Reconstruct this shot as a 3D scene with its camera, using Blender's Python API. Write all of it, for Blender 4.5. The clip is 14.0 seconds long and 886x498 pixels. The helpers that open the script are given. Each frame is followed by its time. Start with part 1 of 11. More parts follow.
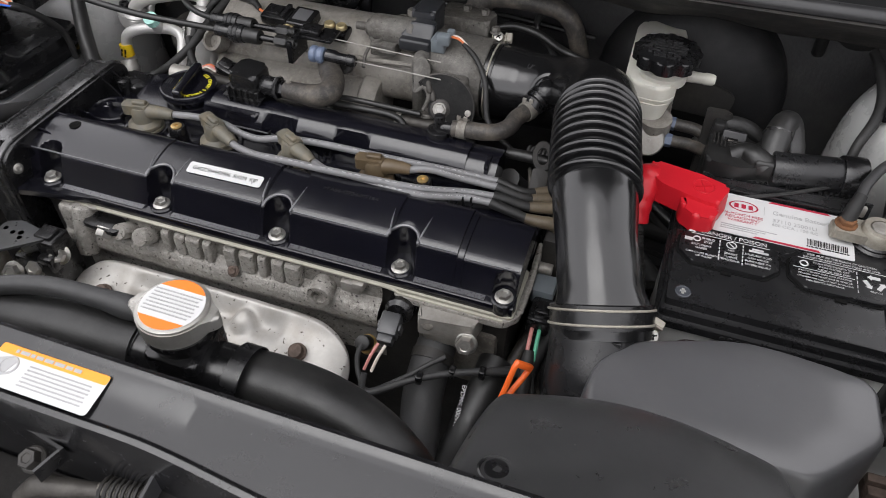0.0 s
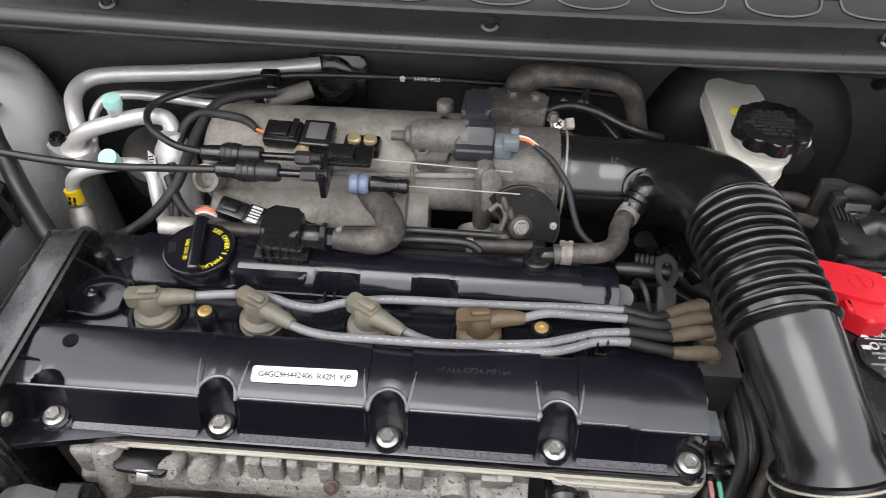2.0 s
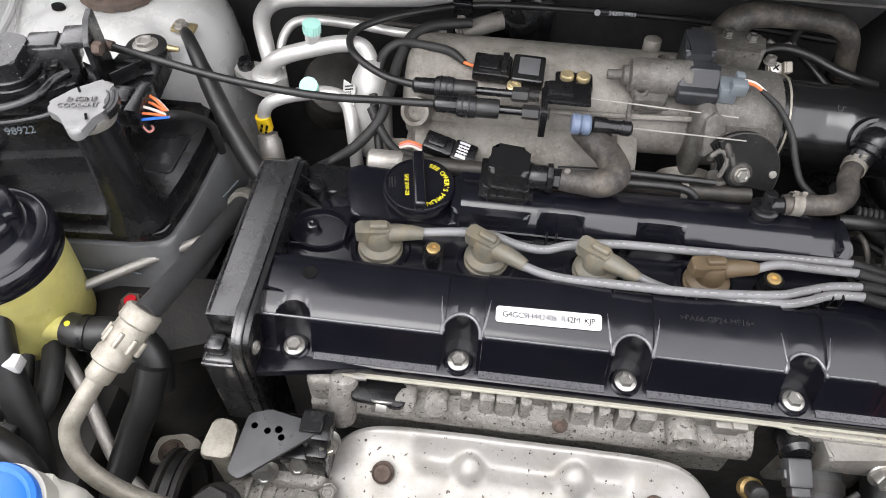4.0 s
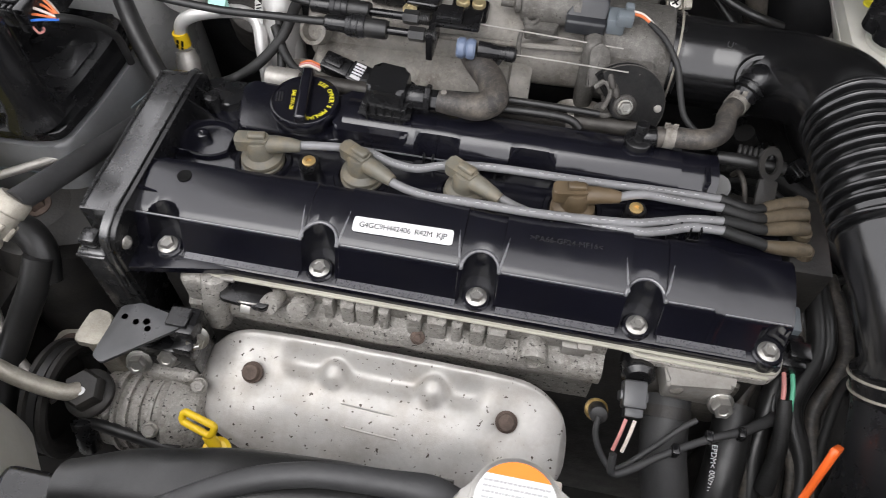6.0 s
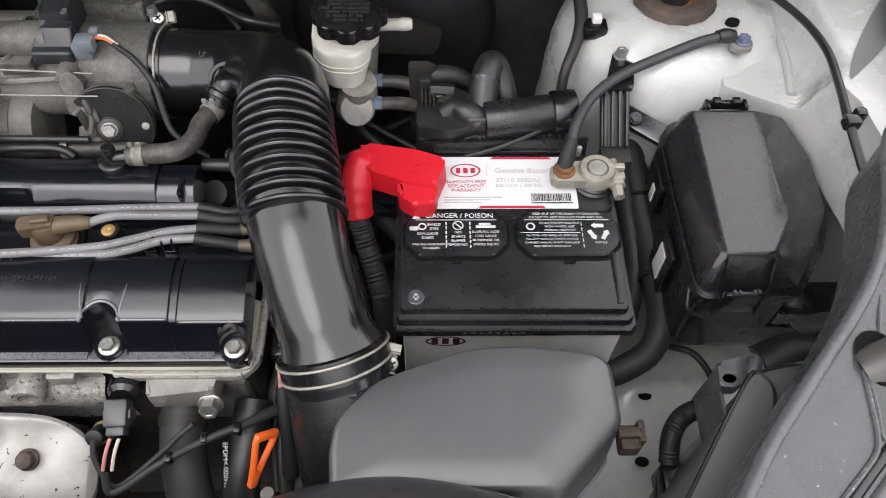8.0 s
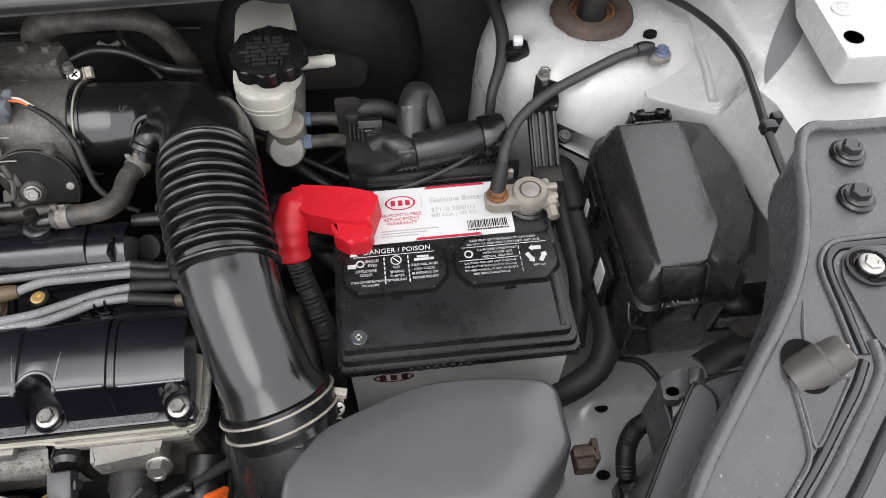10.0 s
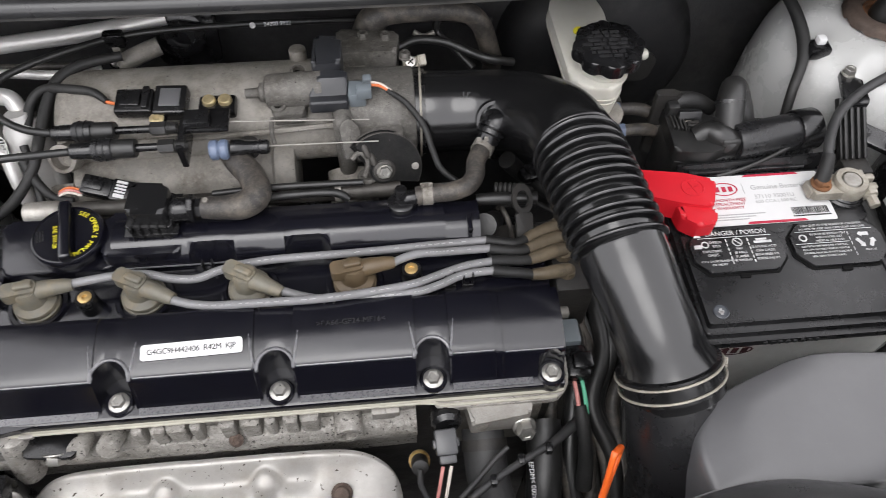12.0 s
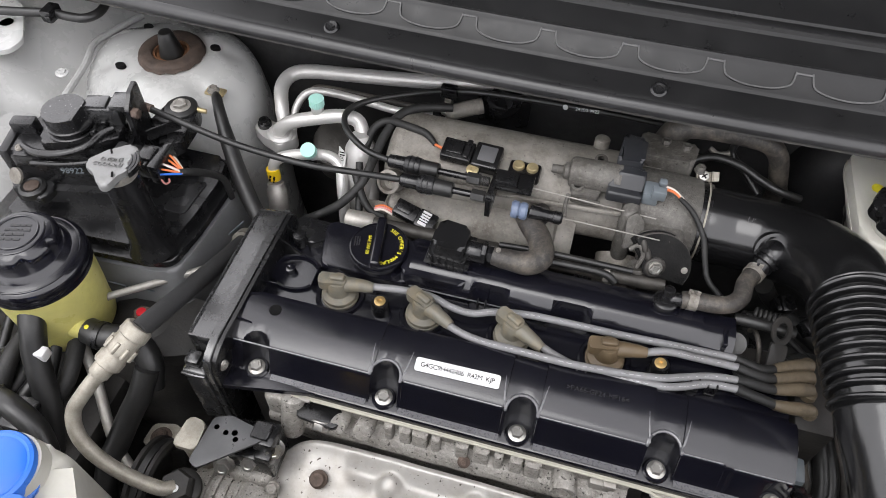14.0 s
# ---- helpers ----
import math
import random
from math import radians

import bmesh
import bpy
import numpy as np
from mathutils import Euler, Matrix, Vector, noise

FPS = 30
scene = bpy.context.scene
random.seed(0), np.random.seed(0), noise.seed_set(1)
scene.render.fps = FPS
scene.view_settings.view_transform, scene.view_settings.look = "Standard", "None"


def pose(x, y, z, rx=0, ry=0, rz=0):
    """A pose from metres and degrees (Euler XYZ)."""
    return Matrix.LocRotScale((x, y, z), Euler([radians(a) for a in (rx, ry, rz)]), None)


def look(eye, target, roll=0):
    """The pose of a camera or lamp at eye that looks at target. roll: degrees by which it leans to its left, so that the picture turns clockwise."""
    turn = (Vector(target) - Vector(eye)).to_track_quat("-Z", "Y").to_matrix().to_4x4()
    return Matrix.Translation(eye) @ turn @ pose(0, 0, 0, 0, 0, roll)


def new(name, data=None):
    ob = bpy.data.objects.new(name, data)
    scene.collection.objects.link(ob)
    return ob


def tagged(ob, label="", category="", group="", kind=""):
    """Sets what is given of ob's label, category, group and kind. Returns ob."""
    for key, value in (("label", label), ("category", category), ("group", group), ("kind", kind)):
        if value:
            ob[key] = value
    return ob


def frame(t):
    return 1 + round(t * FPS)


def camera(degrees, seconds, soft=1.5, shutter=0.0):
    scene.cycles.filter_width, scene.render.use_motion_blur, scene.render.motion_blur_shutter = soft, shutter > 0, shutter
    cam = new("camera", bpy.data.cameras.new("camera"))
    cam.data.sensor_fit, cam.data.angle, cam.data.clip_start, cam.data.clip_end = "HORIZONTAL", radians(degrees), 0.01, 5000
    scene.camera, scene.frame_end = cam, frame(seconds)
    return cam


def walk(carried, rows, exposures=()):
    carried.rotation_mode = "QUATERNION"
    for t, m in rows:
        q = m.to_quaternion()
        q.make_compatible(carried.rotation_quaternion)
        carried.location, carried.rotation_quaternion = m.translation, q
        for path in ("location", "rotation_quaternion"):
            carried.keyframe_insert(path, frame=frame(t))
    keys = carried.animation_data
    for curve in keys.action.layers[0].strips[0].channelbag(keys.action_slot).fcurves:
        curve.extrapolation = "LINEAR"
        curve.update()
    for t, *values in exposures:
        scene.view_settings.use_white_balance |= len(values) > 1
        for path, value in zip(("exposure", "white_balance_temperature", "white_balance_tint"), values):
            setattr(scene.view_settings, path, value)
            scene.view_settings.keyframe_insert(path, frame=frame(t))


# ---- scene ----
cam = camera(62.9, 14.0, soft=0.5, shutter=0.15)
PATH = [
    (0, (0.135, -0.429, 1.279), (-0.315, 0.918, -0.129), 1.0),
    (0.5, (0.12, -0.395, 1.278), (-0.211, 0.985, -0.131), 0.9),
    (1, (0.071, -0.35, 1.273), (-0.138, 1.046, -0.144), 0.8),
    (1.5, (-0.018, -0.302, 1.286), (-0.14, 1.094, -0.14), 0.7),
    (2, (-0.121, -0.274, 1.298), (-0.205, 1.097, -0.155), 1.0),
    (2.5, (-0.224, -0.248, 1.31), (-0.283, 1.062, -0.2), 1.5),
    (3, (-0.293, -0.238, 1.33), (-0.341, 1.034, -0.212), 2.2),
    (3.5, (-0.299, -0.244, 1.315), (-0.372, 1.003, -0.247), 2.2),
    (3.7, (-0.301, -0.258, 1.304), (-0.389, 0.974, -0.269), 2.1),
    (5.8, (-0.18, -0.313, 1.292), (-0.379, 0.826, -0.34), 1.6),
    (6, (-0.153, -0.3, 1.294), (-0.351, 0.818, -0.352), 1.4),
    (6.5, (-0.045, -0.277, 1.302), (-0.246, 0.828, -0.353), 0.5),
    (7, (0.064, -0.267, 1.297), (-0.104, 0.855, -0.35), -0.2),
    (7.5, (0.155, -0.265, 1.306), (0.096, 0.849, -0.353), 0.8),
    (8, (0.207, -0.262, 1.325), (0.247, 0.848, -0.339), 1.6),
    (8.2, (0.219, -0.26, 1.332), (0.284, 0.844, -0.335), 1.8),
    (10.3, (0.232, -0.241, 1.335), (0.371, 0.887, -0.31), 0.3),
    (10.5, (0.219, -0.238, 1.338), (0.364, 0.885, -0.31), 0.5),
    (11, (0.151, -0.239, 1.34), (0.306, 0.881, -0.31), 0.7),
    (11.5, (0.038, -0.234, 1.342), (0.206, 0.878, -0.313), 1.4),
    (12, (-0.075, -0.252, 1.361), (0.058, 0.864, -0.294), 1.7),
    (12.5, (-0.153, -0.271, 1.377), (-0.119, 0.855, -0.276), 1.7),
    (13, (-0.196, -0.281, 1.392), (-0.291, 0.86, -0.248), 1.1),
    (13.5, (-0.207, -0.282, 1.41), (-0.421, 0.884, -0.201), 1.0),
    (14, (-0.173, -0.291, 1.429), (-0.495, 0.901, -0.144), 0.7),
]
walk(cam, [(t, look(eye, target, roll)) for t, eye, target, roll in PATH],
     exposures=[(0, 0.89), (0.5, 1.2), (1, 1.26), (2, 1.46), (3.5, 1.64), (6, 1.25), (8, 1.34), (11, 1.2), (13, 1.3), (14, 1.25)])

# ---- light ----
world = bpy.data.worlds.new("overcast_sky")
scene.world = world
world.use_nodes = True
_wn = world.node_tree.nodes
_sky = _wn.new("ShaderNodeTexSky")
_sky.sky_type = "NISHITA"
_sky.sun_disc = False
_sky.sun_elevation, _sky.sun_rotation = radians(58), radians(200)
_hsv = _wn.new("ShaderNodeHueSaturation")
_hsv.inputs["Saturation"].default_value = 0.17
world.node_tree.links.new(_sky.outputs[0], _hsv.inputs["Color"])
_cloud = _wn.new("ShaderNodeMix")
_cloud.data_type = "RGBA"
_cloud.inputs["Factor"].default_value = 0.75
world.node_tree.links.new(_hsv.outputs[0], [q for q in _cloud.inputs if q.name == "A" and q.type == "RGBA"][0])
[q for q in _cloud.inputs if q.name == "B" and q.type == "RGBA"][0].default_value = (7.72, 7.54, 7.80, 1)
world.node_tree.links.new([q for q in _cloud.outputs if q.type == "RGBA"][0], _wn["Background"].inputs[0])
_wn["Background"].inputs[1].default_value = 0.15
_sun = bpy.data.lights.new("sun", "SUN")
_sun.energy, _sun.angle, _sun.color = 0.5, radians(40), (1.0, 0.99, 0.98)
sun_ob = new("sun", _sun)
sun_ob.matrix_world = look((-0.9, -1.5, 4.0), (0, 0.1, 0.8))
scene.view_settings.exposure = 1.0

# ---- materials ----
MATS = {}


def mat(name, col, rough=0.5, metal=0.0, var=0.25, scale=14.0, bump=0.0, bscale=900.0, dirt=0.0, dirt_col=(0.16, 0.14, 0.11),
        dscale=22.0, spec=0.5, coat=0.0, trans=0.0, sss=0.0, rvar=0.12, spots=0.0, spot_col=(0.10, 0.05, 0.03), sscale=120.0, bdist=0.0006, crust=0.0, crust_col=(0.30, 0.27, 0.22)):
    """A surface: base colour with slow and fine variation, dust or stains, spots and a fine relief."""
    m = bpy.data.materials.new(name)
    m.use_nodes = True
    nt = m.node_tree
    nd, ln = nt.nodes, nt.links
    bs = nd["Principled BSDF"]
    tc = nd.new("ShaderNodeTexCoord")

    def noise_tex(sc, det=4.0, rough_=0.6):
        n = nd.new("ShaderNodeTexNoise")
        n.inputs["Scale"].default_value = sc
        n.inputs["Detail"].default_value = det
        n.inputs["Roughness"].default_value = rough_
        ln.new(tc.outputs["Object"], n.inputs["Vector"])
        return n

    def ramp(src, a, b):
        r = nd.new("ShaderNodeMapRange")
        r.inputs["From Min"].default_value, r.inputs["From Max"].default_value = a, b
        ln.new(src, r.inputs["Value"])
        return r.outputs["Result"]

    def mix(fac, a, b):
        x = nd.new("ShaderNodeMix")
        x.data_type = "RGBA"
        ln.new(fac, x.inputs["Factor"])
        for k, v in (("A", a), ("B", b)):
            sock = [s for s in x.inputs if s.name == k and s.type == "RGBA"][0]
            if isinstance(v, tuple):
                sock.default_value = (*v, 1)
            else:
                ln.new(v, sock)
        return [s for s in x.outputs if s.type == "RGBA"][0]

    big, fine = noise_tex(scale), noise_tex(scale * 11, 6.0, 0.7)
    lo = tuple(c * (1 - var) for c in col)
    hi = tuple(min(1.0, c * (1 + var)) for c in col)
    c = mix(ramp(big.outputs["Fac"], 0.3, 0.7), lo, hi)
    mid = tuple(x * (1 - var * 0.7) for x in col)
    f2 = nd.new("ShaderNodeMath")
    f2.operation = "MULTIPLY"
    f2.inputs[1].default_value = 0.6
    ln.new(ramp(fine.outputs["Fac"], 0.45, 0.75), f2.inputs[0])
    c = mix(f2.outputs[0], c, mid)
    if dirt > 0:
        dn = noise_tex(dscale, 8.0, 0.72)
        d = nd.new("ShaderNodeMath")
        d.operation = "MULTIPLY"
        d.inputs[1].default_value = dirt
        ln.new(ramp(dn.outputs["Fac"], 0.46, 0.70), d.inputs[0])
        c = mix(d.outputs[0], c, dirt_col)
    if spots > 0:
        sn = noise_tex(sscale, 3.0, 0.5)
        t0 = 0.78 - 0.2 * spots
        c = mix(ramp(sn.outputs["Fac"], t0, t0 + 0.035), c, spot_col)
    if crust > 0:
        cn = noise_tex(190.0, 9.0, 0.8)
        cf = nd.new("ShaderNodeMath")
        cf.operation = "MULTIPLY"
        cf.inputs[1].default_value = crust
        ln.new(ramp(cn.outputs["Fac"], 0.50, 0.60), cf.inputs[0])
        c = mix(cf.outputs[0], c, crust_col)
    ln.new(c, bs.inputs["Base Color"])
    rr = nd.new("ShaderNodeMapRange")
    rr.inputs["To Min"].default_value, rr.inputs["To Max"].default_value = max(0.03, rough - rvar), min(1.0, rough + rvar)
    rr.inputs["From Min"].default_value, rr.inputs["From Max"].default_value = 0.3, 0.7
    ln.new(noise_tex(scale * 3, 6.0, 0.7).outputs["Fac"], rr.inputs["Value"])
    ln.new(rr.outputs["Result"], bs.inputs["Roughness"])
    bs.inputs["Metallic"].default_value = metal
    bs.inputs["Specular IOR Level"].default_value = spec
    bs.inputs["Coat Weight"].default_value = coat
    bs.inputs["Coat Roughness"].default_value = 0.15
    bs.inputs["Transmission Weight"].default_value = trans
    if sss:
        bs.inputs["Subsurface Weight"].default_value = sss
        bs.inputs["Subsurface Radius"].default_value = (0.01, 0.01, 0.008)
    if bump > 0:
        bn = noise_tex(bscale, 2.0, 0.5)
        bp = nd.new("ShaderNodeBump")
        bp.inputs["Strength"].default_value = bump
        bp.inputs["Distance"].default_value = bdist
        ln.new(bn.outputs["Fac"], bp.inputs["Height"])
        ln.new(bp.outputs["Normal"], bs.inputs["Normal"])
    MATS[name] = m
    return m


GLOSS = mat("cam_cover_black", (0.0050, 0.0050, 0.0085), 0.19, var=0.2, bump=0.05, bscale=1100, dirt=0.05, rvar=0.07, spec=0.78, dirt_col=(0.05, 0.047, 0.046), spots=0.04, spot_col=(0.05, 0.05, 0.05), sscale=700)
BLACK = mat("black_plastic", (0.0065, 0.0065, 0.0072), 0.25, bump=0.05, bscale=1200, dirt=0.08, spec=0.6, dirt_col=(0.05, 0.047, 0.043))
SATIN = mat("satin_black_plastic", (0.0075, 0.0075, 0.008), 0.25, bump=0.06, bscale=1300, dirt=0.08, rvar=0.08, spec=0.6, dirt_col=(0.04, 0.04, 0.038))
MATTE = mat("matte_charcoal_plastic", (0.078, 0.078, 0.082), 0.32, bump=0.06, bscale=1600, dirt=0.08, spec=0.9, dirt_col=(0.14, 0.135, 0.13), spots=0.06, spot_col=(0.25, 0.25, 0.24), sscale=420, rvar=0.03, var=0.1)
FUSELID = mat("sheeny_fuse_lid", (0.012, 0.012, 0.0125), 0.27, bump=0.03, bscale=900, dirt=0.03, spec=0.7, coat=0.4, dirt_col=(0.05, 0.05, 0.05), rvar=0.02, var=0.08)
GRAIN = mat("grained_black_plastic", (0.011, 0.011, 0.012), 0.30, bump=0.07, bscale=1100, dirt=0.10, spec=0.5, dirt_col=(0.05, 0.05, 0.048), spots=0.08, spot_col=(0.09, 0.09, 0.088), sscale=520)
TIMING = mat("timing_cover_plastic", (0.022, 0.022, 0.023), 0.27, bump=0.04, bscale=1500, dirt=0.1, spec=1.0, coat=0.5, dirt_col=(0.08, 0.08, 0.077), spots=0.08, spot_col=(0.14, 0.14, 0.135), sscale=500, rvar=0.04)
WHEEL = mat("pitted_black_steel", (0.006, 0.006, 0.006), 0.62, spec=0.25, var=0.4, scale=60, bump=0.9, bscale=500, dirt=0.2, dirt_col=(0.045, 0.042, 0.038), dscale=70, spots=0.2, spot_col=(0.13, 0.12, 0.11), sscale=380)
TRAYG = mat("grey_tray_and_recess_shade", (0.15, 0.153, 0.157), 0.45, var=0.15, dirt=0.4, dirt_col=(0.09, 0.088, 0.085), bump=0.1)
LIPG = mat("shiny_grey_lip", (0.020, 0.020, 0.021), 0.30, bump=0.04, bscale=900, dirt=0.2, spec=0.55, dirt_col=(0.05, 0.05, 0.048), rvar=0.04)
RUBBER = mat("black_rubber", (0.012, 0.012, 0.012), 0.40, bump=0.15, bscale=700, dirt=0.28, spec=0.55, dirt_col=(0.06, 0.057, 0.054))
DUSTY = mat("dusty_rubber", (0.030, 0.027, 0.025), 0.55, bump=0.4, bscale=600, dirt=0.75, dirt_col=(0.15, 0.13, 0.105), dscale=38, crust=0.25, crust_col=(0.17, 0.15, 0.125))
TAPE = mat("cloth_tape", (0.010, 0.010, 0.010), 0.6, bump=0.6, bscale=450, dirt=0.25, dirt_col=(0.06, 0.055, 0.05))
DARK = mat("grimy_and_shaded_metal", (0.022, 0.021, 0.020), 0.55, metal=0.2, dirt=0.45, bump=0.5, bscale=300, dirt_col=(0.06, 0.053, 0.045), spots=0.2, spot_col=(0.10, 0.088, 0.075), sscale=200)
FELT = mat("sound_deadening_felt", (0.022, 0.022, 0.022), 0.9, bump=0.8, bscale=260, dirt=0.35, dirt_col=(0.06, 0.056, 0.05))
FIREW = mat("dusty_firewall_felt", (0.032, 0.032, 0.033), 0.75, bump=0.8, bscale=260, dirt=0.3, dirt_col=(0.10, 0.094, 0.085))
COWL = mat("cowl_plastic", (0.0105, 0.0105, 0.011), 0.36, bump=0.06, bscale=1400, dirt=0.08, spec=0.36, dirt_col=(0.03, 0.029, 0.028))
COWLD = mat("dusty_cowl_underside", (0.022, 0.021, 0.020), 0.7, bump=0.4, bscale=500, dirt=0.6, dirt_col=(0.09, 0.08, 0.068))
ALU = mat("cast_aluminium", (0.225, 0.212, 0.192), 0.5, metal=0.2, spec=0.35, var=0.3, scale=20, bump=0.9, bscale=1300, bdist=0.0005, dirt=0.85, dirt_col=(0.085, 0.070, 0.052), dscale=26, spots=0.45, spot_col=(0.05, 0.042, 0.034), sscale=340, crust=0.6, crust_col=(0.27, 0.252, 0.22))
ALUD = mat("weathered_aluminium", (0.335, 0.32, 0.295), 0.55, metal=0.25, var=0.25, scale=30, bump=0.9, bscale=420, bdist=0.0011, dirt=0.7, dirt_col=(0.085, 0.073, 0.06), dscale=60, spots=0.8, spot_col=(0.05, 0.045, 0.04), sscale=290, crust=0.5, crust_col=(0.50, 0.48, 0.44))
ALUB = mat("clean_cast_aluminium", (0.36, 0.345, 0.32), 0.48, metal=0.5, var=0.15, bump=0.6, bscale=600, dirt=0.5, dirt_col=(0.15, 0.13, 0.105), dscale=40, crust=0.15)
PIPE = mat("bright_aluminium_pipe", (0.56, 0.55, 0.535), 0.40, metal=0.45, var=0.1, dirt=0.3, dirt_col=(0.28, 0.265, 0.24), bump=0.15, bscale=500)
SHIELD = mat("aluminised_heat_shield", (0.50, 0.485, 0.46), 0.46, metal=0.35, spec=0.5, var=0.16, scale=22, bump=0.3, bscale=900, bdist=0.0004, dirt=0.6, dirt_col=(0.33, 0.285, 0.235), dscale=26, spots=0.58, spot_col=(0.06, 0.045, 0.035), sscale=230, crust=0.22, crust_col=(0.46, 0.44, 0.40))
STEEL = mat("zinc_bolt", (0.43, 0.42, 0.395), 0.38, metal=0.85, var=0.15, scale=60, dirt=0.3, dirt_col=(0.30, 0.26, 0.20), dscale=90)
RUST = mat("rusty_steel", (0.062, 0.043, 0.033), 0.8, var=0.45, scale=60, bump=0.8, bscale=350, dirt=0.6, dirt_col=(0.055, 0.042, 0.036), dscale=70)
RUSTO = mat("orange_rust", (0.16, 0.070, 0.028), 0.85, var=0.5, scale=70, bump=0.8, bscale=350, dirt=0.6, dirt_col=(0.05, 0.034, 0.026), dscale=80)
RUSTB = mat("rusted_bolt", (0.12, 0.088, 0.072), 0.7, metal=0.4, var=0.4, scale=120, bump=0.6, bscale=500)
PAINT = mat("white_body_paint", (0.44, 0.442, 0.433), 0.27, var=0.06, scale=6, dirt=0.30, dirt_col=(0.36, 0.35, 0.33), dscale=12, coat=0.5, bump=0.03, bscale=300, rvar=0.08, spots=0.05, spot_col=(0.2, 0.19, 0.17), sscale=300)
PAINTD = mat("dusty_body_paint", (0.40, 0.40, 0.395), 0.45, var=0.1, scale=8, dirt=0.45, dirt_col=(0.18, 0.172, 0.16), dscale=16, spots=0.15, spot_col=(0.12, 0.115, 0.105), sscale=220)
SEAL = mat("beige_gasket", (0.40, 0.385, 0.32), 0.6, var=0.15, dirt=0.35, dirt_col=(0.2, 0.18, 0.14))
RED = mat("red_plastic", (0.52, 0.012, 0.022), 0.40, var=0.06, spec=0.4, bump=0.05, rvar=0.05)
ORANGE = mat("orange_plastic", (0.78, 0.13, 0.02), 0.4, var=0.06)
YELLOW = mat("yellow_plastic", (0.74, 0.50, 0.015), 0.4, var=0.08, dirt=0.15, dirt_col=(0.35, 0.22, 0.05))
BLUE = mat("blue_plastic", (0.03, 0.16, 0.62), 0.35, var=0.06)
BLUEV = mat("blue_grey_plastic", (0.11, 0.14, 0.205), 0.4, var=0.15, dirt=0.3)
TEAL = mat("mint_plastic_cap", (0.36, 0.64, 0.57), 0.5, var=0.08, dirt=0.12, dirt_col=(0.3, 0.42, 0.38))
BOOT = mat("tan_spark_plug_boot", (0.120, 0.113, 0.090), 0.5, var=0.25, dirt=0.6, dirt_col=(0.22, 0.17, 0.10), dscale=60, bump=0.3)
BOOTB = mat("stained_brown_boot", (0.12, 0.085, 0.048), 0.5, var=0.25, dirt=0.5, dirt_col=(0.05, 0.04, 0.026), bump=0.3)
BOOTD = mat("grimy_coil_boot", (0.105, 0.083, 0.055), 0.5, var=0.35, dirt=0.6, dirt_col=(0.04, 0.033, 0.025), dscale=60, bump=0.3)
WIRE = mat("grey_ignition_lead", (0.19, 0.19, 0.195), 0.45, var=0.12, dirt=0.4, dirt_col=(0.08, 0.075, 0.07), bump=0.2)
BRASS = mat("brass_insert", (0.60, 0.42, 0.18), 0.4, metal=0.8, var=0.25, scale=90, dirt=0.3, dirt_col=(0.25, 0.17, 0.08))
GOLD = mat("yellow_zinc_bolt", (0.56, 0.46, 0.26), 0.4, metal=0.75, var=0.25, scale=90, dirt=0.25)
TANNISH = mat("corroded_clamp", (0.36, 0.335, 0.285), 0.5, metal=0.45, var=0.25, scale=70, dirt=0.55, dirt_col=(0.21, 0.19, 0.15), dscale=80, bump=0.4, crust=0.25, crust_col=(0.45, 0.43, 0.38))
WHITE = mat("white_sticker", (0.62, 0.62, 0.62), 0.45, var=0.04, dirt=0.10, dirt_col=(0.45, 0.44, 0.41))
NATURAL = mat("natural_white_polyethylene", (0.50, 0.49, 0.44), 0.42, var=0.08, sss=0.25, dirt=0.2, dirt_col=(0.33, 0.31, 0.25))
FLUID = mat("yellowed_translucent_tank", (0.58, 0.54, 0.19), 0.35, var=0.2, sss=0.5, dirt=0.2, dirt_col=(0.42, 0.37, 0.13))
INKG = mat("grey_print", (0.38, 0.38, 0.38), 0.5, var=0.05)
INKW = mat("white_print", (0.70, 0.70, 0.70), 0.5, var=0.05)
INKV = mat("worn_white_print", (0.58, 0.58, 0.58), 0.5, var=0.25, scale=90)
# For print, and as flat black painting the dark inside holes and slots.
INKK = mat("black_print_and_hole_dark", (0.008, 0.008, 0.008), 0.9, var=0.05, spec=0.08)
INKR = mat("red_print", (0.42, 0.02, 0.05), 0.5, var=0.05)
INKY = mat("yellow_print", (0.70, 0.62, 0.03), 0.5, var=0.08)
INKO = mat("orange_print", (0.85, 0.33, 0.03), 0.5, var=0.05)
INKD = mat("deep_orange_print", (0.80, 0.20, 0.02), 0.5, var=0.06)
INKL = mat("faded_lead_print", (0.42, 0.42, 0.42), 0.5, var=0.15)
INKM = mat("maroon_print", (0.05, 0.008, 0.012), 0.5, var=0.1)
INKP = mat("pale_moulded_mark", (0.020, 0.020, 0.021), 0.35, var=0.1)
SLATE = mat("slate_grey_plastic", (0.018, 0.019, 0.022), 0.34, var=0.15, dirt=0.25, dirt_col=(0.09, 0.09, 0.088))
CAPG = mat("grey_plug", (0.13, 0.15, 0.165), 0.5, var=0.12, dirt=0.2)
COPPER = mat("orange_insulated_wire", (0.62, 0.16, 0.05), 0.5, var=0.1)
WHITEW = mat("white_insulated_wire", (0.62, 0.56, 0.50), 0.5, var=0.1)
PINKW = mat("pink_insulated_wire", (0.58, 0.24, 0.22), 0.5, var=0.1)
GREENW = mat("green_insulated_wire", (0.10, 0.40, 0.25), 0.5, var=0.1)
GLASSY = mat("smoked_indicator", (0.06, 0.065, 0.075), 0.12, var=0.1)
ENAMEL = mat("radiator_cap_metal", (0.40, 0.39, 0.365), 0.34, metal=0.7, var=0.15, dirt=0.35, dirt_col=(0.22, 0.20, 0.165), dscale=50, bump=0.2, bscale=500)
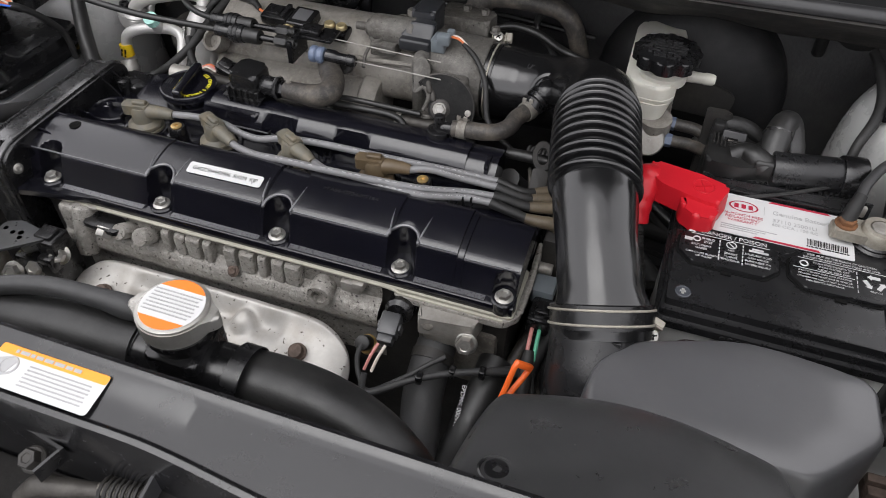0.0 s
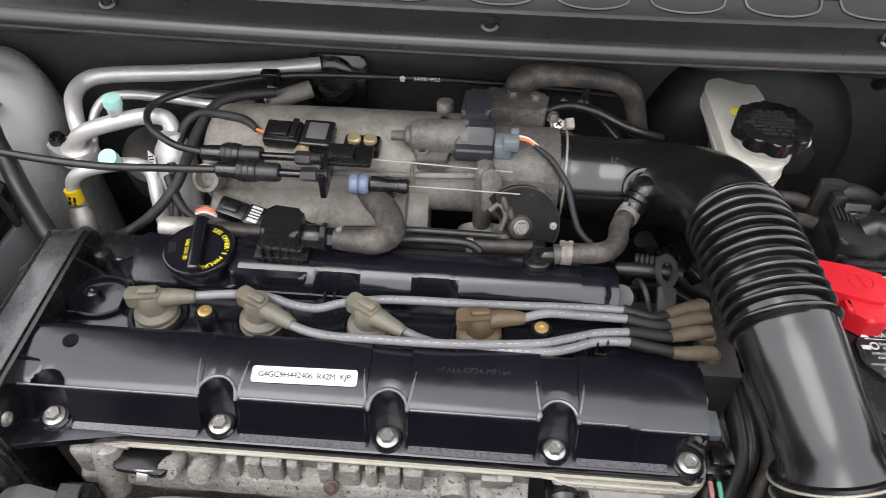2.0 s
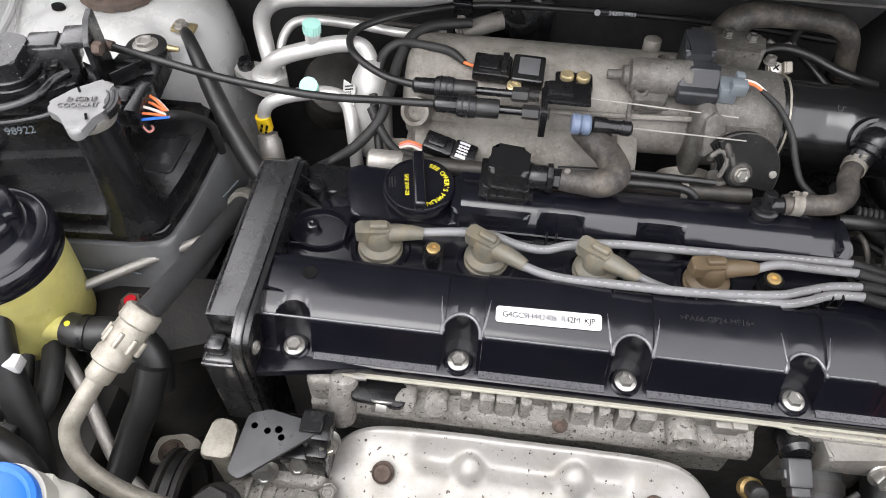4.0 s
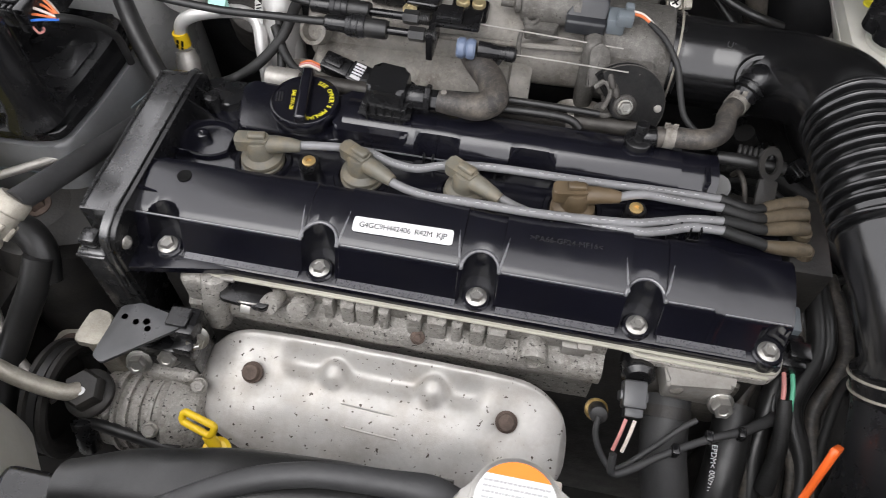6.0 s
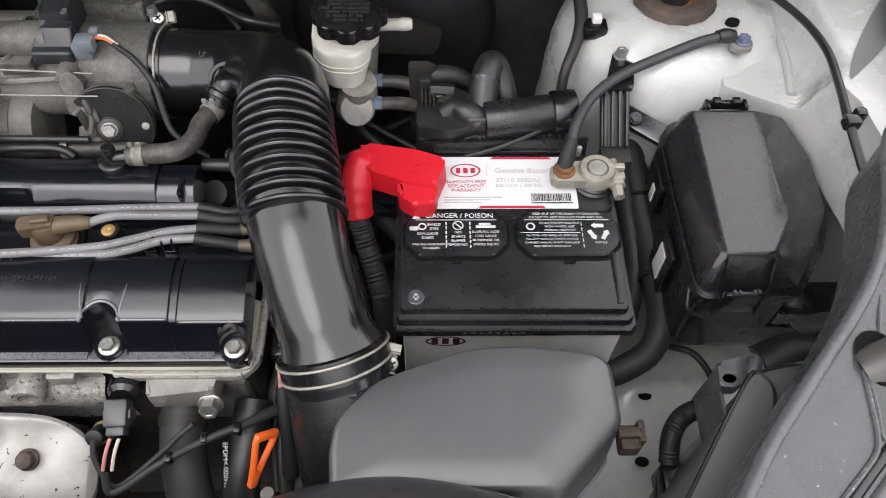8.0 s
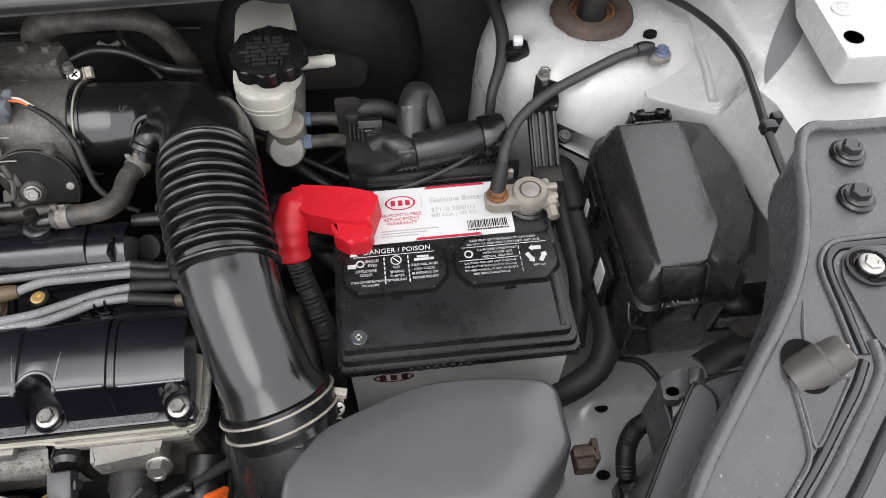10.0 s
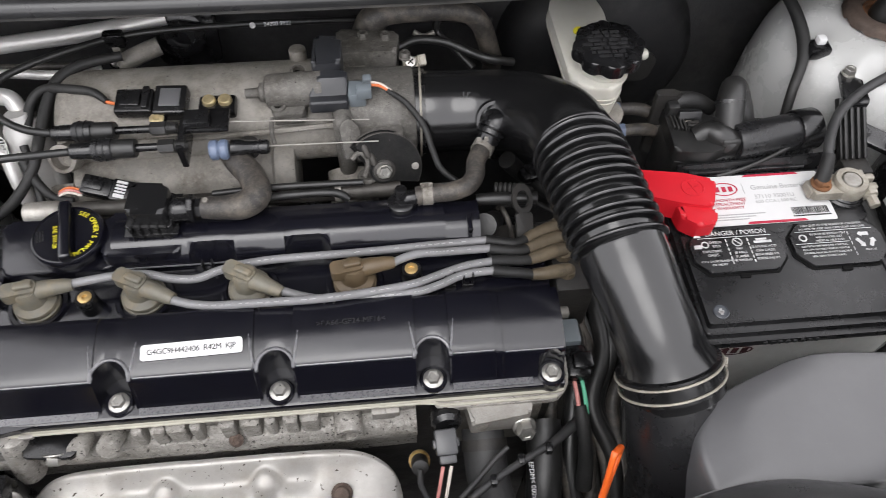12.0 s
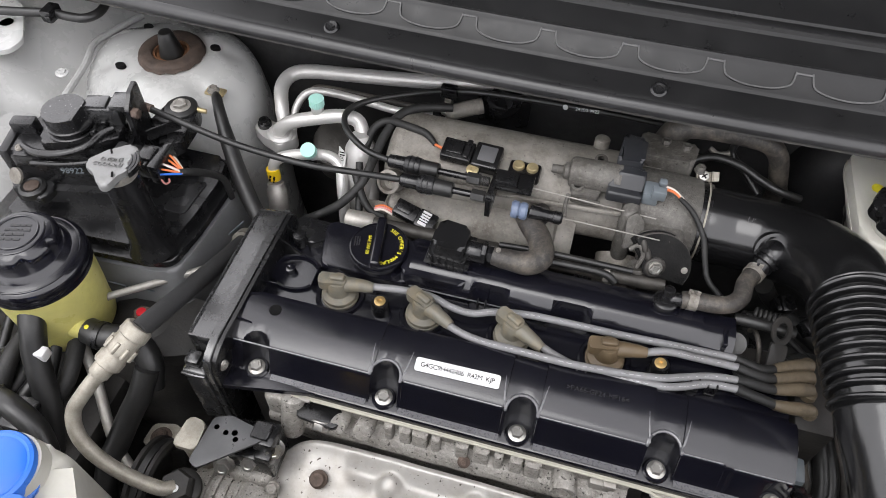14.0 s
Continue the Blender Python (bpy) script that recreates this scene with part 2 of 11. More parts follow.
PANELB = mat("painted_black_steel", (0.008, 0.008, 0.009), 0.22, var=0.2, dirt=0.10, bump=0.02, dirt_col=(0.05, 0.048, 0.045), spots=0.09, spot_col=(0.16, 0.16, 0.15), sscale=420, spec=0.8)
SPECK = mat("speckled_black_plastic", (0.014, 0.014, 0.015), 0.2, var=0.2, bump=0.35, bscale=55, dirt=0.12, spec=1.0, dirt_col=(0.09, 0.09, 0.088), spots=0.34, spot_col=(0.34, 0.34, 0.33), sscale=330, bdist=0.0022)
GREYC = mat("pale_grey_battery_case", (0.60, 0.60, 0.58), 0.5, var=0.1, dirt=0.25, dirt_col=(0.25, 0.24, 0.22))
MIDGREY = mat("mid_grey_shelf_plastic", (0.040, 0.041, 0.044), 0.36, var=0.15, spec=0.7, dirt=0.3, dirt_col=(0.09, 0.088, 0.082), bump=0.07)
SNORK = mat("smooth_duct_plastic", (0.030, 0.030, 0.031), 0.36, bump=0.05, bscale=1500, dirt=0.12, spec=0.95, dirt_col=(0.06, 0.06, 0.058), spots=0.05, spot_col=(0.2, 0.2, 0.19), sscale=420)
DRUM = mat("dull_black_drum", (0.010, 0.010, 0.011), 0.55, bump=0.3, bscale=500, dirt=0.35, spec=0.3, dirt_col=(0.04, 0.039, 0.037))
RAIL = mat("dark_rail_metal", (0.055, 0.051, 0.046), 0.5, metal=0.4, var=0.35, scale=40, bump=0.5, bscale=420, dirt=0.6, dirt_col=(0.035, 0.031, 0.027), dscale=60)
KNOB = mat("beige_plastic_knob", (0.055, 0.051, 0.047), 0.42, var=0.15, spec=0.5, dirt=0.3, dirt_col=(0.05, 0.046, 0.042))
# Lighter than the cowl, so the ribs carry a painted highlight.
ARCL = mat("cowl_rib_highlight", (0.10, 0.10, 0.10), 0.4, var=0.2)
# Paler than the cover: its gloss highlight is put into the colour.
EDGE = mat("cover_edge_sheen", (0.085, 0.085, 0.092), 0.3, var=0.15, scale=140, spec=1.0, coat=0.5, dirt=0.12, dirt_col=(0.17, 0.168, 0.165), dscale=90)
HOSEP = mat("glossy_hose_plastic", (0.0065, 0.0065, 0.007), 0.19, bump=0.05, bscale=900, dirt=0.10, rvar=0.08, spec=0.75, dirt_col=(0.05, 0.049, 0.047))
HOSEG = mat("greyed_hose_rubber", (0.034, 0.034, 0.035), 0.55, var=0.2, bump=0.25, bscale=500, dirt=0.35, dirt_col=(0.06, 0.058, 0.056), dscale=30)
ALUT = mat("grimy_throttle_casting", (0.105, 0.100, 0.092), 0.5, metal=0.25, spec=0.35, var=0.35, scale=26, bump=0.9, bscale=900, bdist=0.0006, dirt=0.8, dirt_col=(0.045, 0.039, 0.032), dscale=34, spots=0.5, spot_col=(0.03, 0.026, 0.022), sscale=300, crust=0.35, crust_col=(0.22, 0.21, 0.19))
CAPM = mat("speckled_cap_metal", (0.25, 0.25, 0.248), 0.42, metal=0.5, var=0.2, dirt=0.4, dirt_col=(0.13, 0.128, 0.12), dscale=60, bump=0.4, bscale=600, spots=0.4, spot_col=(0.09, 0.085, 0.08), sscale=420)
CARRIER = mat("speckled_carrier_plastic", (0.075, 0.076, 0.080), 0.3, var=0.12, scale=40, spec=0.6, bump=0.15, bscale=300, dirt=0.25, dirt_col=(0.045, 0.045, 0.047), dscale=50, spots=0.42, spot_col=(0.34, 0.34, 0.34), sscale=420)
# The pale spots paint glints on the stippled surface.
STIP = mat("stippled_black_cap", (0.012, 0.012, 0.013), 0.22, var=0.2, spec=1.0, bump=0.8, bscale=420, bdist=0.0009, spots=0.55, spot_col=(0.36, 0.36, 0.36), sscale=380)
GROUND = mat("pale_bounce_ground", (0.26, 0.255, 0.245), 0.9, var=0.12, scale=3, bump=0.6, bscale=200)

# ---- builders ----
WORLD_OF = {}
V = Vector


def thing(name, base, label, category, group="", kind=""):
    """An empty at the base of a thing, which carries its parts."""
    ob = new(name)
    ob.empty_display_size = 0.02
    ob.location = base
    WORLD_OF[ob] = Matrix.Translation(base)
    return tagged(ob, label, category, group, kind)


def finish(bm, name, material, angle=38):
    me = bpy.data.meshes.new(name)
    bmesh.ops.recalc_face_normals(bm, faces=bm.faces[:])
    bm.to_mesh(me)
    bm.free()
    me.materials.append(material)
    for p in me.polygons:
        p.use_smooth = True
    me.set_sharp_from_angle(angle=radians(angle))
    return me


def part(name, bm, material, parent, label="", angle=38):
    ob = new(name, finish(bm, name, material, angle))
    ob.parent = parent
    ob.matrix_parent_inverse = WORLD_OF.get(parent, Matrix()).inverted()
    if label:
        ob["label"] = label
    return ob


def single(name, bm, material, label, category, group="", kind="", angle=38):
    return tagged(new(name, finish(bm, name, material, angle)), label, category, group, kind)


def merge(b, tmp, m=None):
    if m is not None:
        bmesh.ops.transform(tmp, matrix=m, verts=tmp.verts[:])
    me = bpy.data.meshes.new("tmp")
    tmp.to_mesh(me)
    tmp.free()
    b.from_mesh(me)
    bpy.data.meshes.remove(me)
    return b


def nb():
    return bmesh.new()


def box(b, lo, hi, bev=0.0, seg=2, m=None):
    t = bmesh.new()
    bmesh.ops.create_cube(t, size=1.0)
    for v in t.verts:
        v.co = V([(lo[i] + hi[i]) / 2 + v.co[i] * (hi[i] - lo[i]) for i in range(3)])
    if bev:
        bmesh.ops.bevel(t, geom=t.edges[:], offset=bev, segments=seg, affect="EDGES", profile=0.5)
    return merge(b, t, m)


def rounded(pts, r, n=4):
    """A closed outline with its corners rounded off."""
    out = []
    k = len(pts)
    for i in range(k):
        p, a, c = V(pts[i]), V(pts[i - 1]), V(pts[(i + 1) % k])
        d1, d2 = (a - p), (c - p)
        q = min(r, d1.length * 0.45, d2.length * 0.45)
        p1, p2 = p + d1.normalized() * q, p + d2.normalized() * q
        for j in range(n + 1):
            s = j / n
            out.append(tuple(p1 * (1 - s) ** 2 + p * 2 * s * (1 - s) + p2 * s * s))
    return out


def prism(b, pts, z0, z1, bev=0.0, seg=3, m=None, top=None):
    """An outline in x and y raised from z0 to z1; top: another outline of as many points for the upper face; bev rounds the upper rim."""
    t = bmesh.new()
    top = top or pts
    lo = [t.verts.new((p[0], p[1], z0)) for p in pts]
    hi = [t.verts.new((p[0], p[1], z1)) for p in top]
    n = len(pts)
    t.faces.new(lo)
    f = t.faces.new(hi)
    for i in range(n):
        t.faces.new((lo[i], lo[(i + 1) % n], hi[(i + 1) % n], hi[i]))
    if bev:
        bmesh.ops.bevel(t, geom=list(f.edges), offset=bev, segments=seg, affect="EDGES", profile=0.5)
    return merge(b, t, m)


def extrude_x(b, prof, x0, x1, m=None, bev=0.0):
    """A closed outline in y and z drawn out along x."""
    mm = Matrix(((0, 0, 1, 0), (1, 0, 0, 0), (0, 1, 0, 0), (0, 0, 0, 1)))
    return prism(b, prof, x0, x1, bev, m=(m @ mm) if m is not None else mm)


def axis_m(origin, axis):
    return Matrix.Translation(origin) @ V(axis).to_track_quat("Z", "Y").to_matrix().to_4x4()


def lathe(b, prof, origin, axis=(0, 0, 1), n=32, sx=1.0, sy=1.0, caps=True):
    """A profile of radius and height turned round an axis."""
    t = bmesh.new()
    rings = []
    for r, h in prof:
        if r < 1e-6:
            rings.append([t.verts.new((0, 0, h))])
        else:
            rings.append([t.verts.new((sx * r * math.cos(2 * math.pi * i / n), sy * r * math.sin(2 * math.pi * i / n), h)) for i in range(n)])
    for a, c in zip(rings, rings[1:]):
        for i in range(n):
            j = (i + 1) % n
            vs = [a[i % len(a)], a[j % len(a)], c[j % len(c)], c[i % len(c)]]
            u = []
            for v in vs:
                if v not in u:
                    u.append(v)
            if len(u) > 2:
                t.faces.new(u)
    for end in (rings[0], rings[-1]) if caps else ():
        if len(end) > 2:
            t.faces.new(end)
    return merge(b, t, axis_m(origin, axis))


def cyl(b, p0, p1, r0, r1=None, n=24, bev=0.0):
    p0, p1 = V(p0), V(p1)
    r1 = r0 if r1 is None else r1
    h = (p1 - p0).length
    e = min(bev, h * 0.4, min(r0, r1) * 0.6)
    prof = [(r0, 0), (r1, h)] if not e else [(r0 - e, 0), (r0 - e * 0.3, e * 0.3), (r0, e), (r1, h - e), (r1 - e * 0.3, h - e * 0.3), (r1 - e, h)]
    return lathe(b, prof, p0, p1 - p0, n)


def spline(pts, res=8):
    """Points along a smooth line through pts, with the way along it from 0 to len(pts) - 1."""
    P = [V(p) for p in pts]
    out = []
    for i in range(len(P) - 1):
        a, p, q, c = P[max(i - 1, 0)], P[i], P[i + 1], P[min(i + 2, len(P) - 1)]
        for k in range(res):
            s = k / res
            out.append((0.5 * (2 * p + (q - a) * s + (2 * a - 5 * p + 4 * q - c) * s * s + (3 * p - a - 3 * q + c) * s ** 3), i + s))
    out.append((P[-1], len(P) - 1.0))
    return out


def tube(b, pts, r, n=12, res=8, ridge=None, hollow=False):
    """A round tube along a smooth line; r: one radius or one per point; ridge(u): a factor on it along the way."""
    line = spline(pts, res)
    t = bmesh.new()
    rings = []
    d0 = (line[1][0] - line[0][0]).normalized()
    up = V((0, 0, 1)) if abs(d0.z) < 0.9 else V((1, 0, 0))
    side = d0.cross(up).normalized()
    for k, (p, u) in enumerate(line):
        a, c = line[max(k - 1, 0)][0], line[min(k + 1, len(line) - 1)][0]
        d = (c - a).normalized()
        side = (side - d * side.dot(d)).normalized()
        nor = side.cross(d)
        if isinstance(r, (list, tuple)):
            i = min(int(u), len(r) - 2)
            s = u - i
            s = s * s * (3 - 2 * s)
            rad = r[i] * (1 - s) + r[i + 1] * s
        else:
            rad = r
        if ridge:
            rad *= ridge(u)
        rings.append([t.verts.new(p + (side * math.cos(2 * math.pi * i / n) + nor * math.sin(2 * math.pi * i / n)) * rad) for i in range(n)])
    for a, c in zip(rings, rings[1:]):
        for i in range(n):
            t.faces.new((a[i], a[(i + 1) % n], c[(i + 1) % n], c[i]))
    t.faces.new(rings[0])
    t.faces.new(rings[-1])
    return merge(b, t)


def ring(b, origin, axis, R, r, n=36, k=8):
    return lathe(b, [(R + r * math.cos(2 * math.pi * i / k), r * math.sin(2 * math.pi * i / k)) for i in range(k + 1)], origin, axis, n, caps=False)


def hexbolt(b, p, axis=(0, 0, 1), r=0.0055, h=0.005, flange=1.5):
    """A hexagon head with a washer flange and a dished top, its flange at p."""
    m = axis_m(p, axis)
    lathe(b, [(0, 0), (r * flange, 0), (r * flange, 0.0012), (r * 1.12, 0.0022)], p, axis, 20)
    t = bmesh.new()
    rows = []
    for rad, z in ((r, 0.001), (r, h * 0.86), (r * 0.88, h), (r * 0.55, h), (r * 0.45, h - 0.0006)):
        rows.append([t.verts.new((rad * math.cos(math.pi / 3 * i), rad * math.sin(math.pi / 3 * i), z)) for i in range(6)])
    for a, c in zip(rows, rows[1:]):
        for i in range(6):
            t.faces.new((a[i], a[(i + 1) % 6], c[(i + 1) % 6], c[i]))
    t.faces.new(rows[-1])
    return merge(b, t, m)


def sheet(b, fn, nu, nv, thick=0.0, m=None):
    """A grid of points fn(u, v), u and v from 0 to 1, thickened."""
    t = bmesh.new()
    g = [[t.verts.new(fn(i / nu, j / nv)) for j in range(nv + 1)] for i in range(nu + 1)]
    for i in range(nu):
        for j in range(nv):
            t.faces.new((g[i][j], g[i + 1][j], g[i + 1][j + 1], g[i][j + 1]))
    if thick:
        bmesh.ops.recalc_face_normals(t, faces=t.faces[:])
        bmesh.ops.solidify(t, geom=t.faces[:], thickness=thick)
    return merge(b, t, m)


def words(text, size, m, depth=0.0004, align="CENTER", spacing=1.0):
    """Letters of the built-in font as a mesh, lying in the plane of the pose m."""
    cu = bpy.data.curves.new("letters", "FONT")
    cu.body, cu.size, cu.extrude, cu.align_x, cu.align_y, cu.space_character = text, size, depth, align, "CENTER", spacing
    cu.resolution_u = 3
    ob = bpy.data.objects.new("letters", cu)
    me = bpy.data.meshes.new_from_object(ob)
    b = bmesh.new()
    b.from_mesh(me)
    bmesh.ops.transform(b, matrix=m, verts=b.verts[:])
    bpy.data.objects.remove(ob)
    bpy.data.meshes.remove(me)
    return b


def bars(b, m, rows, width, height, gap, seed=1, fill=0.9):
    """Lines of unreadable print: short bars in rows, in the plane of the pose m."""
    rnd = random.Random(seed)
    for k in range(rows):
        x = -width / 2
        y = -k * gap
        while x < width / 2 * fill:
            w = rnd.uniform(0.6, 2.6) * height * 1.4
            w = min(w, width / 2 - x)
            if w > height * 0.4:
                box(b, (x, y - height / 2, -0.0001), (x + w, y + height / 2, 0.0003), m=m)
            x += w + height * 0.55
    return b


def plane_m(origin, xdir, ydir):
    """A pose whose x and y run along the two directions."""
    x = V(xdir).normalized()
    z = x.cross(V(ydir)).normalized()
    y = z.cross(x)
    m = Matrix((x, y, z)).transposed().to_4x4()
    return Matrix.Translation(origin) @ m


def clamp_band(b, origin, axis, R, w=0.008, t=0.0012):
    return lathe(b, [(R, -w / 2), (R + t, -w / 2), (R + t, w / 2), (R, w / 2), (R, -w / 2)], origin, axis, 36, caps=False)

def ease(a, b, x):
    q = min(1.0, max(0.0, (x - a) / (b - a)))
    return q * q * (3 - 2 * q)


# ---- setting ----
# The ground is out of view; its pale colour bounces light upwards.
single("ground", box(nb(), (-40, -40, -0.05), (40, 40, 0.0)), GROUND, "unseen pale grey ground under the car", "ground", kind="structure")
# Unseen floor, added to keep light from coming in below.
single("engine_bay_floor", box(nb(), (-0.95, -0.50, 0.36), (0.80, 0.60, 0.38)), DARK, "added dark floor closing the engine bay below", "floor", kind="structure")


def build_firewall():
    def face(u, v):
        x, z = -0.95 + 1.75 * u, 0.38 + 0.56 * v
        return V((x, 0.435 + 0.012 * math.sin(x * 9) * math.sin(z * 14) + 0.006 * noise.noise(V((x * 22, z * 22, 3))), z))
    b = sheet(nb(), face, 90, 30, 0.012)
    single("firewall", b, FIREW, "dark felt-covered firewall behind the engine", "wall", kind="structure")


build_firewall()


def build_cowl():
    cowl = thing("cowl_panel", (-0.1, 0.33, 0.95), "black plastic windscreen cowl with clips and drain ribs", "cowl", kind="structure")
    prof = [(0.2715, 0.9645), (0.2690, 0.9680), (0.2690, 0.9725), (0.2715, 0.9760), (0.2745, 0.9775), (0.2765, 0.9750), (0.2785, 0.9765), (0.284, 0.9785), (0.3055, 0.9838), (0.3068, 0.9856), (0.3085, 0.9868),
            (0.328, 0.9985), (0.3295, 1.0010), (0.3320, 1.0035), (0.3350, 1.0035), (0.338, 1.0015), (0.344, 1.0040), (0.362, 1.0115),
            (0.3635, 1.0150), (0.367, 1.0175), (0.371, 1.0165), (0.378, 1.0180), (0.3795, 1.0205), (0.384, 1.022), (0.46, 1.055), (0.56, 1.10)]

    def skin(u, v):
        x = -0.95 + 1.75 * u
        k = v * (len(prof) - 1)
        i = min(int(k), len(prof) - 2)
        y, z = V(prof[i]).lerp(V(prof[i + 1]), k - i)
        return V((x, y + sag(x), z))
    part("panel", sheet(nb(), skin, 60, len(prof) - 1, 0.003), COWL, cowl, angle=30)

    edge = [(0.2675, 0.9675), (0.2672, 0.9705), (0.2680, 0.9740), (0.2705, 0.9770), (0.2740, 0.9788), (0.2758, 0.9790)]

    def trim(u, v):
        k = v * 5
        i = min(int(k), 4)
        y, z = V(edge[i]).lerp(V(edge[i + 1]), k - i)
        x = -0.95 + 1.75 * u
        return V((x, y + sag(x), z))
    part("lip_trim", sheet(nb(), trim, 60, 10, 0.0015), LIPG, cowl, "shiny dark grey lip strip")

    def under(u, v):
        x = -0.95 + 1.75 * u
        y = 0.273 + 0.110 * v
        z = 0.9655 - 0.066 * v
        w = min(1.0, v * 4)
        return V((x, y + sag(x) * (1 - v) + w * 0.005 * noise.noise(V((x * 9, v * 2, 0))), z + w * 0.006 * noise.noise(V((x * 14, v * 3, 5)))))
    part("underside", sheet(nb(), under, 110, 14, 0.004), COWLD, cowl, "dusty dark grey fabric under the lip")
    for x in (-0.79, -0.454, -0.119, 0.215, 0.55):
        b = lathe(nb(), [(0, 0.003), (0.003, 0.0032), (0.0032, 0.0018), (0.0062, 0.0022), (0.0082, 0.0008), (0.0085, -0.002)], (x, 0.291 + sag(x), 0.9812), (0, -0.38, 0.92), 20)
        part("push_clip", b, BLACK, cowl)
    # moulded drain arcs along the upper step
    for k in range(18):
        x = -0.1130 + 0.081 * (k - 8)
        pts = []
        for i in range(9):
            a = math.pi * i / 8
            yy = 0.3278 + sag(x) - 0.0175 * math.sin(a) ** 0.55
            pts.append((x - 0.0330 * math.cos(a), yy, 1.0000 + (yy - 0.3275 - sag(x)) * 0.60))
        # arc and dash get their highlight from the pale colour
        part("drain_rib", tube(nb(), pts, 0.0009, 6, 3), ARCL, cowl)
        part("step_rib", cyl(nb(), (x + 0.0330, 0.3272 + sag(x), 0.9992), (x + 0.0480, 0.3272 + sag(x), 0.9992), 0.0011, n=6), ARCL, cowl)


def sag(x):
    return 0.05 * (x + 0.10) ** 2


build_cowl()


def build_fender(side):
    """Inner wing: a wall that rises from the floor, with a rolled upper edge. side: -1 or 1."""
    name = "inner_wing"

    def face(u, v):
        y = -0.50 + 1.1 * u
        s = v
        if side < 0:
            x = -0.735 - 0.045 * s - 0.03 * math.sin(s * 3.0) - 0.03 * math.exp(-((y - 0.05) / 0.12) ** 2) * (s < 0.8)
            z = 0.38 + 0.52 * s
            if s > 0.86:
                x -= 0.9 * (s - 0.86)
                z = 0.38 + 0.52 * 0.86 + 0.55 * (s - 0.86)
        else:
            x = 0.545 + 0.035 * s + 0.012 * math.sin(s * 3.0)
            z = 0.38 + 0.52 * s
            if s > 0.90:
                x += 0.95 * (s - 0.90)
                z = 0.38 + 0.52 * 0.90 + 0.30 * (s - 0.90)
        return V((x + 0.002 * noise.noise(V((y * 8, s * 6, side))), y, z))
    single(name, sheet(nb(), face, 50, 40, 0.004), PAINT, "white painted inner wing panel of the engine bay", "wing panel", kind="structure")


build_fender(-1)
build_fender(1)


def strut_tower(cx, cy, side, dz):
    """White suspension tower with its rusty top ring and rubber stop; dz: how much higher it stands."""
    tower = thing("strut_tower", (cx, cy, 0.38), "white painted suspension tower with rusty top mount", "strut tower", "suspension towers", kind="structure")
    rad = [0.0, 0.030, 0.036, 0.044, 0.052, 0.060, 0.068, 0.076, 0.084, 0.092, 0.099, 0.105, 0.110, 0.1135, 0.116, 0.118, 0.121, 0.128, 0.14]
    hgt = [0.870, 0.870, 0.8705, 0.8725, 0.8730, 0.8722, 0.8705, 0.8680, 0.8645, 0.8595, 0.852, 0.843, 0.830, 0.812, 0.79, 0.76, 0.70, 0.58, 0.38]
    t = lathe(nb(), list(zip(rad, hgt)), (0, 0, dz), (0, 0, 1), 96)
    for v in t.verts:
        a = math.atan2(v.co.y, v.co.x)
        r = math.hypot(v.co.x, v.co.y)
        if r > 0.045:
            w = min(1, (r - 0.045) / 0.02) * max(0.0, 1 - max(0.0, r - 0.10) / 0.02)
            # pressed hollows round the mount
            v.co.z += w * (0.0030 * math.sin(3 * a + 0.6 * side) - 0.0055 * max(0.0, math.sin(6 * a + 0.9 * side)) ** 2 * math.exp(-((r - 0.080) / 0.014) ** 2))
            v.co.z += w * 0.0035 * noise.noise(V((v.co.x * 34, v.co.y * 34, side)))
            k = 1 + 0.10 * max(0.0, side * math.cos(a)) ** 3 - 0.06 * max(0.0, -side * math.cos(a)) ** 2 + 0.03 * math.cos(2 * a + 1) - 0.10 * max(0.0, math.sin(a)) ** 2
            v.co.x *= k
            v.co.y *= k
        v.co += V((cx, cy, 0))
    part("dome", t, PAINT, tower, angle=60)
    zr = 0.8705 + dz
    # the ring, with a toothed lower edge
    t = lathe(nb(), [(0.0225, 0.0), (0.0222, 0.0075), (0.0235, 0.0098), (0.0262, 0.0108), (0.0335, 0.0106), (0.0372, 0.0095), (0.0388, 0.0075), (0.0390, 0.0045), (0.0405, 0.0012)], (cx, cy, zr), (0, 0, 1), 96, caps=False)
    for v in t.verts:
        a = math.atan2(v.co.y - cy, v.co.x - cx)
        if v.co.z < zr + 0.002 and math.hypot(v.co.x - cx, v.co.y - cy) > 0.03:
            v.co.z += 0.0022 * (0.5 + 0.5 * math.sin(14 * a)) + 0.0012 * noise.noise(V((a * 9, 0, side)))
        v.co.z += 0.0006 * noise.noise(v.co * 160)
    part("mount_ring", t, RUST, tower, "rusty steel ring")
    part("mount_seat", lathe(nb(), [(0.0228, 0.0060), (0.0195, 0.0065), (0.0185, 0.003), (0.0, 0.002)], (cx, cy, zr), (0, 0, 1), 40, caps=False), RUSTO, tower, "brown rusted inner seat")
    part("rubber_stop", lathe(nb(), [(0.0150, 0.002), (0.0135, 0.010), (0.0112, 0.020), (0.0095, 0.029), (0.0075, 0.0335), (0.0, 0.0345)], (cx, cy, zr), (0, 0, 1), 28), RUBBER, tower, "dark rubber cone")
    for hx, hy in TOWER_HOLES[side]:
        q = math.hypot(hx - cx, hy - cy)
        hz = np.interp(q, rad, hgt) + dz + 0.0035
        part("drain_hole", lathe(nb(), [(0, 0.0), (0.0052, 0.0), (0.0056, -0.004)], (hx, hy, hz), (0, 0, 1), 20, 1.2, 0.85), INKK, tower)
    return tower


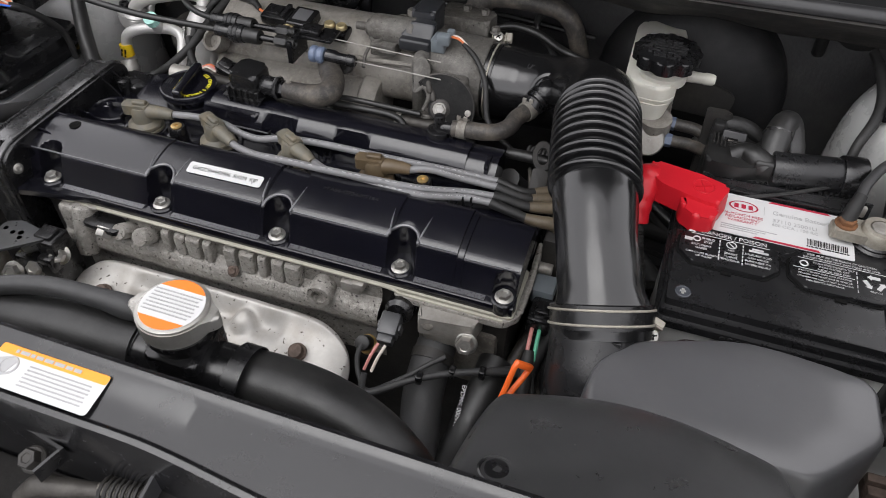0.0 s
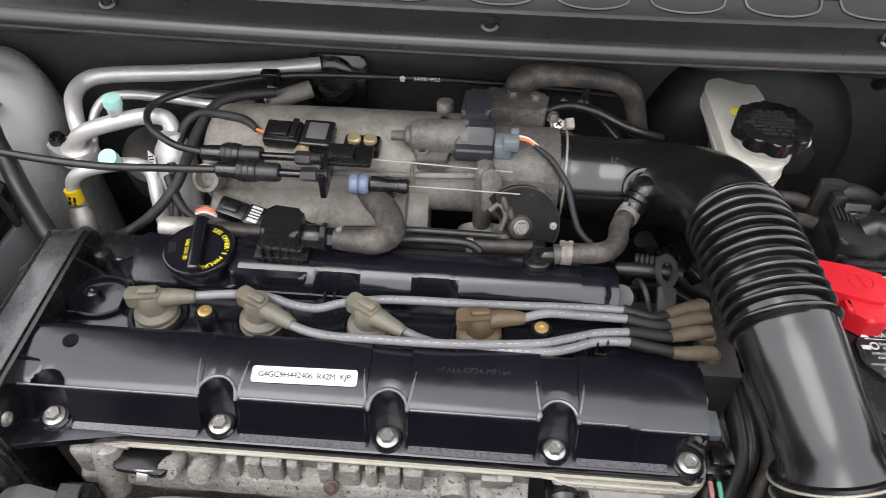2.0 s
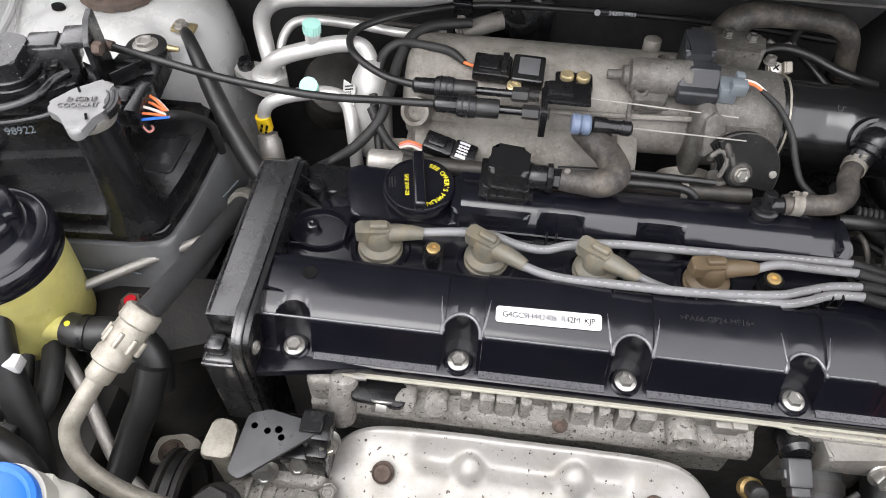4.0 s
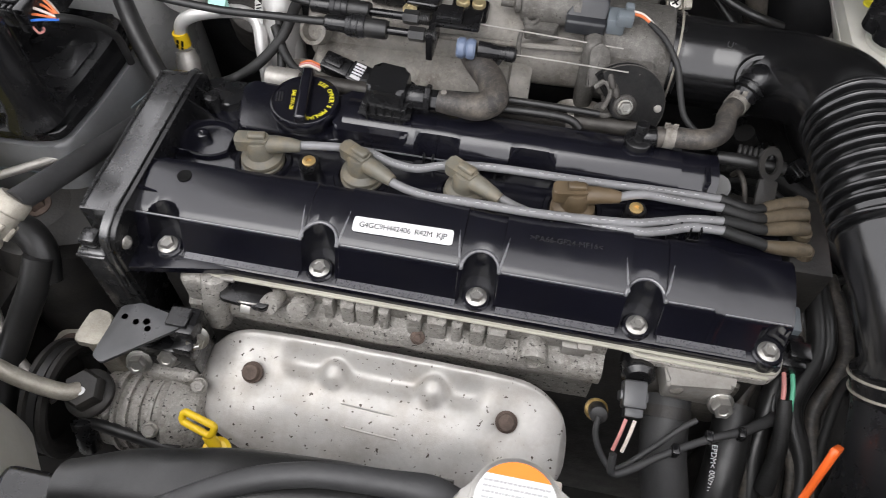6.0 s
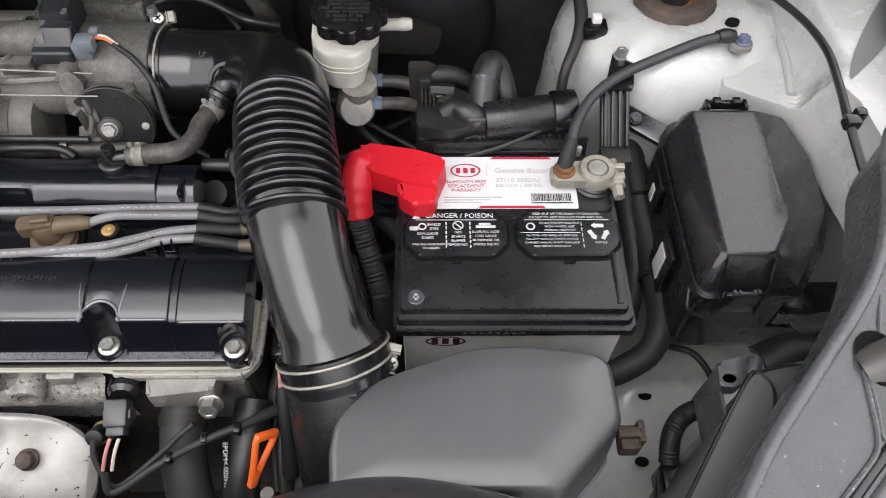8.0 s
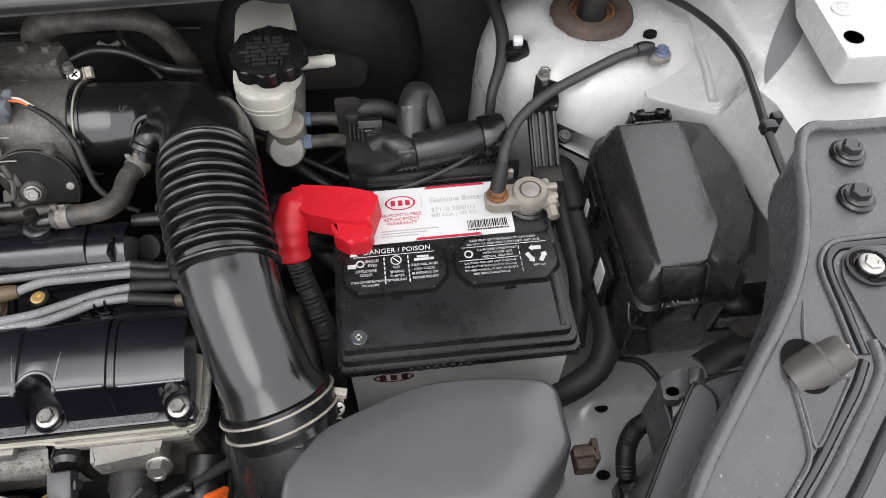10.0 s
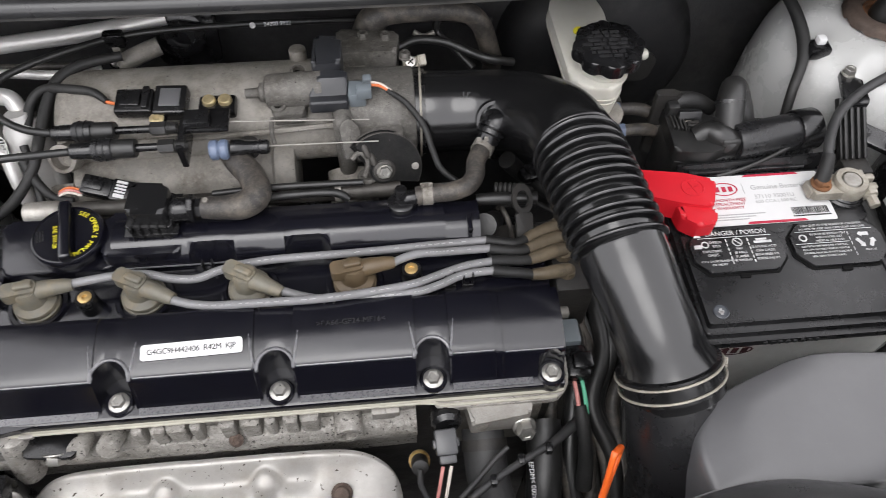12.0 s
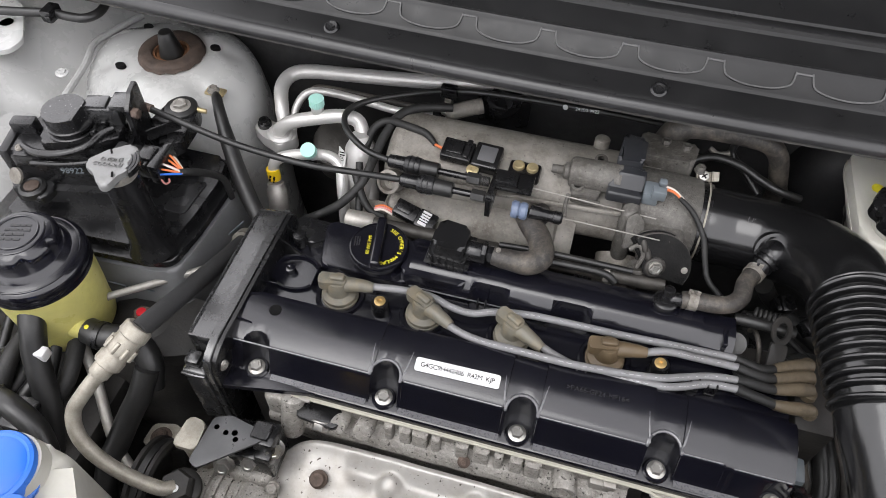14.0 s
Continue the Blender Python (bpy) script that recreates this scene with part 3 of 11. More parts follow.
TOWER_HOLES = {-1: ((-0.734, 0.290), (-0.744, 0.372), (-0.640, 0.352)), 1: ((0.4896, 0.283), (0.470, 0.386))}
strut_tower(-0.687, 0.329, -1, 0.004)
strut_tower(0.442, 0.320, 1, 0.013)
# bridge panels between the towers and the wings
single("wing_shelf", sheet(nb(), lambda u, v: V((-0.92 + 0.235 * u, 0.06 + 0.42 * v, 0.905 - (0.060 + 0.06 * (1 - ease(0.30, 0.42, v))) * ease(0.15, 0.62, u) + 0.006 * math.sin(v * 7 + u * 3) - 0.010 * math.exp(-((u - 0.55) / 0.08) ** 2) * math.exp(-((v - 0.45) / 0.2) ** 2))), 60, 50, 0.004), PAINT, "white painted shelf beside the suspension tower", "wing panel", kind="structure")


def wing_height(x, y):
    x0 = 0.510 + 0.027 * ease(0.15, 0.21, y)
    z = 0.868 + 0.046 * ease(x0, x0 + 0.020, x) + 0.10 * max(0.0, x - x0 - 0.018)
    z -= 0.010 * math.exp(-((x - 0.575) / 0.012) ** 2 - ((y - 0.33) / 0.04) ** 2)
    return z + 0.0015 * noise.noise(V((x * 20, y * 14, 2)))


def wing_edge(y):
    """Inner edge of the wing panel: it curves round behind the fuse box."""
    return np.interp(y, [0.040, 0.060, 0.100, 0.150, 0.180, 0.195, 0.206, 0.218, 0.47], [0.566, 0.562, 0.556, 0.551, 0.540, 0.522, 0.498, 0.474, 0.468])


def wing_skin(u, v):
    y = 0.044 + 0.43 * v
    x0 = wing_edge(y)
    if u < 0.18:
        k = u / 0.18
        return V((x0 - 0.010 * (1 - k) ** 2, y, wing_height(x0, y) - 0.075 * (1 - k) ** 1.5))
    x = x0 + (0.80 - x0) * ((u - 0.18) / 0.82) ** 1.6
    return V((x, y, wing_height(x, y)))


single("wing_shelf", sheet(nb(), wing_skin, 90, 96, 0.004), PAINT, "white painted wing shelf beside tower and fuse box", "wing panel", kind="structure", angle=60)
single("lower_wing_shelf", sheet(nb(), lambda u, v: V((0.548 + 0.20 * u, 0.020 + 0.086 * v, 0.862 + 0.020 * u + 0.010 * v - 0.05 * max(0.0, 0.25 - v))), 30, 20, 0.004), PAINT, "white painted lower wing shelf beside the fuse box", "wing panel", kind="structure")


def recess(u, v):
    """A narrow curved patch that follows the wing panel; its grey paints a recess's shade."""
    y = 0.176 + 0.104 * u
    a = 0.551 + 0.062 * u ** 1.3
    w = 0.001 + 0.036 * math.sin(math.pi * min(1.0, u * 1.25) * 0.62) * (1 - 0.5 * u)
    x = a + w * v
    return V((x, y, wing_height(x, y) + 0.0012))


_o = sheet(nb(), recess, 40, 12)
single("wing_recess_shade", _o, TRAYG, "grey patch for the shade of a wing panel recess", "opening", kind="structure")
_o = bmesh.new()
box(_o, (0.535, 0.077, 0.912), (0.547, 0.085, 0.9172), 0.001)
single("wing_slot", _o, INKK, "dark slot in the white lower wing shelf", "slot", kind="structure")
hb = thing("hinge_bracket", (0.61, 0.18, 0.93), "white painted bonnet hinge bracket with holes", "bracket", kind="structure")
part("plate", prism(nb(), rounded([(0.590, 0.150), (0.640, 0.148), (0.660, 0.30), (0.618, 0.30), (0.592, 0.232)], 0.006), 0.935, 0.962, 0.003), PAINT, hb)
part("hole", lathe(nb(), [(0.0078, 0.9625), (0, 0.9625)], (0.6035, 0.172, 0), (0, 0, 1), 24), INKK, hb)
part("screw", hexbolt(nb(), (0.609, 0.206, 0.962), (0, 0, 1), 0.0055, 0.003, 1.6), PAINT, hb)
b = nb()
tube(b, [(0.536, 0.37, 0.871), (0.5385, 0.33, 0.870), (0.540, 0.29, 0.870), (0.538, 0.25, 0.8695), (0.531, 0.207, 0.868)], 0.0040, 8, 6)
single("seam_sealer", b, PAINTD, "brushed seam sealer on the white wing joint", "sealer", kind="structure")
b = nb()
tube(b, [(-0.772, 0.40, 0.868), (-0.795, 0.345, 0.868), (-0.798, 0.325, 0.868), (-0.788, 0.290, 0.866), (-0.780, 0.236, 0.864), (-0.775, 0.19, 0.856)], 0.0042, 8, 6)
single("seam_sealer", b, PAINTD, "brushed seam sealer on the white wing joint", "sealer", kind="structure")
# floor pan of the battery side
single("side_floor_panel", sheet(nb(), lambda u, v: V((0.33 + 0.23 * u, -0.20 + 0.34 * v, 0.640 + 0.007 * math.exp(-((v - 0.655) / 0.035) ** 2) * (u > 0.3) + 0.004 * math.sin(v * 11) + 0.10 * max(0, u - 0.80))), 24, 60, 0.004), PAINT, "dusty white sheet-metal rail beside the air filter", "rail panel", kind="structure")
for hx, hy in ((0.422, 0.014), (0.408, -0.052)):
    single("rail_hole", lathe(nb(), [(0.0062, 0.0), (0, 0.0006)], (hx, hy, 0.6475), (0, 0, 1), 20, 1.1, 0.8), INKK, "dark drain hole in the white rail", "hole", kind="structure")
# darker than the rail on the battery side
single("side_floor_panel", sheet(nb(), lambda u, v: V((-0.735 + 0.16 * u, -0.20 + 0.40 * v, 0.60 + 0.006 * math.sin(v * 15) + 0.04 * max(0, 0.2 - u))), 20, 30, 0.004), DARK, "dark sheet-metal rail beside the pulleys", "rail panel", kind="structure")


def build_wing_fittings():
    """Release cable, bracket and bolt on the white panel beside the filler tanks."""
    c = thing("wing_cable", (-0.80, 0.30, 0.92), "thick black cable clipped to the white wing panel", "cable")
    part("cable", tube(nb(), [(-0.93, 0.270, 0.935), (-0.869, 0.285, 0.931), (-0.841, 0.292, 0.930), (-0.808, 0.299, 0.930), (-0.787, 0.298, 0.930), (-0.766, 0.301, 0.930), (-0.757, 0.318, 0.930), (-0.762, 0.345, 0.932), (-0.78, 0.40, 0.935)], 0.0052, 14, 8), RUBBER, c)
    b = box(nb(), (-0.817, 0.288, 0.923), (-0.803, 0.309, 0.938), 0.002)
    box(b, (-0.808, 0.284, 0.926), (-0.801, 0.298, 0.935), 0.0015)
    part("clip", b, BLACK, c)
    k = thing("wing_bracket", (-0.82, 0.25, 0.90), "white painted bracket with round hole on the wing", "bracket", kind="structure")
    part("plate", prism(nb(), rounded([(-0.92, 0.235), (-0.845, 0.234), (-0.833, 0.242), (-0.830, 0.262), (-0.872, 0.322), (-0.92, 0.340)], 0.008), 0.909, 0.915, 0.0015), PAINT, k)
    part("hole", lathe(nb(), [(0.0078, 0.9156), (0, 0.9156)], (-0.868, 0.285, 0), (0, 0, 1), 24), INKK, k)
    part("bolt", hexbolt(nb(), (-0.797, 0.262, 0.874), (0.1, -0.1, 1), 0.0052, 0.004, 1.5), PAINT, k)


build_wing_fittings()


def build_bonnet():
    """The open bonnet above, which shades the bay from behind."""
    h = thing("bonnet", (-0.1, 0.47, 1.08), "open white bonnet with dark insulation pad", "bonnet", kind="structure")
    m = Matrix.Translation((-0.1, 0.53, 1.10)) @ pose(0, 0, 0, 66, 0, 180)
    part("panel", box(nb(), (-0.68, 0.0, -0.022), (0.68, 0.98, -0.006), 0.006, 2, m), PAINT, h)
    part("insulation", box(nb(), (-0.56, 0.04, -0.036), (0.56, 0.93, -0.023), 0.006, 2, m), FELT, h, "black insulation pad")


build_bonnet()

# ---- engine ----
BOLTS = [(-0.440, -0.002), (-0.309, 0.001), (-0.178, 0.0), (-0.050, 0.0), (0.051, -0.003)]


def span_x(x0, x1, step, marks, eps=0.0003):
    xs = {round(x0, 5), round(x1, 5)}
    n = int((x1 - x0) / step)
    xs |= {round(x0 + (x1 - x0) * i / n, 5) for i in range(n + 1)}
    for a in marks:
        for e in (-eps, eps):
            if x0 < a + e < x1:
                xs.add(round(a + e, 5))
    return sorted(xs)


def profile_body(b, rows, xs, notch, lift, first):
    """A bar along x with the outline rows (y, z); notch(x) cuts into its front, lift(x) raises panels; the rows below first stay."""
    t = bmesh.new()
    cols = []
    for x in xs:
        n, l = notch(x), lift(x)
        col = []
        for i, (y, z) in enumerate(rows):
            if i >= first:
                w = min(1.0, max(0.0, (z - rows[first][1]) / 0.02))
                z = z + l * w
                y = max(y, n) if i < len(rows) - 2 else y
            col.append(t.verts.new((x, y, z)))
        cols.append(col)
    for a, c in zip(cols, cols[1:]):
        for i in range(len(rows) - 1):
            if (a[i].co - a[i + 1].co).length > 1e-6 or (c[i].co - c[i + 1].co).length > 1e-6:
                t.faces.new((a[i], a[i + 1], c[i + 1], c[i]))
        t.faces.new((a[-1], a[0], c[0], c[-1]))
    t.faces.new(cols[0])
    t.faces.new(cols[-1])
    bmesh.ops.remove_doubles(t, verts=t.verts[:], dist=1e-5)
    return merge(b, t)


def build_valve_cover():
    vc = thing("valve_cover", (-0.2, 0.06, 0.775), "glossy black cam cover with engine number sticker", "engine cover")
    R = 0.0138

    def notch(x):
        n = -1.0
        for bx, by in BOLTS[:-1]:
            d = abs(x - bx)
            if d < R:
                n = max(n, by + 0.0085 + math.sqrt(R * R - d * d))
        # at the last bolt only the front face is hollowed
        d = abs(x - BOLTS[-1][0])
        if d < 0.0105:
            n = max(n, BOLTS[-1][1] + 0.0005 + math.sqrt(0.0105 ** 2 - d * d))
        return n

    panels = [(-0.4655, -0.322, 0.0012), (-0.292, -0.195, 0.0026), (-0.163, -0.063, 0.0026), (-0.035, 0.003, 0.0026), (0.009, 0.0615, -0.0016)]

    def lift(x):
        for a, c, h in panels:
            if a <= x <= c:
                return h
        return 0.0

    rows = [(-0.0125, 0.779), (-0.0125, 0.7872), (-0.0119, 0.7884), (-0.0095, 0.7895), (-0.0045, 0.7900), (-0.0030, 0.7920), (0.0058, 0.8150), (0.0063, 0.8164), (0.0072, 0.8177), (0.0088, 0.8196), (0.0112, 0.8211),
            (0.0145, 0.8223), (0.0185, 0.8235), (0.024, 0.8252), (0.032, 0.8272), (0.045, 0.8290), (0.055, 0.8290), (0.062, 0.8262), (0.066, 0.819), (0.068, 0.803)]
    marks = [v for p in panels for v in p[:2]] + [bx + s * R for bx, by in BOLTS for s in (-1, 1)]
    marks += [bx + R * k / 7 for bx, by in BOLTS for k in range(-7, 8)]
    top_rows = rows[8:]

    def crown(x, y):
        for (y0, z0), (y1, z1) in zip(top_rows, top_rows[1:]):
            if y0 <= y <= y1:
                return z0 + (z1 - z0) * (y - y0) / (y1 - y0) + lift(x)
        return top_rows[0][1] + lift(x)
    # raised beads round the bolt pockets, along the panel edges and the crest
    # the beads' pale grey paints their sheen
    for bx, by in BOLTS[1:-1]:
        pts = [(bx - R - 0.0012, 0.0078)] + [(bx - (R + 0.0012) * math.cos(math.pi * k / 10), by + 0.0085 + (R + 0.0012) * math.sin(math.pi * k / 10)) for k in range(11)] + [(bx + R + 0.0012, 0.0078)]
        part("pocket_bead", tube(nb(), [(x, y, crown(x, max(y, 0.0091)) - 0.0004 - (0.0012 if y < 0.008 else 0)) for x, y in pts], 0.0017, 8, 3), EDGE, vc, "rim with its sheen painted paler grey")
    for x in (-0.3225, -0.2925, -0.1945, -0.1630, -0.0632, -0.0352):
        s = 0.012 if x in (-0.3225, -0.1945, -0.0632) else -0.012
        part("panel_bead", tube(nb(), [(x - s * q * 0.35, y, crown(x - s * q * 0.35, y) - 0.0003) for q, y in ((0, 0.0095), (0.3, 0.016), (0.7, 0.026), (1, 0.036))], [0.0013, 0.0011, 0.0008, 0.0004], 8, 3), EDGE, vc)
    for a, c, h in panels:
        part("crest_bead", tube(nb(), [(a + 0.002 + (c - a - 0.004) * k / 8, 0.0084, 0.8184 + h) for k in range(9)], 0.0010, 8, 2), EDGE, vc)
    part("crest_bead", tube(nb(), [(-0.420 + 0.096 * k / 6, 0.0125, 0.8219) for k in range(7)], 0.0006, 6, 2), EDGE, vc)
    # thin grey strips paint the sheen along the ledge
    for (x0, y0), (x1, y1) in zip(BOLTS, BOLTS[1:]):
        part("ledge_sheen", prism(nb(), [(x0 + 0.0165, -0.0104), (x1 - 0.0165, -0.0104), (x1 - 0.0165, -0.0045), (x0 + 0.0165, -0.0045)], 0.0, 0.0004, m=Matrix(((1, 0, 0, 0), (0, 1, 0, 0), (0, 0.10, 1, 0.7908), (0, 0, 0, 1)))), EDGE, vc, "flat ledge with its sheen painted grey")
    part("front_bank", profile_body(nb(), rows, span_x(-0.4655, 0.0615, 0.006, marks), notch, lift, 4), GLOSS, vc, angle=32)
    # valley with the plug wells
    b = nb()
    prism(b, rounded([(-0.4655, 0.062), (0.0615, 0.062), (0.0615, 0.105), (0.03, 0.126), (-0.4655, 0.176)], 0.008), 0.779, 0.806, 0.0015)
    part("valley", b, GLOSS, vc)
    rows2 = [(0.1185, 0.800), (0.1195, 0.8215), (0.1225, 0.8262), (0.1290, 0.8335), (0.1325, 0.8355), (0.140, 0.8365), (0.154, 0.8352), (0.166, 0.8290), (0.172, 0.800)]

    def notch2(x):
        n = -1.0
        for c in (-0.236, -0.152):
            d = abs(x - c)
            if d < 0.020:
                n = max(n, 0.1235 + 0.0062 * min(1.0, (0.020 - d) / 0.008))
        return n
    part("rear_bank", profile_body(nb(), rows2, span_x(-0.322, -0.028, 0.006, [c + s for c in (-0.236, -0.152) for s in (-0.02, -0.011, 0.011, 0.02)]), notch2, lambda x: 0.0, 1), GLOSS, vc, angle=32)
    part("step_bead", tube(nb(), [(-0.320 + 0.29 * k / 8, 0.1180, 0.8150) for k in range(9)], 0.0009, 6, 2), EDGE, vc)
    b = nb()
    profile_body(b, [(0.121, 0.800), (0.1215, 0.822), (0.126, 0.828), (0.1335, 0.8325), (0.142, 0.8335), (0.158, 0.830), (0.164, 0.80)], span_x(-0.0285, 0.004, 0.008, []), lambda x: -1, lambda x: 0.0, 1)
    box(b, (-0.008, 0.122, 0.818), (-0.0035, 0.140, 0.8352), 0.001)
    part("rear_bank_end", b, GLOSS, vc, angle=32)
    # filler table
    b = nb()
    prism(b, rounded([(-0.418, 0.116), (-0.322, 0.116), (-0.322, 0.172), (-0.43, 0.176)], 0.010), 0.80, 0.8195, 0.003)
    cyl(b, (-0.360, 0.144, 0.815), (-0.360, 0.144, 0.829), 0.026, n=32)
    prism(b, rounded([(-0.330, 0.120), (-0.262, 0.120), (-0.262, 0.168), (-0.330, 0.168)], 0.006), 0.80, 0.8325, 0.004)
    part("filler_neck", b, GLOSS, vc)
    # pocket beside the timing cover, with its rim
    b = nb()
    lathe(b, [(0.0195, 0.806), (0.0215, 0.8105), (0.0240, 0.8105), (0.0255, 0.806)], (-0.441, 0.106, 0), (0, 0, 1), 40, 1.15, 0.95, caps=False)
    lathe(b, [(0.0060, 0.806), (0.0058, 0.8125), (0.0045, 0.8135), (0.002, 0.8135), (0.0, 0.811)], (-0.449, 0.108, 0), (0, 0, 1), 24)
    for q in ((-0.466, 0.082, -0.452, 0.0835), (-0.466, 0.130, -0.450, 0.1315), (-0.418, 0.090, -0.4165, 0.118)):
        box(b, (q[0], q[1], 0.806), (q[2], q[3], 0.8165), 0.0005)
    part("rear_pocket", b, GLOSS, vc)
    part("boss_hole", lathe(nb(), [(0.0062, 0.8298), (0.0060, 0.8307), (0.0050, 0.8309), (0.0046, 0.8306), (0, 0.8306)], (-0.4335, 0.0440, 0), (0, 0, 1), 24), INKK, vc, "dark bolt hole")
    # rims round the plug wells
    for x in PLUGS:
        part("plug_well_rim", lathe(nb(), [(0.0205, 0.806), (0.0212, 0.8092), (0.0245, 0.8092), (0.026, 0.806)], (x, 0.092, 0), (0, 0, 1), 36, caps=False), GLOSS, vc)
    # stiffening ribs at the timing end
    for y in (0.026, 0.056):
        part("end_rib", prism(nb(), [(-0.4665, 0.818), (-0.4665, 0.832), (-0.4620, 0.8305), (-0.448, crown(-0.44, y) - 0.001), (-0.448, 0.818)], 0, 0.0018, m=Matrix(((1, 0, 0, 0), (0, 0, 1, y - 0.001), (0, 1, 0, 0), (0, 0, 0, 1)))), GLOSS, vc)
    b = nb()
    prism(b, rounded([(-0.466, -0.028), (-0.466, -0.006), (-0.375, -0.0125)], 0.002), 0.783, 0.790, 0.001)
    part("end_flange", b, GLOSS, vc)
    # bolts in their seats
    for bx, by in BOLTS:
        b = nb()
        lathe(b, [(0.0118, 0.779), (0.0118, 0.791), (0.0105, 0.7925), (0.0, 0.7925)], (bx, by, 0), (0, 0, 1), 28)
        part("bolt_seat", b, GLOSS, vc)
        part("bolt", hexbolt(nb(), (bx, by, 0.7925), (0, -0.05, 1), 0.0062, 0.0062, 1.38), STEEL, vc, "zinc-plated hexagon bolt")
    # rubber-mounted brass inserts
    for x, y in ((-0.340, 0.086), (-0.0615, 0.092)):
        b = lathe(nb(), [(0.0095, 0.806), (0.0092, 0.8215), (0.0082, 0.8235), (0.0052, 0.8235), (0.0050, 0.820), (0, 0.820)], (x, y, 0), (0, 0, 1), 28)
        boss = part("insert_boss", b, BLACK, vc)
        part("brass_insert", lathe(nb(), [(0.0058, 0.8225), (0.0058, 0.8246), (0.0048, 0.8250), (0.0022, 0.8250), (0.0020, 0.8232), (0, 0.8232)], (x, y, 0), (0, 0, 1), 20), BRASS, boss, "brass threaded insert")
    # lead clips
    for x, y, z in ((-0.196, 0.0635, 0.826), (-0.133, 0.0615, 0.826), (-0.300, 0.113, 0.812), (-0.242, 0.117, 0.814), (-0.178, 0.117, 0.814), (-0.028, 0.083, 0.818), (-0.012, 0.083, 0.818)):
        b = nb()
        box(b, (x - 0.005, y - 0.0035, z - 0.012), (x - 0.0032, y + 0.0035, z + 0.005), 0.0006)
        box(b, (x + 0.0032, y - 0.0035, z - 0.012), (x + 0.005, y + 0.0035, z + 0.005), 0.0006)
        box(b, (x - 0.005, y - 0.0045, z - 0.013), (x + 0.005, y - 0.0025, z - 0.007), 0.0006)
        part("lead_clip", b, BLACK, vc)
    # number sticker on its raised panel
    n = V((0, -0.075, 1)).normalized()
    m = plane_m((-0.2435, 0.0265, 0.8291), (1, 0.02, 0.005), (0, 1, 0.255))
    t = nb()
    prism(t, rounded([(-0.0405, -0.0066), (0.0405, -0.0066), (0.0405, 0.0066), (-0.0405, 0.0066)], 0.003), 0, 0.0005, m=m)
    sticker = part("number_sticker", t, WHITE, vc, "white printed engine number sticker")
    part("print", words("G4GC9H442406  R42M  KJP", 0.0065, m @ pose(0, 0, 0.0006), 0.0001, spacing=0.92), INKK, sticker)
    m2 = plane_m((-0.115, 0.040, 0.8313), (1, 0.02, 0), (0, 1, 0.07))
    part("moulded_mark", words(">PA66-GF24-MF16<", 0.0068, m2, 0.0002), INKP, vc, "moulded plastic marking")
    return vc


PLUGS = [-0.386, -0.2955, -0.204, -0.112]
build_valve_cover()


def build_oil_cap():
    c = V((-0.360, 0.144, 0.0))
    cap = thing("oil_filler_cap", (c.x, c.y, 0.829), "black plastic oil filler cap with yellow print", "cap")
    part("disc", lathe(nb(), [(0.0305, 0.829), (0.0312, 0.8305), (0.0312, 0.836), (0.0302, 0.8375), (0.0290, 0.8378), (0.0284, 0.8366), (0.0, 0.8366)], c, (0, 0, 1), 56), GLOSS, cap)
    b = nb()
    m = Matrix.Translation(c) @ pose(0, 0, 0, 0, 0, 100)
    box(b, (-0.0305, -0.005, 0.8355), (0.0325, 0.005, 0.8465), 0.0028, 3, m)
    part("grip", b, GLOSS, cap)
    b = nb()
    text = "SEE OWNER'S MANUAL"
    for i, ch in enumerate(text):
        if ch == " ":
            continue
        a = radians(72 - i * 8.2)
        p = c + V((0.0238 * math.cos(a), 0.0238 * math.sin(a), 0.8369))
        merge(b, words(ch, 0.0062, Matrix.Translation(p) @ pose(0, 0, 0, 0, 0, math.degrees(a) - 90), 0.0002))
    part("print", b, INKY, cap, "yellow lettering")
    part("grade_print", words("SAE 5W-20", 0.0052, Matrix.Translation(c + V((-0.0105, -0.002, 0.8369))) @ pose(0, 0, 0, 0, 0, -80), 0.0002), INKY, cap, "yellow lettering")
    b = nb()
    bars(b, Matrix.Translation(c + V((-0.021, 0.0, 0.8367))) @ pose(0, 0, 0, 0, 0, -78), 3, 0.012, 0.0012, 0.0024, 5)
    part("moulded_mark", b, INKP, cap)


build_oil_cap()


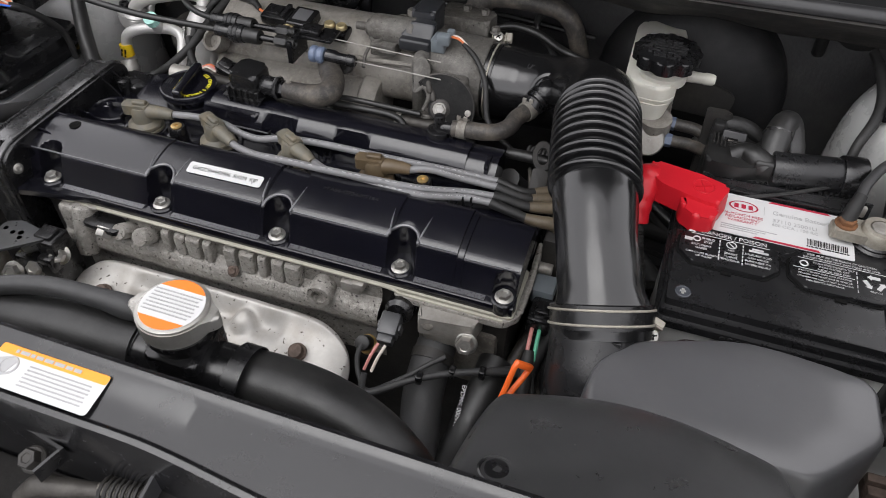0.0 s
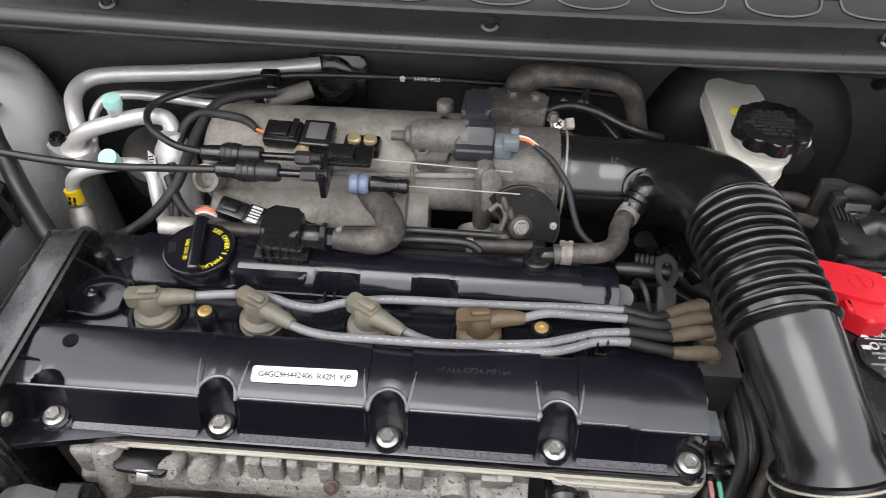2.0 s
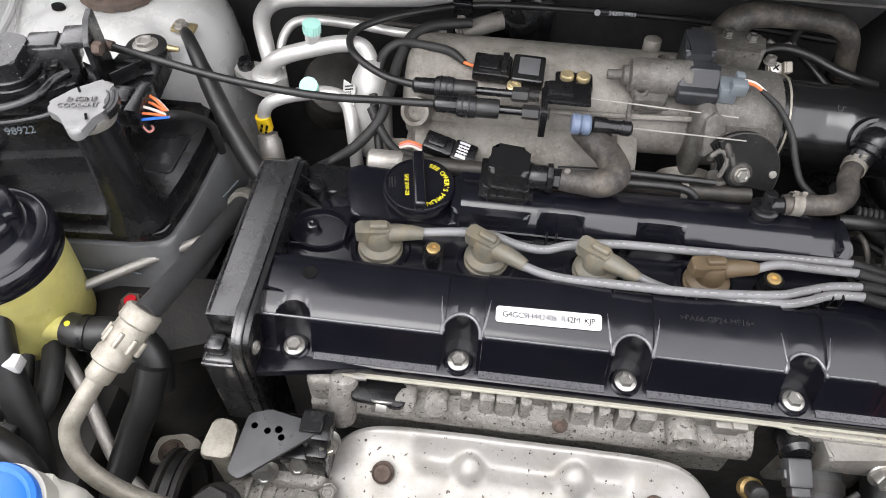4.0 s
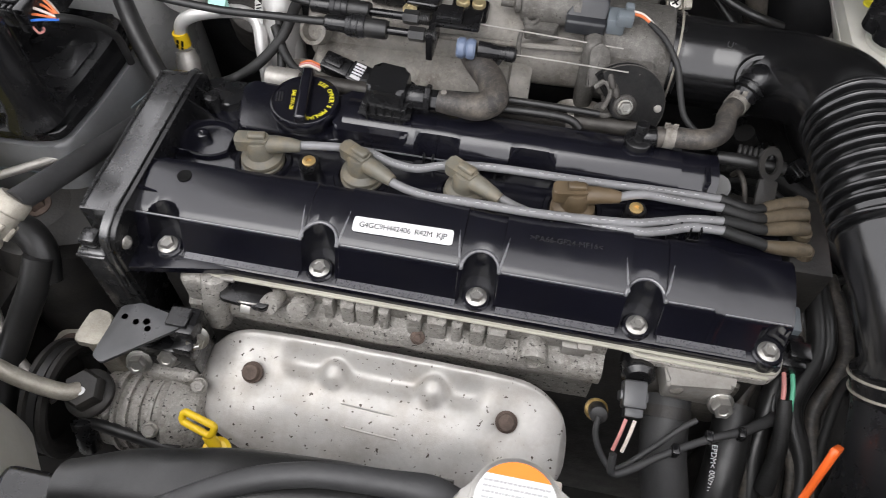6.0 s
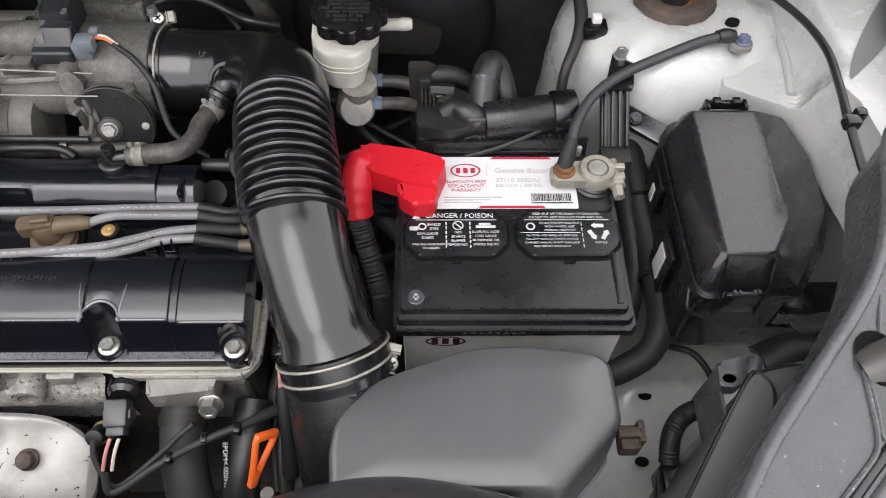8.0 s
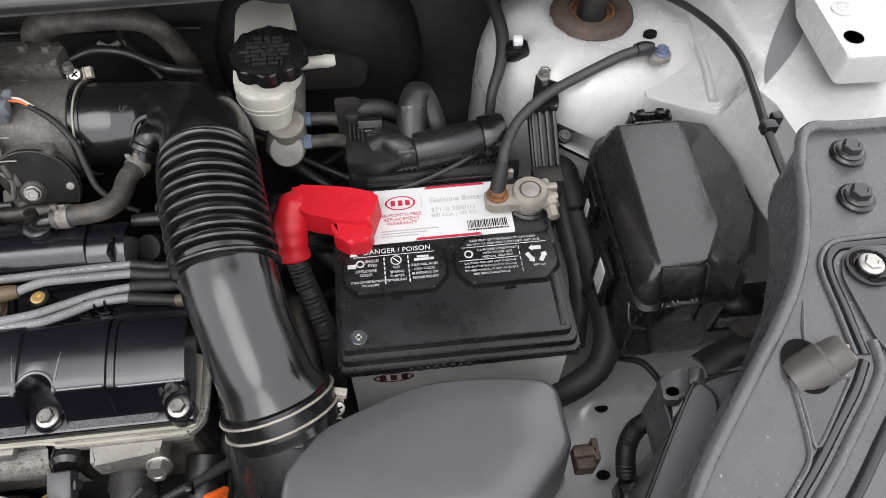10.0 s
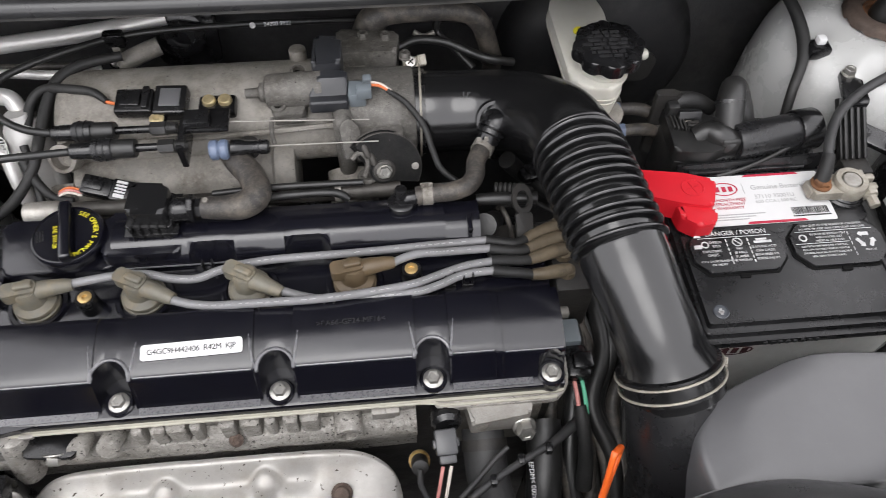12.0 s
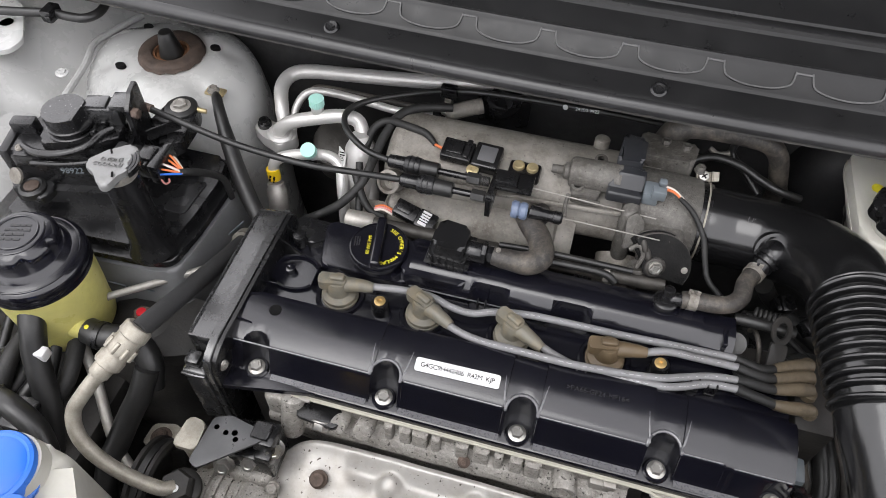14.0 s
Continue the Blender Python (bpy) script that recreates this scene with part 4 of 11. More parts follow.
def plug_boot(x, turn, material, label):
    boot = thing("spark_plug_boot", (x, 0.092, 0.806), label, "spark plug boot", "spark plug boots")
    o = V((x, 0.092, 0))
    b = nb()
    lathe(b, [(0.0, 0.806), (0.0188, 0.806), (0.0192, 0.8095), (0.0178, 0.8105), (0.0178, 0.8118), (0.0186, 0.8128), (0.0180, 0.8150), (0.0150, 0.8165), (0.0125, 0.8185), (0.0118, 0.824), (0.0112, 0.831), (0.0095, 0.8345), (0, 0.835)], o, (0, 0, 1), 36)
    part("seal_disc", b, material, boot)
    m = Matrix.Translation((x, 0.092, 0)) @ pose(0, 0, 0, 0, 0, turn)
    b = nb()
    prism(b, rounded([(-0.0195, -0.0055), (-0.016, -0.0075), (0.008, -0.0065), (0.010, 0.0), (0.008, 0.0065), (-0.016, 0.0065), (-0.0195, 0.0055)], 0.0025), 0.826, 0.8375, 0.002, m=m)
    box(b, (-0.008, -0.0035, 0.836), (0.0075, 0.0035, 0.8415), 0.0018, 3, m)
    part("grip", b, material, boot)
    b = nb()
    t = tube(nb(), [(0.002, 0, 0.828), (0.014, 0, 0.829), (0.026, 0, 0.829), (0.036, 0, 0.828)], [0.0085, 0.0078, 0.0066, 0.0052], 16, 6)
    merge(b, t, m)
    part("lead_sleeve", b, material, boot)


TAN = "tan rubber spark plug boot seated in the cam cover"
plug_boot(PLUGS[0], 8, BOOT, TAN)
plug_boot(PLUGS[1], -28, BOOT, TAN)
plug_boot(PLUGS[2], -30, BOOT, TAN)
plug_boot(PLUGS[3], 8, BOOTB, "brown stained spark plug boot seated in the cam cover")


def ignition_lead(pts, sheath, tail, seed):
    lead = thing("ignition_lead", (0.01, 0.10, 0.806), "grey ignition lead with white print and dark end sleeve", "ignition lead", "ignition leads")
    part("cable", tube(nb(), pts, 0.0038, 12, 8), WIRE, lead)
    part("sleeve", tube(nb(), sheath, [0.0052, 0.0050, 0.0048, 0.0048], 12, 6), TAPE, lead)
    part("end_boot", tube(nb(), tail, [0.0052, 0.0060, 0.0066, 0.0060], 12, 6), BOOTD, lead, "brown end boot at the coil")
    # print along the cable
    line = spline(pts, 10)
    rnd = random.Random(seed)
    b = nb()
    k = 14
    while k < len(line) - 6:
        p, q = line[k][0], line[k + 1][0]
        d = q - p
        s = V((d.y, -d.x, 0)).normalized()
        o = (p + q) / 2 + (s * 0.45 + V((0, 0, 0.9))).normalized() * 0.0038
        box(b, (-d.length * rnd.uniform(0.2, 0.42), -0.0007, -0.0001), (d.length * rnd.uniform(0.15, 0.4), 0.0007, 0.0002), m=plane_m(o, d, V((0, 0, 1)).cross(d) + V((0, 0, 0.5))))
        k += rnd.choice((1, 1, 1, 2, 3))
    part("print", b, INKL, lead)


ignition_lead([(-0.352, 0.098, 0.828), (-0.318, 0.102, 0.829), (-0.292, 0.104, 0.826), (-0.270, 0.100, 0.822), (-0.248, 0.099, 0.821), (-0.226, 0.106, 0.822), (-0.186, 0.1125, 0.822), (-0.105, 0.114, 0.822), (-0.04, 0.1165, 0.822), (0.012, 0.120, 0.819)],
              [(0.008, 0.120, 0.819), (0.022, 0.118, 0.817), (0.036, 0.117, 0.815), (0.05, 0.124, 0.813)], [(0.046, 0.121, 0.814), (0.056, 0.127, 0.813), (0.070, 0.133, 0.812), (0.082, 0.137, 0.810)], 3)
ignition_lead([(-0.268, 0.076, 0.828), (-0.250, 0.070, 0.827), (-0.228, 0.066, 0.828), (-0.203, 0.064, 0.831), (-0.135, 0.062, 0.834), (-0.068, 0.072, 0.828), (-0.040, 0.083, 0.823), (-0.014, 0.093, 0.820), (0.014, 0.097, 0.819)],
              [(0.010, 0.097, 0.819), (0.024, 0.098, 0.817), (0.038, 0.098, 0.815), (0.05, 0.100, 0.813)], [(0.046, 0.099, 0.814), (0.058, 0.103, 0.813), (0.070, 0.107, 0.812), (0.082, 0.110, 0.810)], 8)
ignition_lead([(-0.175, 0.077, 0.828), (-0.155, 0.070, 0.826), (-0.130, 0.0655, 0.8255), (-0.066, 0.0655, 0.826), (-0.040, 0.073, 0.823), (-0.016, 0.084, 0.820), (0.014, 0.087, 0.819)],
              [(0.010, 0.087, 0.819), (0.024, 0.086, 0.816), (0.038, 0.085, 0.814), (0.05, 0.084, 0.811)], [(0.046, 0.084, 0.812), (0.058, 0.085, 0.811), (0.070, 0.087, 0.810), (0.082, 0.089, 0.808)], 11)
ignition_lead([(-0.078, 0.0965, 0.828), (-0.058, 0.103, 0.829), (-0.030, 0.107, 0.824), (0.014, 0.110, 0.820)],
              [(0.010, 0.110, 0.820), (0.024, 0.108, 0.818), (0.038, 0.108, 0.816), (0.05, 0.112, 0.813)], [(0.046, 0.110, 0.815), (0.058, 0.115, 0.814), (0.070, 0.120, 0.813), (0.082, 0.124, 0.811)], 15)


def build_coil():
    c = thing("ignition_coil_pack", (0.09, 0.11, 0.70), "dark ignition coil pack behind the leads", "coil")
    part("body", box(nb(), (0.068, 0.070, 0.70), (0.104, 0.150, 0.803), 0.004), DARK, c)
    for y in (0.089, 0.108, 0.124, 0.140):
        part("tower", cyl(nb(), (0.080, y, 0.80), (0.080, y, 0.809), 0.0085, 0.0072, 20), BOOTD, c)
    b = nb()
    eye, ax = V((0.0445, 0.1500, 0.8380)), V((0.20, -0.72, 0.62))
    lathe(b, [(0.0072, -0.0018), (0.0122, -0.0018), (0.0130, 0.0), (0.0122, 0.0018), (0.0072, 0.0018), (0.0066, 0.0), (0.0072, -0.0018)], eye, ax, 32, 0.80, 1.2, caps=False)
    prism(b, rounded([(-0.010, -0.046), (0.006, -0.046), (0.008, -0.014), (-0.008, -0.012)], 0.003), -0.002, 0.002, 0.0006, m=plane_m(eye, (1, 0.15, 0), (0.0, 0.62, 0.72)))
    part("lifting_eye", b, DARK, c, "grimy steel lifting eye")
    rnd = random.Random(31)
    for k in range(6):
        x, y = 0.020 + 0.010 * k, 0.150 + rnd.uniform(-0.02, 0.03)
        part("coil_wire", tube(nb(), [(x, y, 0.79), (x + rnd.uniform(-0.01, 0.01), y - 0.012, 0.806), (x + rnd.uniform(-0.012, 0.014), y - 0.03, 0.800), (x + 0.012, y - 0.045, 0.77)], rnd.uniform(0.0022, 0.0042), 10, 6), rnd.choice((TAPE, RUBBER, DUSTY)), c)
    b = nb()
    for k in range(7):
        lathe(b, [(0.0055, 0), (0.0066, 0.001), (0.0066, 0.0028), (0.0055, 0.0038)], (0.024 + 0.0042 * k, 0.178 - 0.001 * k, 0.820 + 0.0006 * k), (1, -0.2, 0.1), 16)
    part("convoluted_sleeve", b, TAPE, c)


build_coil()


def build_head():
    eng = thing("engine_block", (-0.2, 0.05, 0.38), "weathered cast aluminium cylinder head and block", "engine")

    def front(u, v):
        x = -0.428 + 0.362 * u
        rows = [(-0.006, 0.779), (-0.010, 0.7745), (-0.010, 0.769), (-0.0085, 0.766), (-0.0095, 0.752), (-0.013, 0.7495), (-0.0205, 0.745), (-0.0245, 0.738), (-0.0245, 0.728), (-0.021, 0.720), (-0.014, 0.714), (-0.008, 0.705), (-0.008, 0.66)]
        k = v * (len(rows) - 1)
        i = min(int(k), len(rows) - 2)
        y, z = V(rows[i]).lerp(V(rows[i + 1]), k - i)
        return V((x, y + 0.001 * noise.noise(V((x * 60, z * 60, 0))), z))
    b = sheet(nb(), front, 120, 36)
    # near-black paints the shade below the cam and timing covers
    part("head_body", box(nb(), (-0.455, -0.006, 0.40), (0.058, 0.165, 0.7785), 0.002), DARK, eng, "side of the cylinder head with shade in its colour")
    part("cylinder_head", b, ALUD, eng)
    # buttresses under the cover rail
    for i, x in enumerate([-0.300, -0.283, -0.268, -0.252, -0.226, -0.207, -0.190, -0.173, -0.157]):
        w = 0.0042 + 0.0018 * ((i * 7) % 3)
        b = nb()
        prism(b, rounded([(-w, -0.0205), (w, -0.0205), (w, -0.004), (-w, -0.004)], 0.0032), 0.749, 0.7725, 0.003, m=Matrix.Translation((x, 0, 0)))
        part("buttress", b, ALUD, eng)
    for x, r in ((-0.323, 0.0095), (-0.348, 0.0085)):
        part("boss", lathe(nb(), [(r, 0.0), (r, 0.018), (r * 0.9, 0.020), (0, 0.020)], (x, -0.012, 0.757), (0, -0.75, 0.45), 24), ALUD, eng)
    b = nb()
    lathe(b, [(0.0125, -0.012), (0.0125, 0.020), (0.0118, 0.0215), (0.0075, 0.0215), (0.0072, 0.014), (0, 0.014)], (-0.126, -0.008, 0.752), (0.05, -0.78, 0.05), 28)
    part("boss", b, ALUD, eng, "round cast boss with a bore")
    b = nb()
    prism(b, rounded([(-0.138, -0.020), (-0.118, -0.020), (-0.118, -0.008), (-0.138, -0.008)], 0.002), 0.762, 0.7735, 0.001, m=Matrix.Translation((0.034, 0, 0)))
    box(b, (-0.092, -0.021, 0.768), (-0.080, -0.011, 0.7765), 0.0015)
    part("cast_pad", b, ALUB, eng)
    part("small_bolt", hexbolt(nb(), (-0.222, -0.0225, 0.7485), (0, -0.7, 0.7), 0.0042, 0.004), RUSTB, eng)
    # beige gasket edge between cover and head
    b = nb()
    prism(b, rounded([(-0.462, -0.0150), (0.063, -0.0150), (0.063, 0.05), (-0.462, 0.05)], 0.006), 0.7765, 0.7792)
    tube(b, [(-0.40, -0.0148, 0.778), (-0.10, -0.0148, 0.778), (-0.055, -0.0155, 0.778), (-0.045, -0.018, 0.778), (-0.03, -0.0185, 0.778), (0.055, -0.0185, 0.778)], 0.0016, 8, 5)
    part("gasket", b, SEAL, eng, "beige rubber gasket edge")
    # front corner flange at the end of the cam cover
    b = nb()
    prism(b, rounded([(-0.050, -0.0205), (0.056, -0.0205), (0.068, -0.008), (0.068, 0.05), (-0.05, 0.05)], 0.006), 0.7695, 0.7765, 0.0015)
    tube(b, [(0.066, 0.0, 0.774), (0.0665, 0.03, 0.776), (0.066, 0.06, 0.778), (0.0655, 0.085, 0.782)], 0.0035, 8, 5)
    part("end_flange", b, ALUD, eng)
    # left end: timing side casting and stud boss
    b = nb()
    box(b, (-0.430, -0.022, 0.738), (-0.405, -0.005, 0.775), 0.006, 3)
    cyl(b, (-0.4035, -0.026, 0.720), (-0.3985, -0.014, 0.778), 0.0125, 0.0118, 28, 0.003)
    part("corner_casting", b, ALUD, eng)
    b = nb()
    prism(b, rounded([(-0.392, -0.030), (-0.350, -0.034), (-0.344, -0.022), (-0.352, -0.010), (-0.39, -0.010)], 0.005), 0.764, 0.769, 0.0015)
    part("lifting_bracket", b, BLACK, eng, "black lifting bracket")
    part("bracket_bolt", hexbolt(nb(), (-0.366, -0.026, 0.764), (0, -0.55, -0.35), 0.0085, 0.010, 1.25), STEEL, eng)
    box_b = box(nb(), (-0.392, -0.018, 0.7755), (-0.380, -0.0135, 0.7795), 0.001)
    part("clip_tab", box_b, ALUB, eng)
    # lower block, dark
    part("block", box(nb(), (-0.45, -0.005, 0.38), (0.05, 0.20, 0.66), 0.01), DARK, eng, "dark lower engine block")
    return eng


build_head()


def build_gearbox():
    # Added dark mass that hides the firewall and keeps this gap black.
    g = thing("gearbox_casing", (0.18, 0.18, 0.45), "added dark gearbox casing with hoses behind the engine", "gearbox")
    b = nb()
    cyl(b, (0.06, 0.16, 0.56), (0.30, 0.16, 0.56), 0.095, 0.085, 40, 0.01)
    box(b, (0.08, 0.10, 0.45), (0.29, 0.30, 0.60), 0.02, 3)
    part("casing", b, DARK, g)
    for k in range(6):
        part("rib", lathe(nb(), [(0.0945, 0), (0.0985, 0.001), (0.0985, 0.005), (0.0945, 0.006)], (0.075 + 0.036 * k, 0.16, 0.56), (1, 0, 0), 40), DARK, g)
    rnd = random.Random(31)
    h = thing("heater_lines", (0.12, 0.25, 0.66), "dark rubber lines and wiring behind the coil", "hoses")
    for k in range(10):
        y = 0.16 + 0.026 * k
        pts = [(0.045 + rnd.uniform(-0.015, 0.015), y, 0.755 + rnd.uniform(-0.03, 0.02)), (0.085 + rnd.uniform(-0.01, 0.01), y + rnd.uniform(-0.02, 0.02), 0.735 + rnd.uniform(-0.02, 0.03)), (0.135, y + rnd.uniform(-0.03, 0.03), 0.715 + rnd.uniform(-0.02, 0.02)), (0.20, y + rnd.uniform(-0.03, 0.03), 0.68)]
        part("line", tube(nb(), pts, rnd.choice((0.0035, 0.005, 0.0075, 0.010)), 12, 7), rnd.choice((RUBBER, TAPE, HOSEG, TAPE)), h)
    for k in range(7):
        q = Matrix.Translation((0.030 + rnd.uniform(0, 0.09), 0.15 + 0.035 * k, 0.745 + rnd.uniform(-0.02, 0.02))) @ pose(0, 0, 0, rnd.uniform(-30, 30), rnd.uniform(-30, 30), rnd.uniform(0, 90))
        c = box(nb(), (-0.012, -0.008, -0.007), (0.012, 0.008, 0.007), 0.002, 2, q)
        box(c, (-0.006, -0.0095, -0.004), (0.008, 0.0095, 0.0085), 0.001, 2, q)
        part("connector", c, BLACK, h)


build_gearbox()


def build_housing():
    h = thing("camshaft_end_housing", (0.01, -0.02, 0.66), "pale cast aluminium housing below the cam cover", "housing")
    b = nb()
    prism(b, rounded([(-0.020, -0.036), (0.032, -0.030), (0.036, -0.010), (-0.024, -0.012)], 0.003), 0.7515, 0.7725, 0.004)
    box(b, (-0.018, -0.030, 0.735), (0.030, -0.006, 0.755), 0.004)
    part("body", b, ALUB, h)
    part("bore", lathe(nb(), [(0.0, 0.0012), (0.0045, 0.0012), (0.0058, 0.0003), (0.0066, -0.002)], (-0.011, -0.0345, 0.764), (0, -1, 0.3), 22), ALU, h)
    part("bolt", hexbolt(nb(), (0.027, -0.034, 0.753), (0.05, -0.8, 0.45), 0.0085, 0.0105, 1.25), STEEL, h, "pale hexagon bolt")
    part("lower_casting", box(nb(), (-0.03, -0.012, 0.66), (0.05, 0.02, 0.74), 0.006), ALU, h)


build_housing()


def build_shield():
    s = thing("exhaust_heat_shield", (-0.25, -0.08, 0.62), "dull silver exhaust heat shield with rust spots", "heat shield")

    def bell(x, y, cx, cy, w):
        return math.exp(-((x - cx) ** 2 + (y - cy) ** 2) / (w * w))

    def dish(x, y, cx, cy, w):
        return math.exp(-(((x - cx) ** 2 + (y - cy) ** 2) / (w * w)) ** 2)

    def outline(u):
        """Upper and lower edge, by the way along the shield."""
        w = min(1.0, abs(2 * u - 1))
        mid = 0.22 if u < 0.5 else 0.0
        top = mid + (1.0 - mid) * (1.0 - w ** 5.5) ** (1 / 3.2)
        low = mid - (1.0 + mid) * (1.0 - w ** 3.0) ** (1 / 2.4)
        return low, top

    def skin(u, v):
        u = 0.5 - 0.5 * math.cos(math.pi * u)
        x = -0.4135 + 0.331 * u
        low, top = outline(u)
        q = low + (top - low) * v
        # q runs from the lower front edge to the upper rear edge
        y = -0.078 + 0.052 * q
        z = 0.700 + 0.019 * q - 0.016 * max(0.0, -q) ** 2
        z -= 0.026 * max(0.0, abs(2 * u - 1) - 0.72) ** 1.6 * 8 * 0.5
        dome = dish(x, y, -0.291, -0.0525, 0.0120) + dish(x, y, -0.203, -0.0505, 0.0125)
        z += 0.0065 * dome
        z -= 0.0085 * (1 - dome) * math.exp(-((y + 0.046) / 0.011) ** 2) * (1 / (1 + math.exp(-(x + 0.335) * 320))) * (1 / (1 + math.exp((x + 0.162) * 320)))
        z += 0.0035 * math.exp(-((y + 0.030) / 0.008) ** 2)
        z -= 0.0050 * (bell(x, y, -0.362, -0.064, 0.017) + bell(x, y, -0.1365, -0.063, 0.017))
        z += 0.0016 * bell(x, y, -0.355, -0.075, 0.05)
        z -= 0.012 * bell(x, y, -0.254, -0.132, 0.022)
        z += 0.0012 * noise.noise(V((x * 30, y * 30, 1)))
        # rolled rim
        z -= 0.004 * max(0.0, abs(2 * v - 1) - 0.90) / 0.10 + 0.004 * max(0.0, abs(2 * u - 1) - 0.965) / 0.035
        return V((x, y, z))
    part("sheet", sheet(nb(), skin, 150, 64, 0.0015), SHIELD, s, angle=50)
    b = nb()
    for q in ((-0.255, -0.0755), (-0.249, -0.094)):
        tube(b, [(q[0] - 0.024, q[1] + 0.001, 0.7015 - 0.25 * (-0.0755 - q[1])), (q[0], q[1], 0.7012 - 0.3 * (-0.0755 - q[1])), (q[0] + 0.024, q[1] - 0.001, 0.7005 - 0.25 * (-0.0755 - q[1]))], 0.0009, 6, 3)
    part("pressed_line", b, SHIELD, s)
    for x, y, z in ((-0.362, -0.0635, 0.7075), (-0.1365, -0.0630, 0.7045)):
        b = lathe(nb(), [(0.0095, 0), (0.0095, 0.0022), (0.0075, 0.003), (0.0075, 0.0075), (0.0066, 0.009), (0, 0.0092)], (x, y, z - 0.002), (0, -0.42, 0.9), 24)
        part("bolt", b, RUSTB, s, "rusty round-headed bolt")
    part("manifold", box(nb(), (-0.38, -0.10, 0.52), (-0.11, -0.01, 0.672), 0.02), RUST, s, "rusty exhaust manifold beneath")


build_shield()


def build_timing_cover():
    t = thing("timing_cover", (-0.49, 0.08, 0.60), "black plastic timing belt cover at the engine end", "timing cover")
    rear = [(0.150, 0.8325), (0.160, 0.8318), (0.1665, 0.8280), (0.1705, 0.8200), (0.1725, 0.60)]
    outer = [(-0.0040, 0.60), (-0.0040, 0.8310), (0.002, 0.8320), (0.03, 0.8325), (0.10, 0.8325)] + rear
    frame_line = [(-0.0280, 0.60), (-0.0280, 0.800), (-0.0270, 0.8150), (-0.0240, 0.8225), (-0.0170, 0.8275), (-0.008, 0.8310), (0.002, 0.8325), (0.03, 0.8328), (0.10, 0.8328)] + rear

    def rib_body(line, x0, x1, grow, drop, bev):
        shape = [(y + (grow if y > 0.06 else -grow), z + (grow if z > 0.7 else 0)) for y, z in line]
        b = extrude_x(nb(), shape, x0, x1, bev=bev)
        for v in b.verts:
            if v.co.z > 0.79:
                v.co.z -= drop * min(1.0, max(0.0, (x1 - v.co.x) / (x1 - x0)))
        return b
    part("shell", rib_body(outer, -0.5035, -0.4795, 0.0, 0.0020, 0.0016), TIMING, t)
    part("edge_bead", tube(nb(), [(-0.5020, -0.002 + 0.016 * k, 0.8304 + 0.0010 * min(1, k)) for k in range(11)], 0.0014, 8, 2), TIMING, t)
    part("bead", rib_body(frame_line, -0.4792, -0.4755, 0.0005, 0.0, 0.001), TIMING, t)
    part("flange", rib_body(frame_line, -0.4752, -0.4705, 0.0024, 0.0, 0.0014), TIMING, t)
    part("seal_lip", rib_body(frame_line, -0.4702, -0.4655, 0.0004, 0.0, 0.0008), BLACK, t)
    # lower front step, latch rib and screw
    b = nb()
    box(b, (-0.5060, -0.030, 0.70), (-0.4795, -0.0045, 0.803), 0.004, 3)
    box(b, (-0.5030, -0.0250, 0.803), (-0.4880, -0.0100, 0.814), 0.003, 2)
    part("front_step", b, TIMING, t)
    part("latch_rib", tube(nb(), [(-0.5050, -0.0300, 0.799), (-0.492, -0.0308, 0.800), (-0.480, -0.0300, 0.800)], 0.0018, 8, 4), TIMING, t)
    part("screw", hexbolt(nb(), (-0.4655, -0.016, 0.808), (1, -0.2, 0.2), 0.0038, 0.003), STEEL, t)
    b = nb()
    prism(b, rounded([(-0.4655, 0.150), (-0.438, 0.142), (-0.415, 0.156), (-0.415, 0.175), (-0.4655, 0.176)], 0.004), 0.78, 0.8155, 0.003)
    cyl(b, (-0.452, 0.146, 0.80), (-0.452, 0.146, 0.822), 0.0075, n=20, bev=0.001)
    part("rear_bracket", b, BLACK, t)
    for y in (0.128, 0.146):
        part("gusset", prism(nb(), [(-0.4655, 0.80), (-0.4655, 0.830), (-0.455, 0.822), (-0.440, 0.806)], 0, 0.0018, m=Matrix(((1, 0, 0, 0), (0, 0, 1, y), (0, 1, 0, 0), (0, 0, 0, 1)))), BLACK, t)


build_timing_cover()

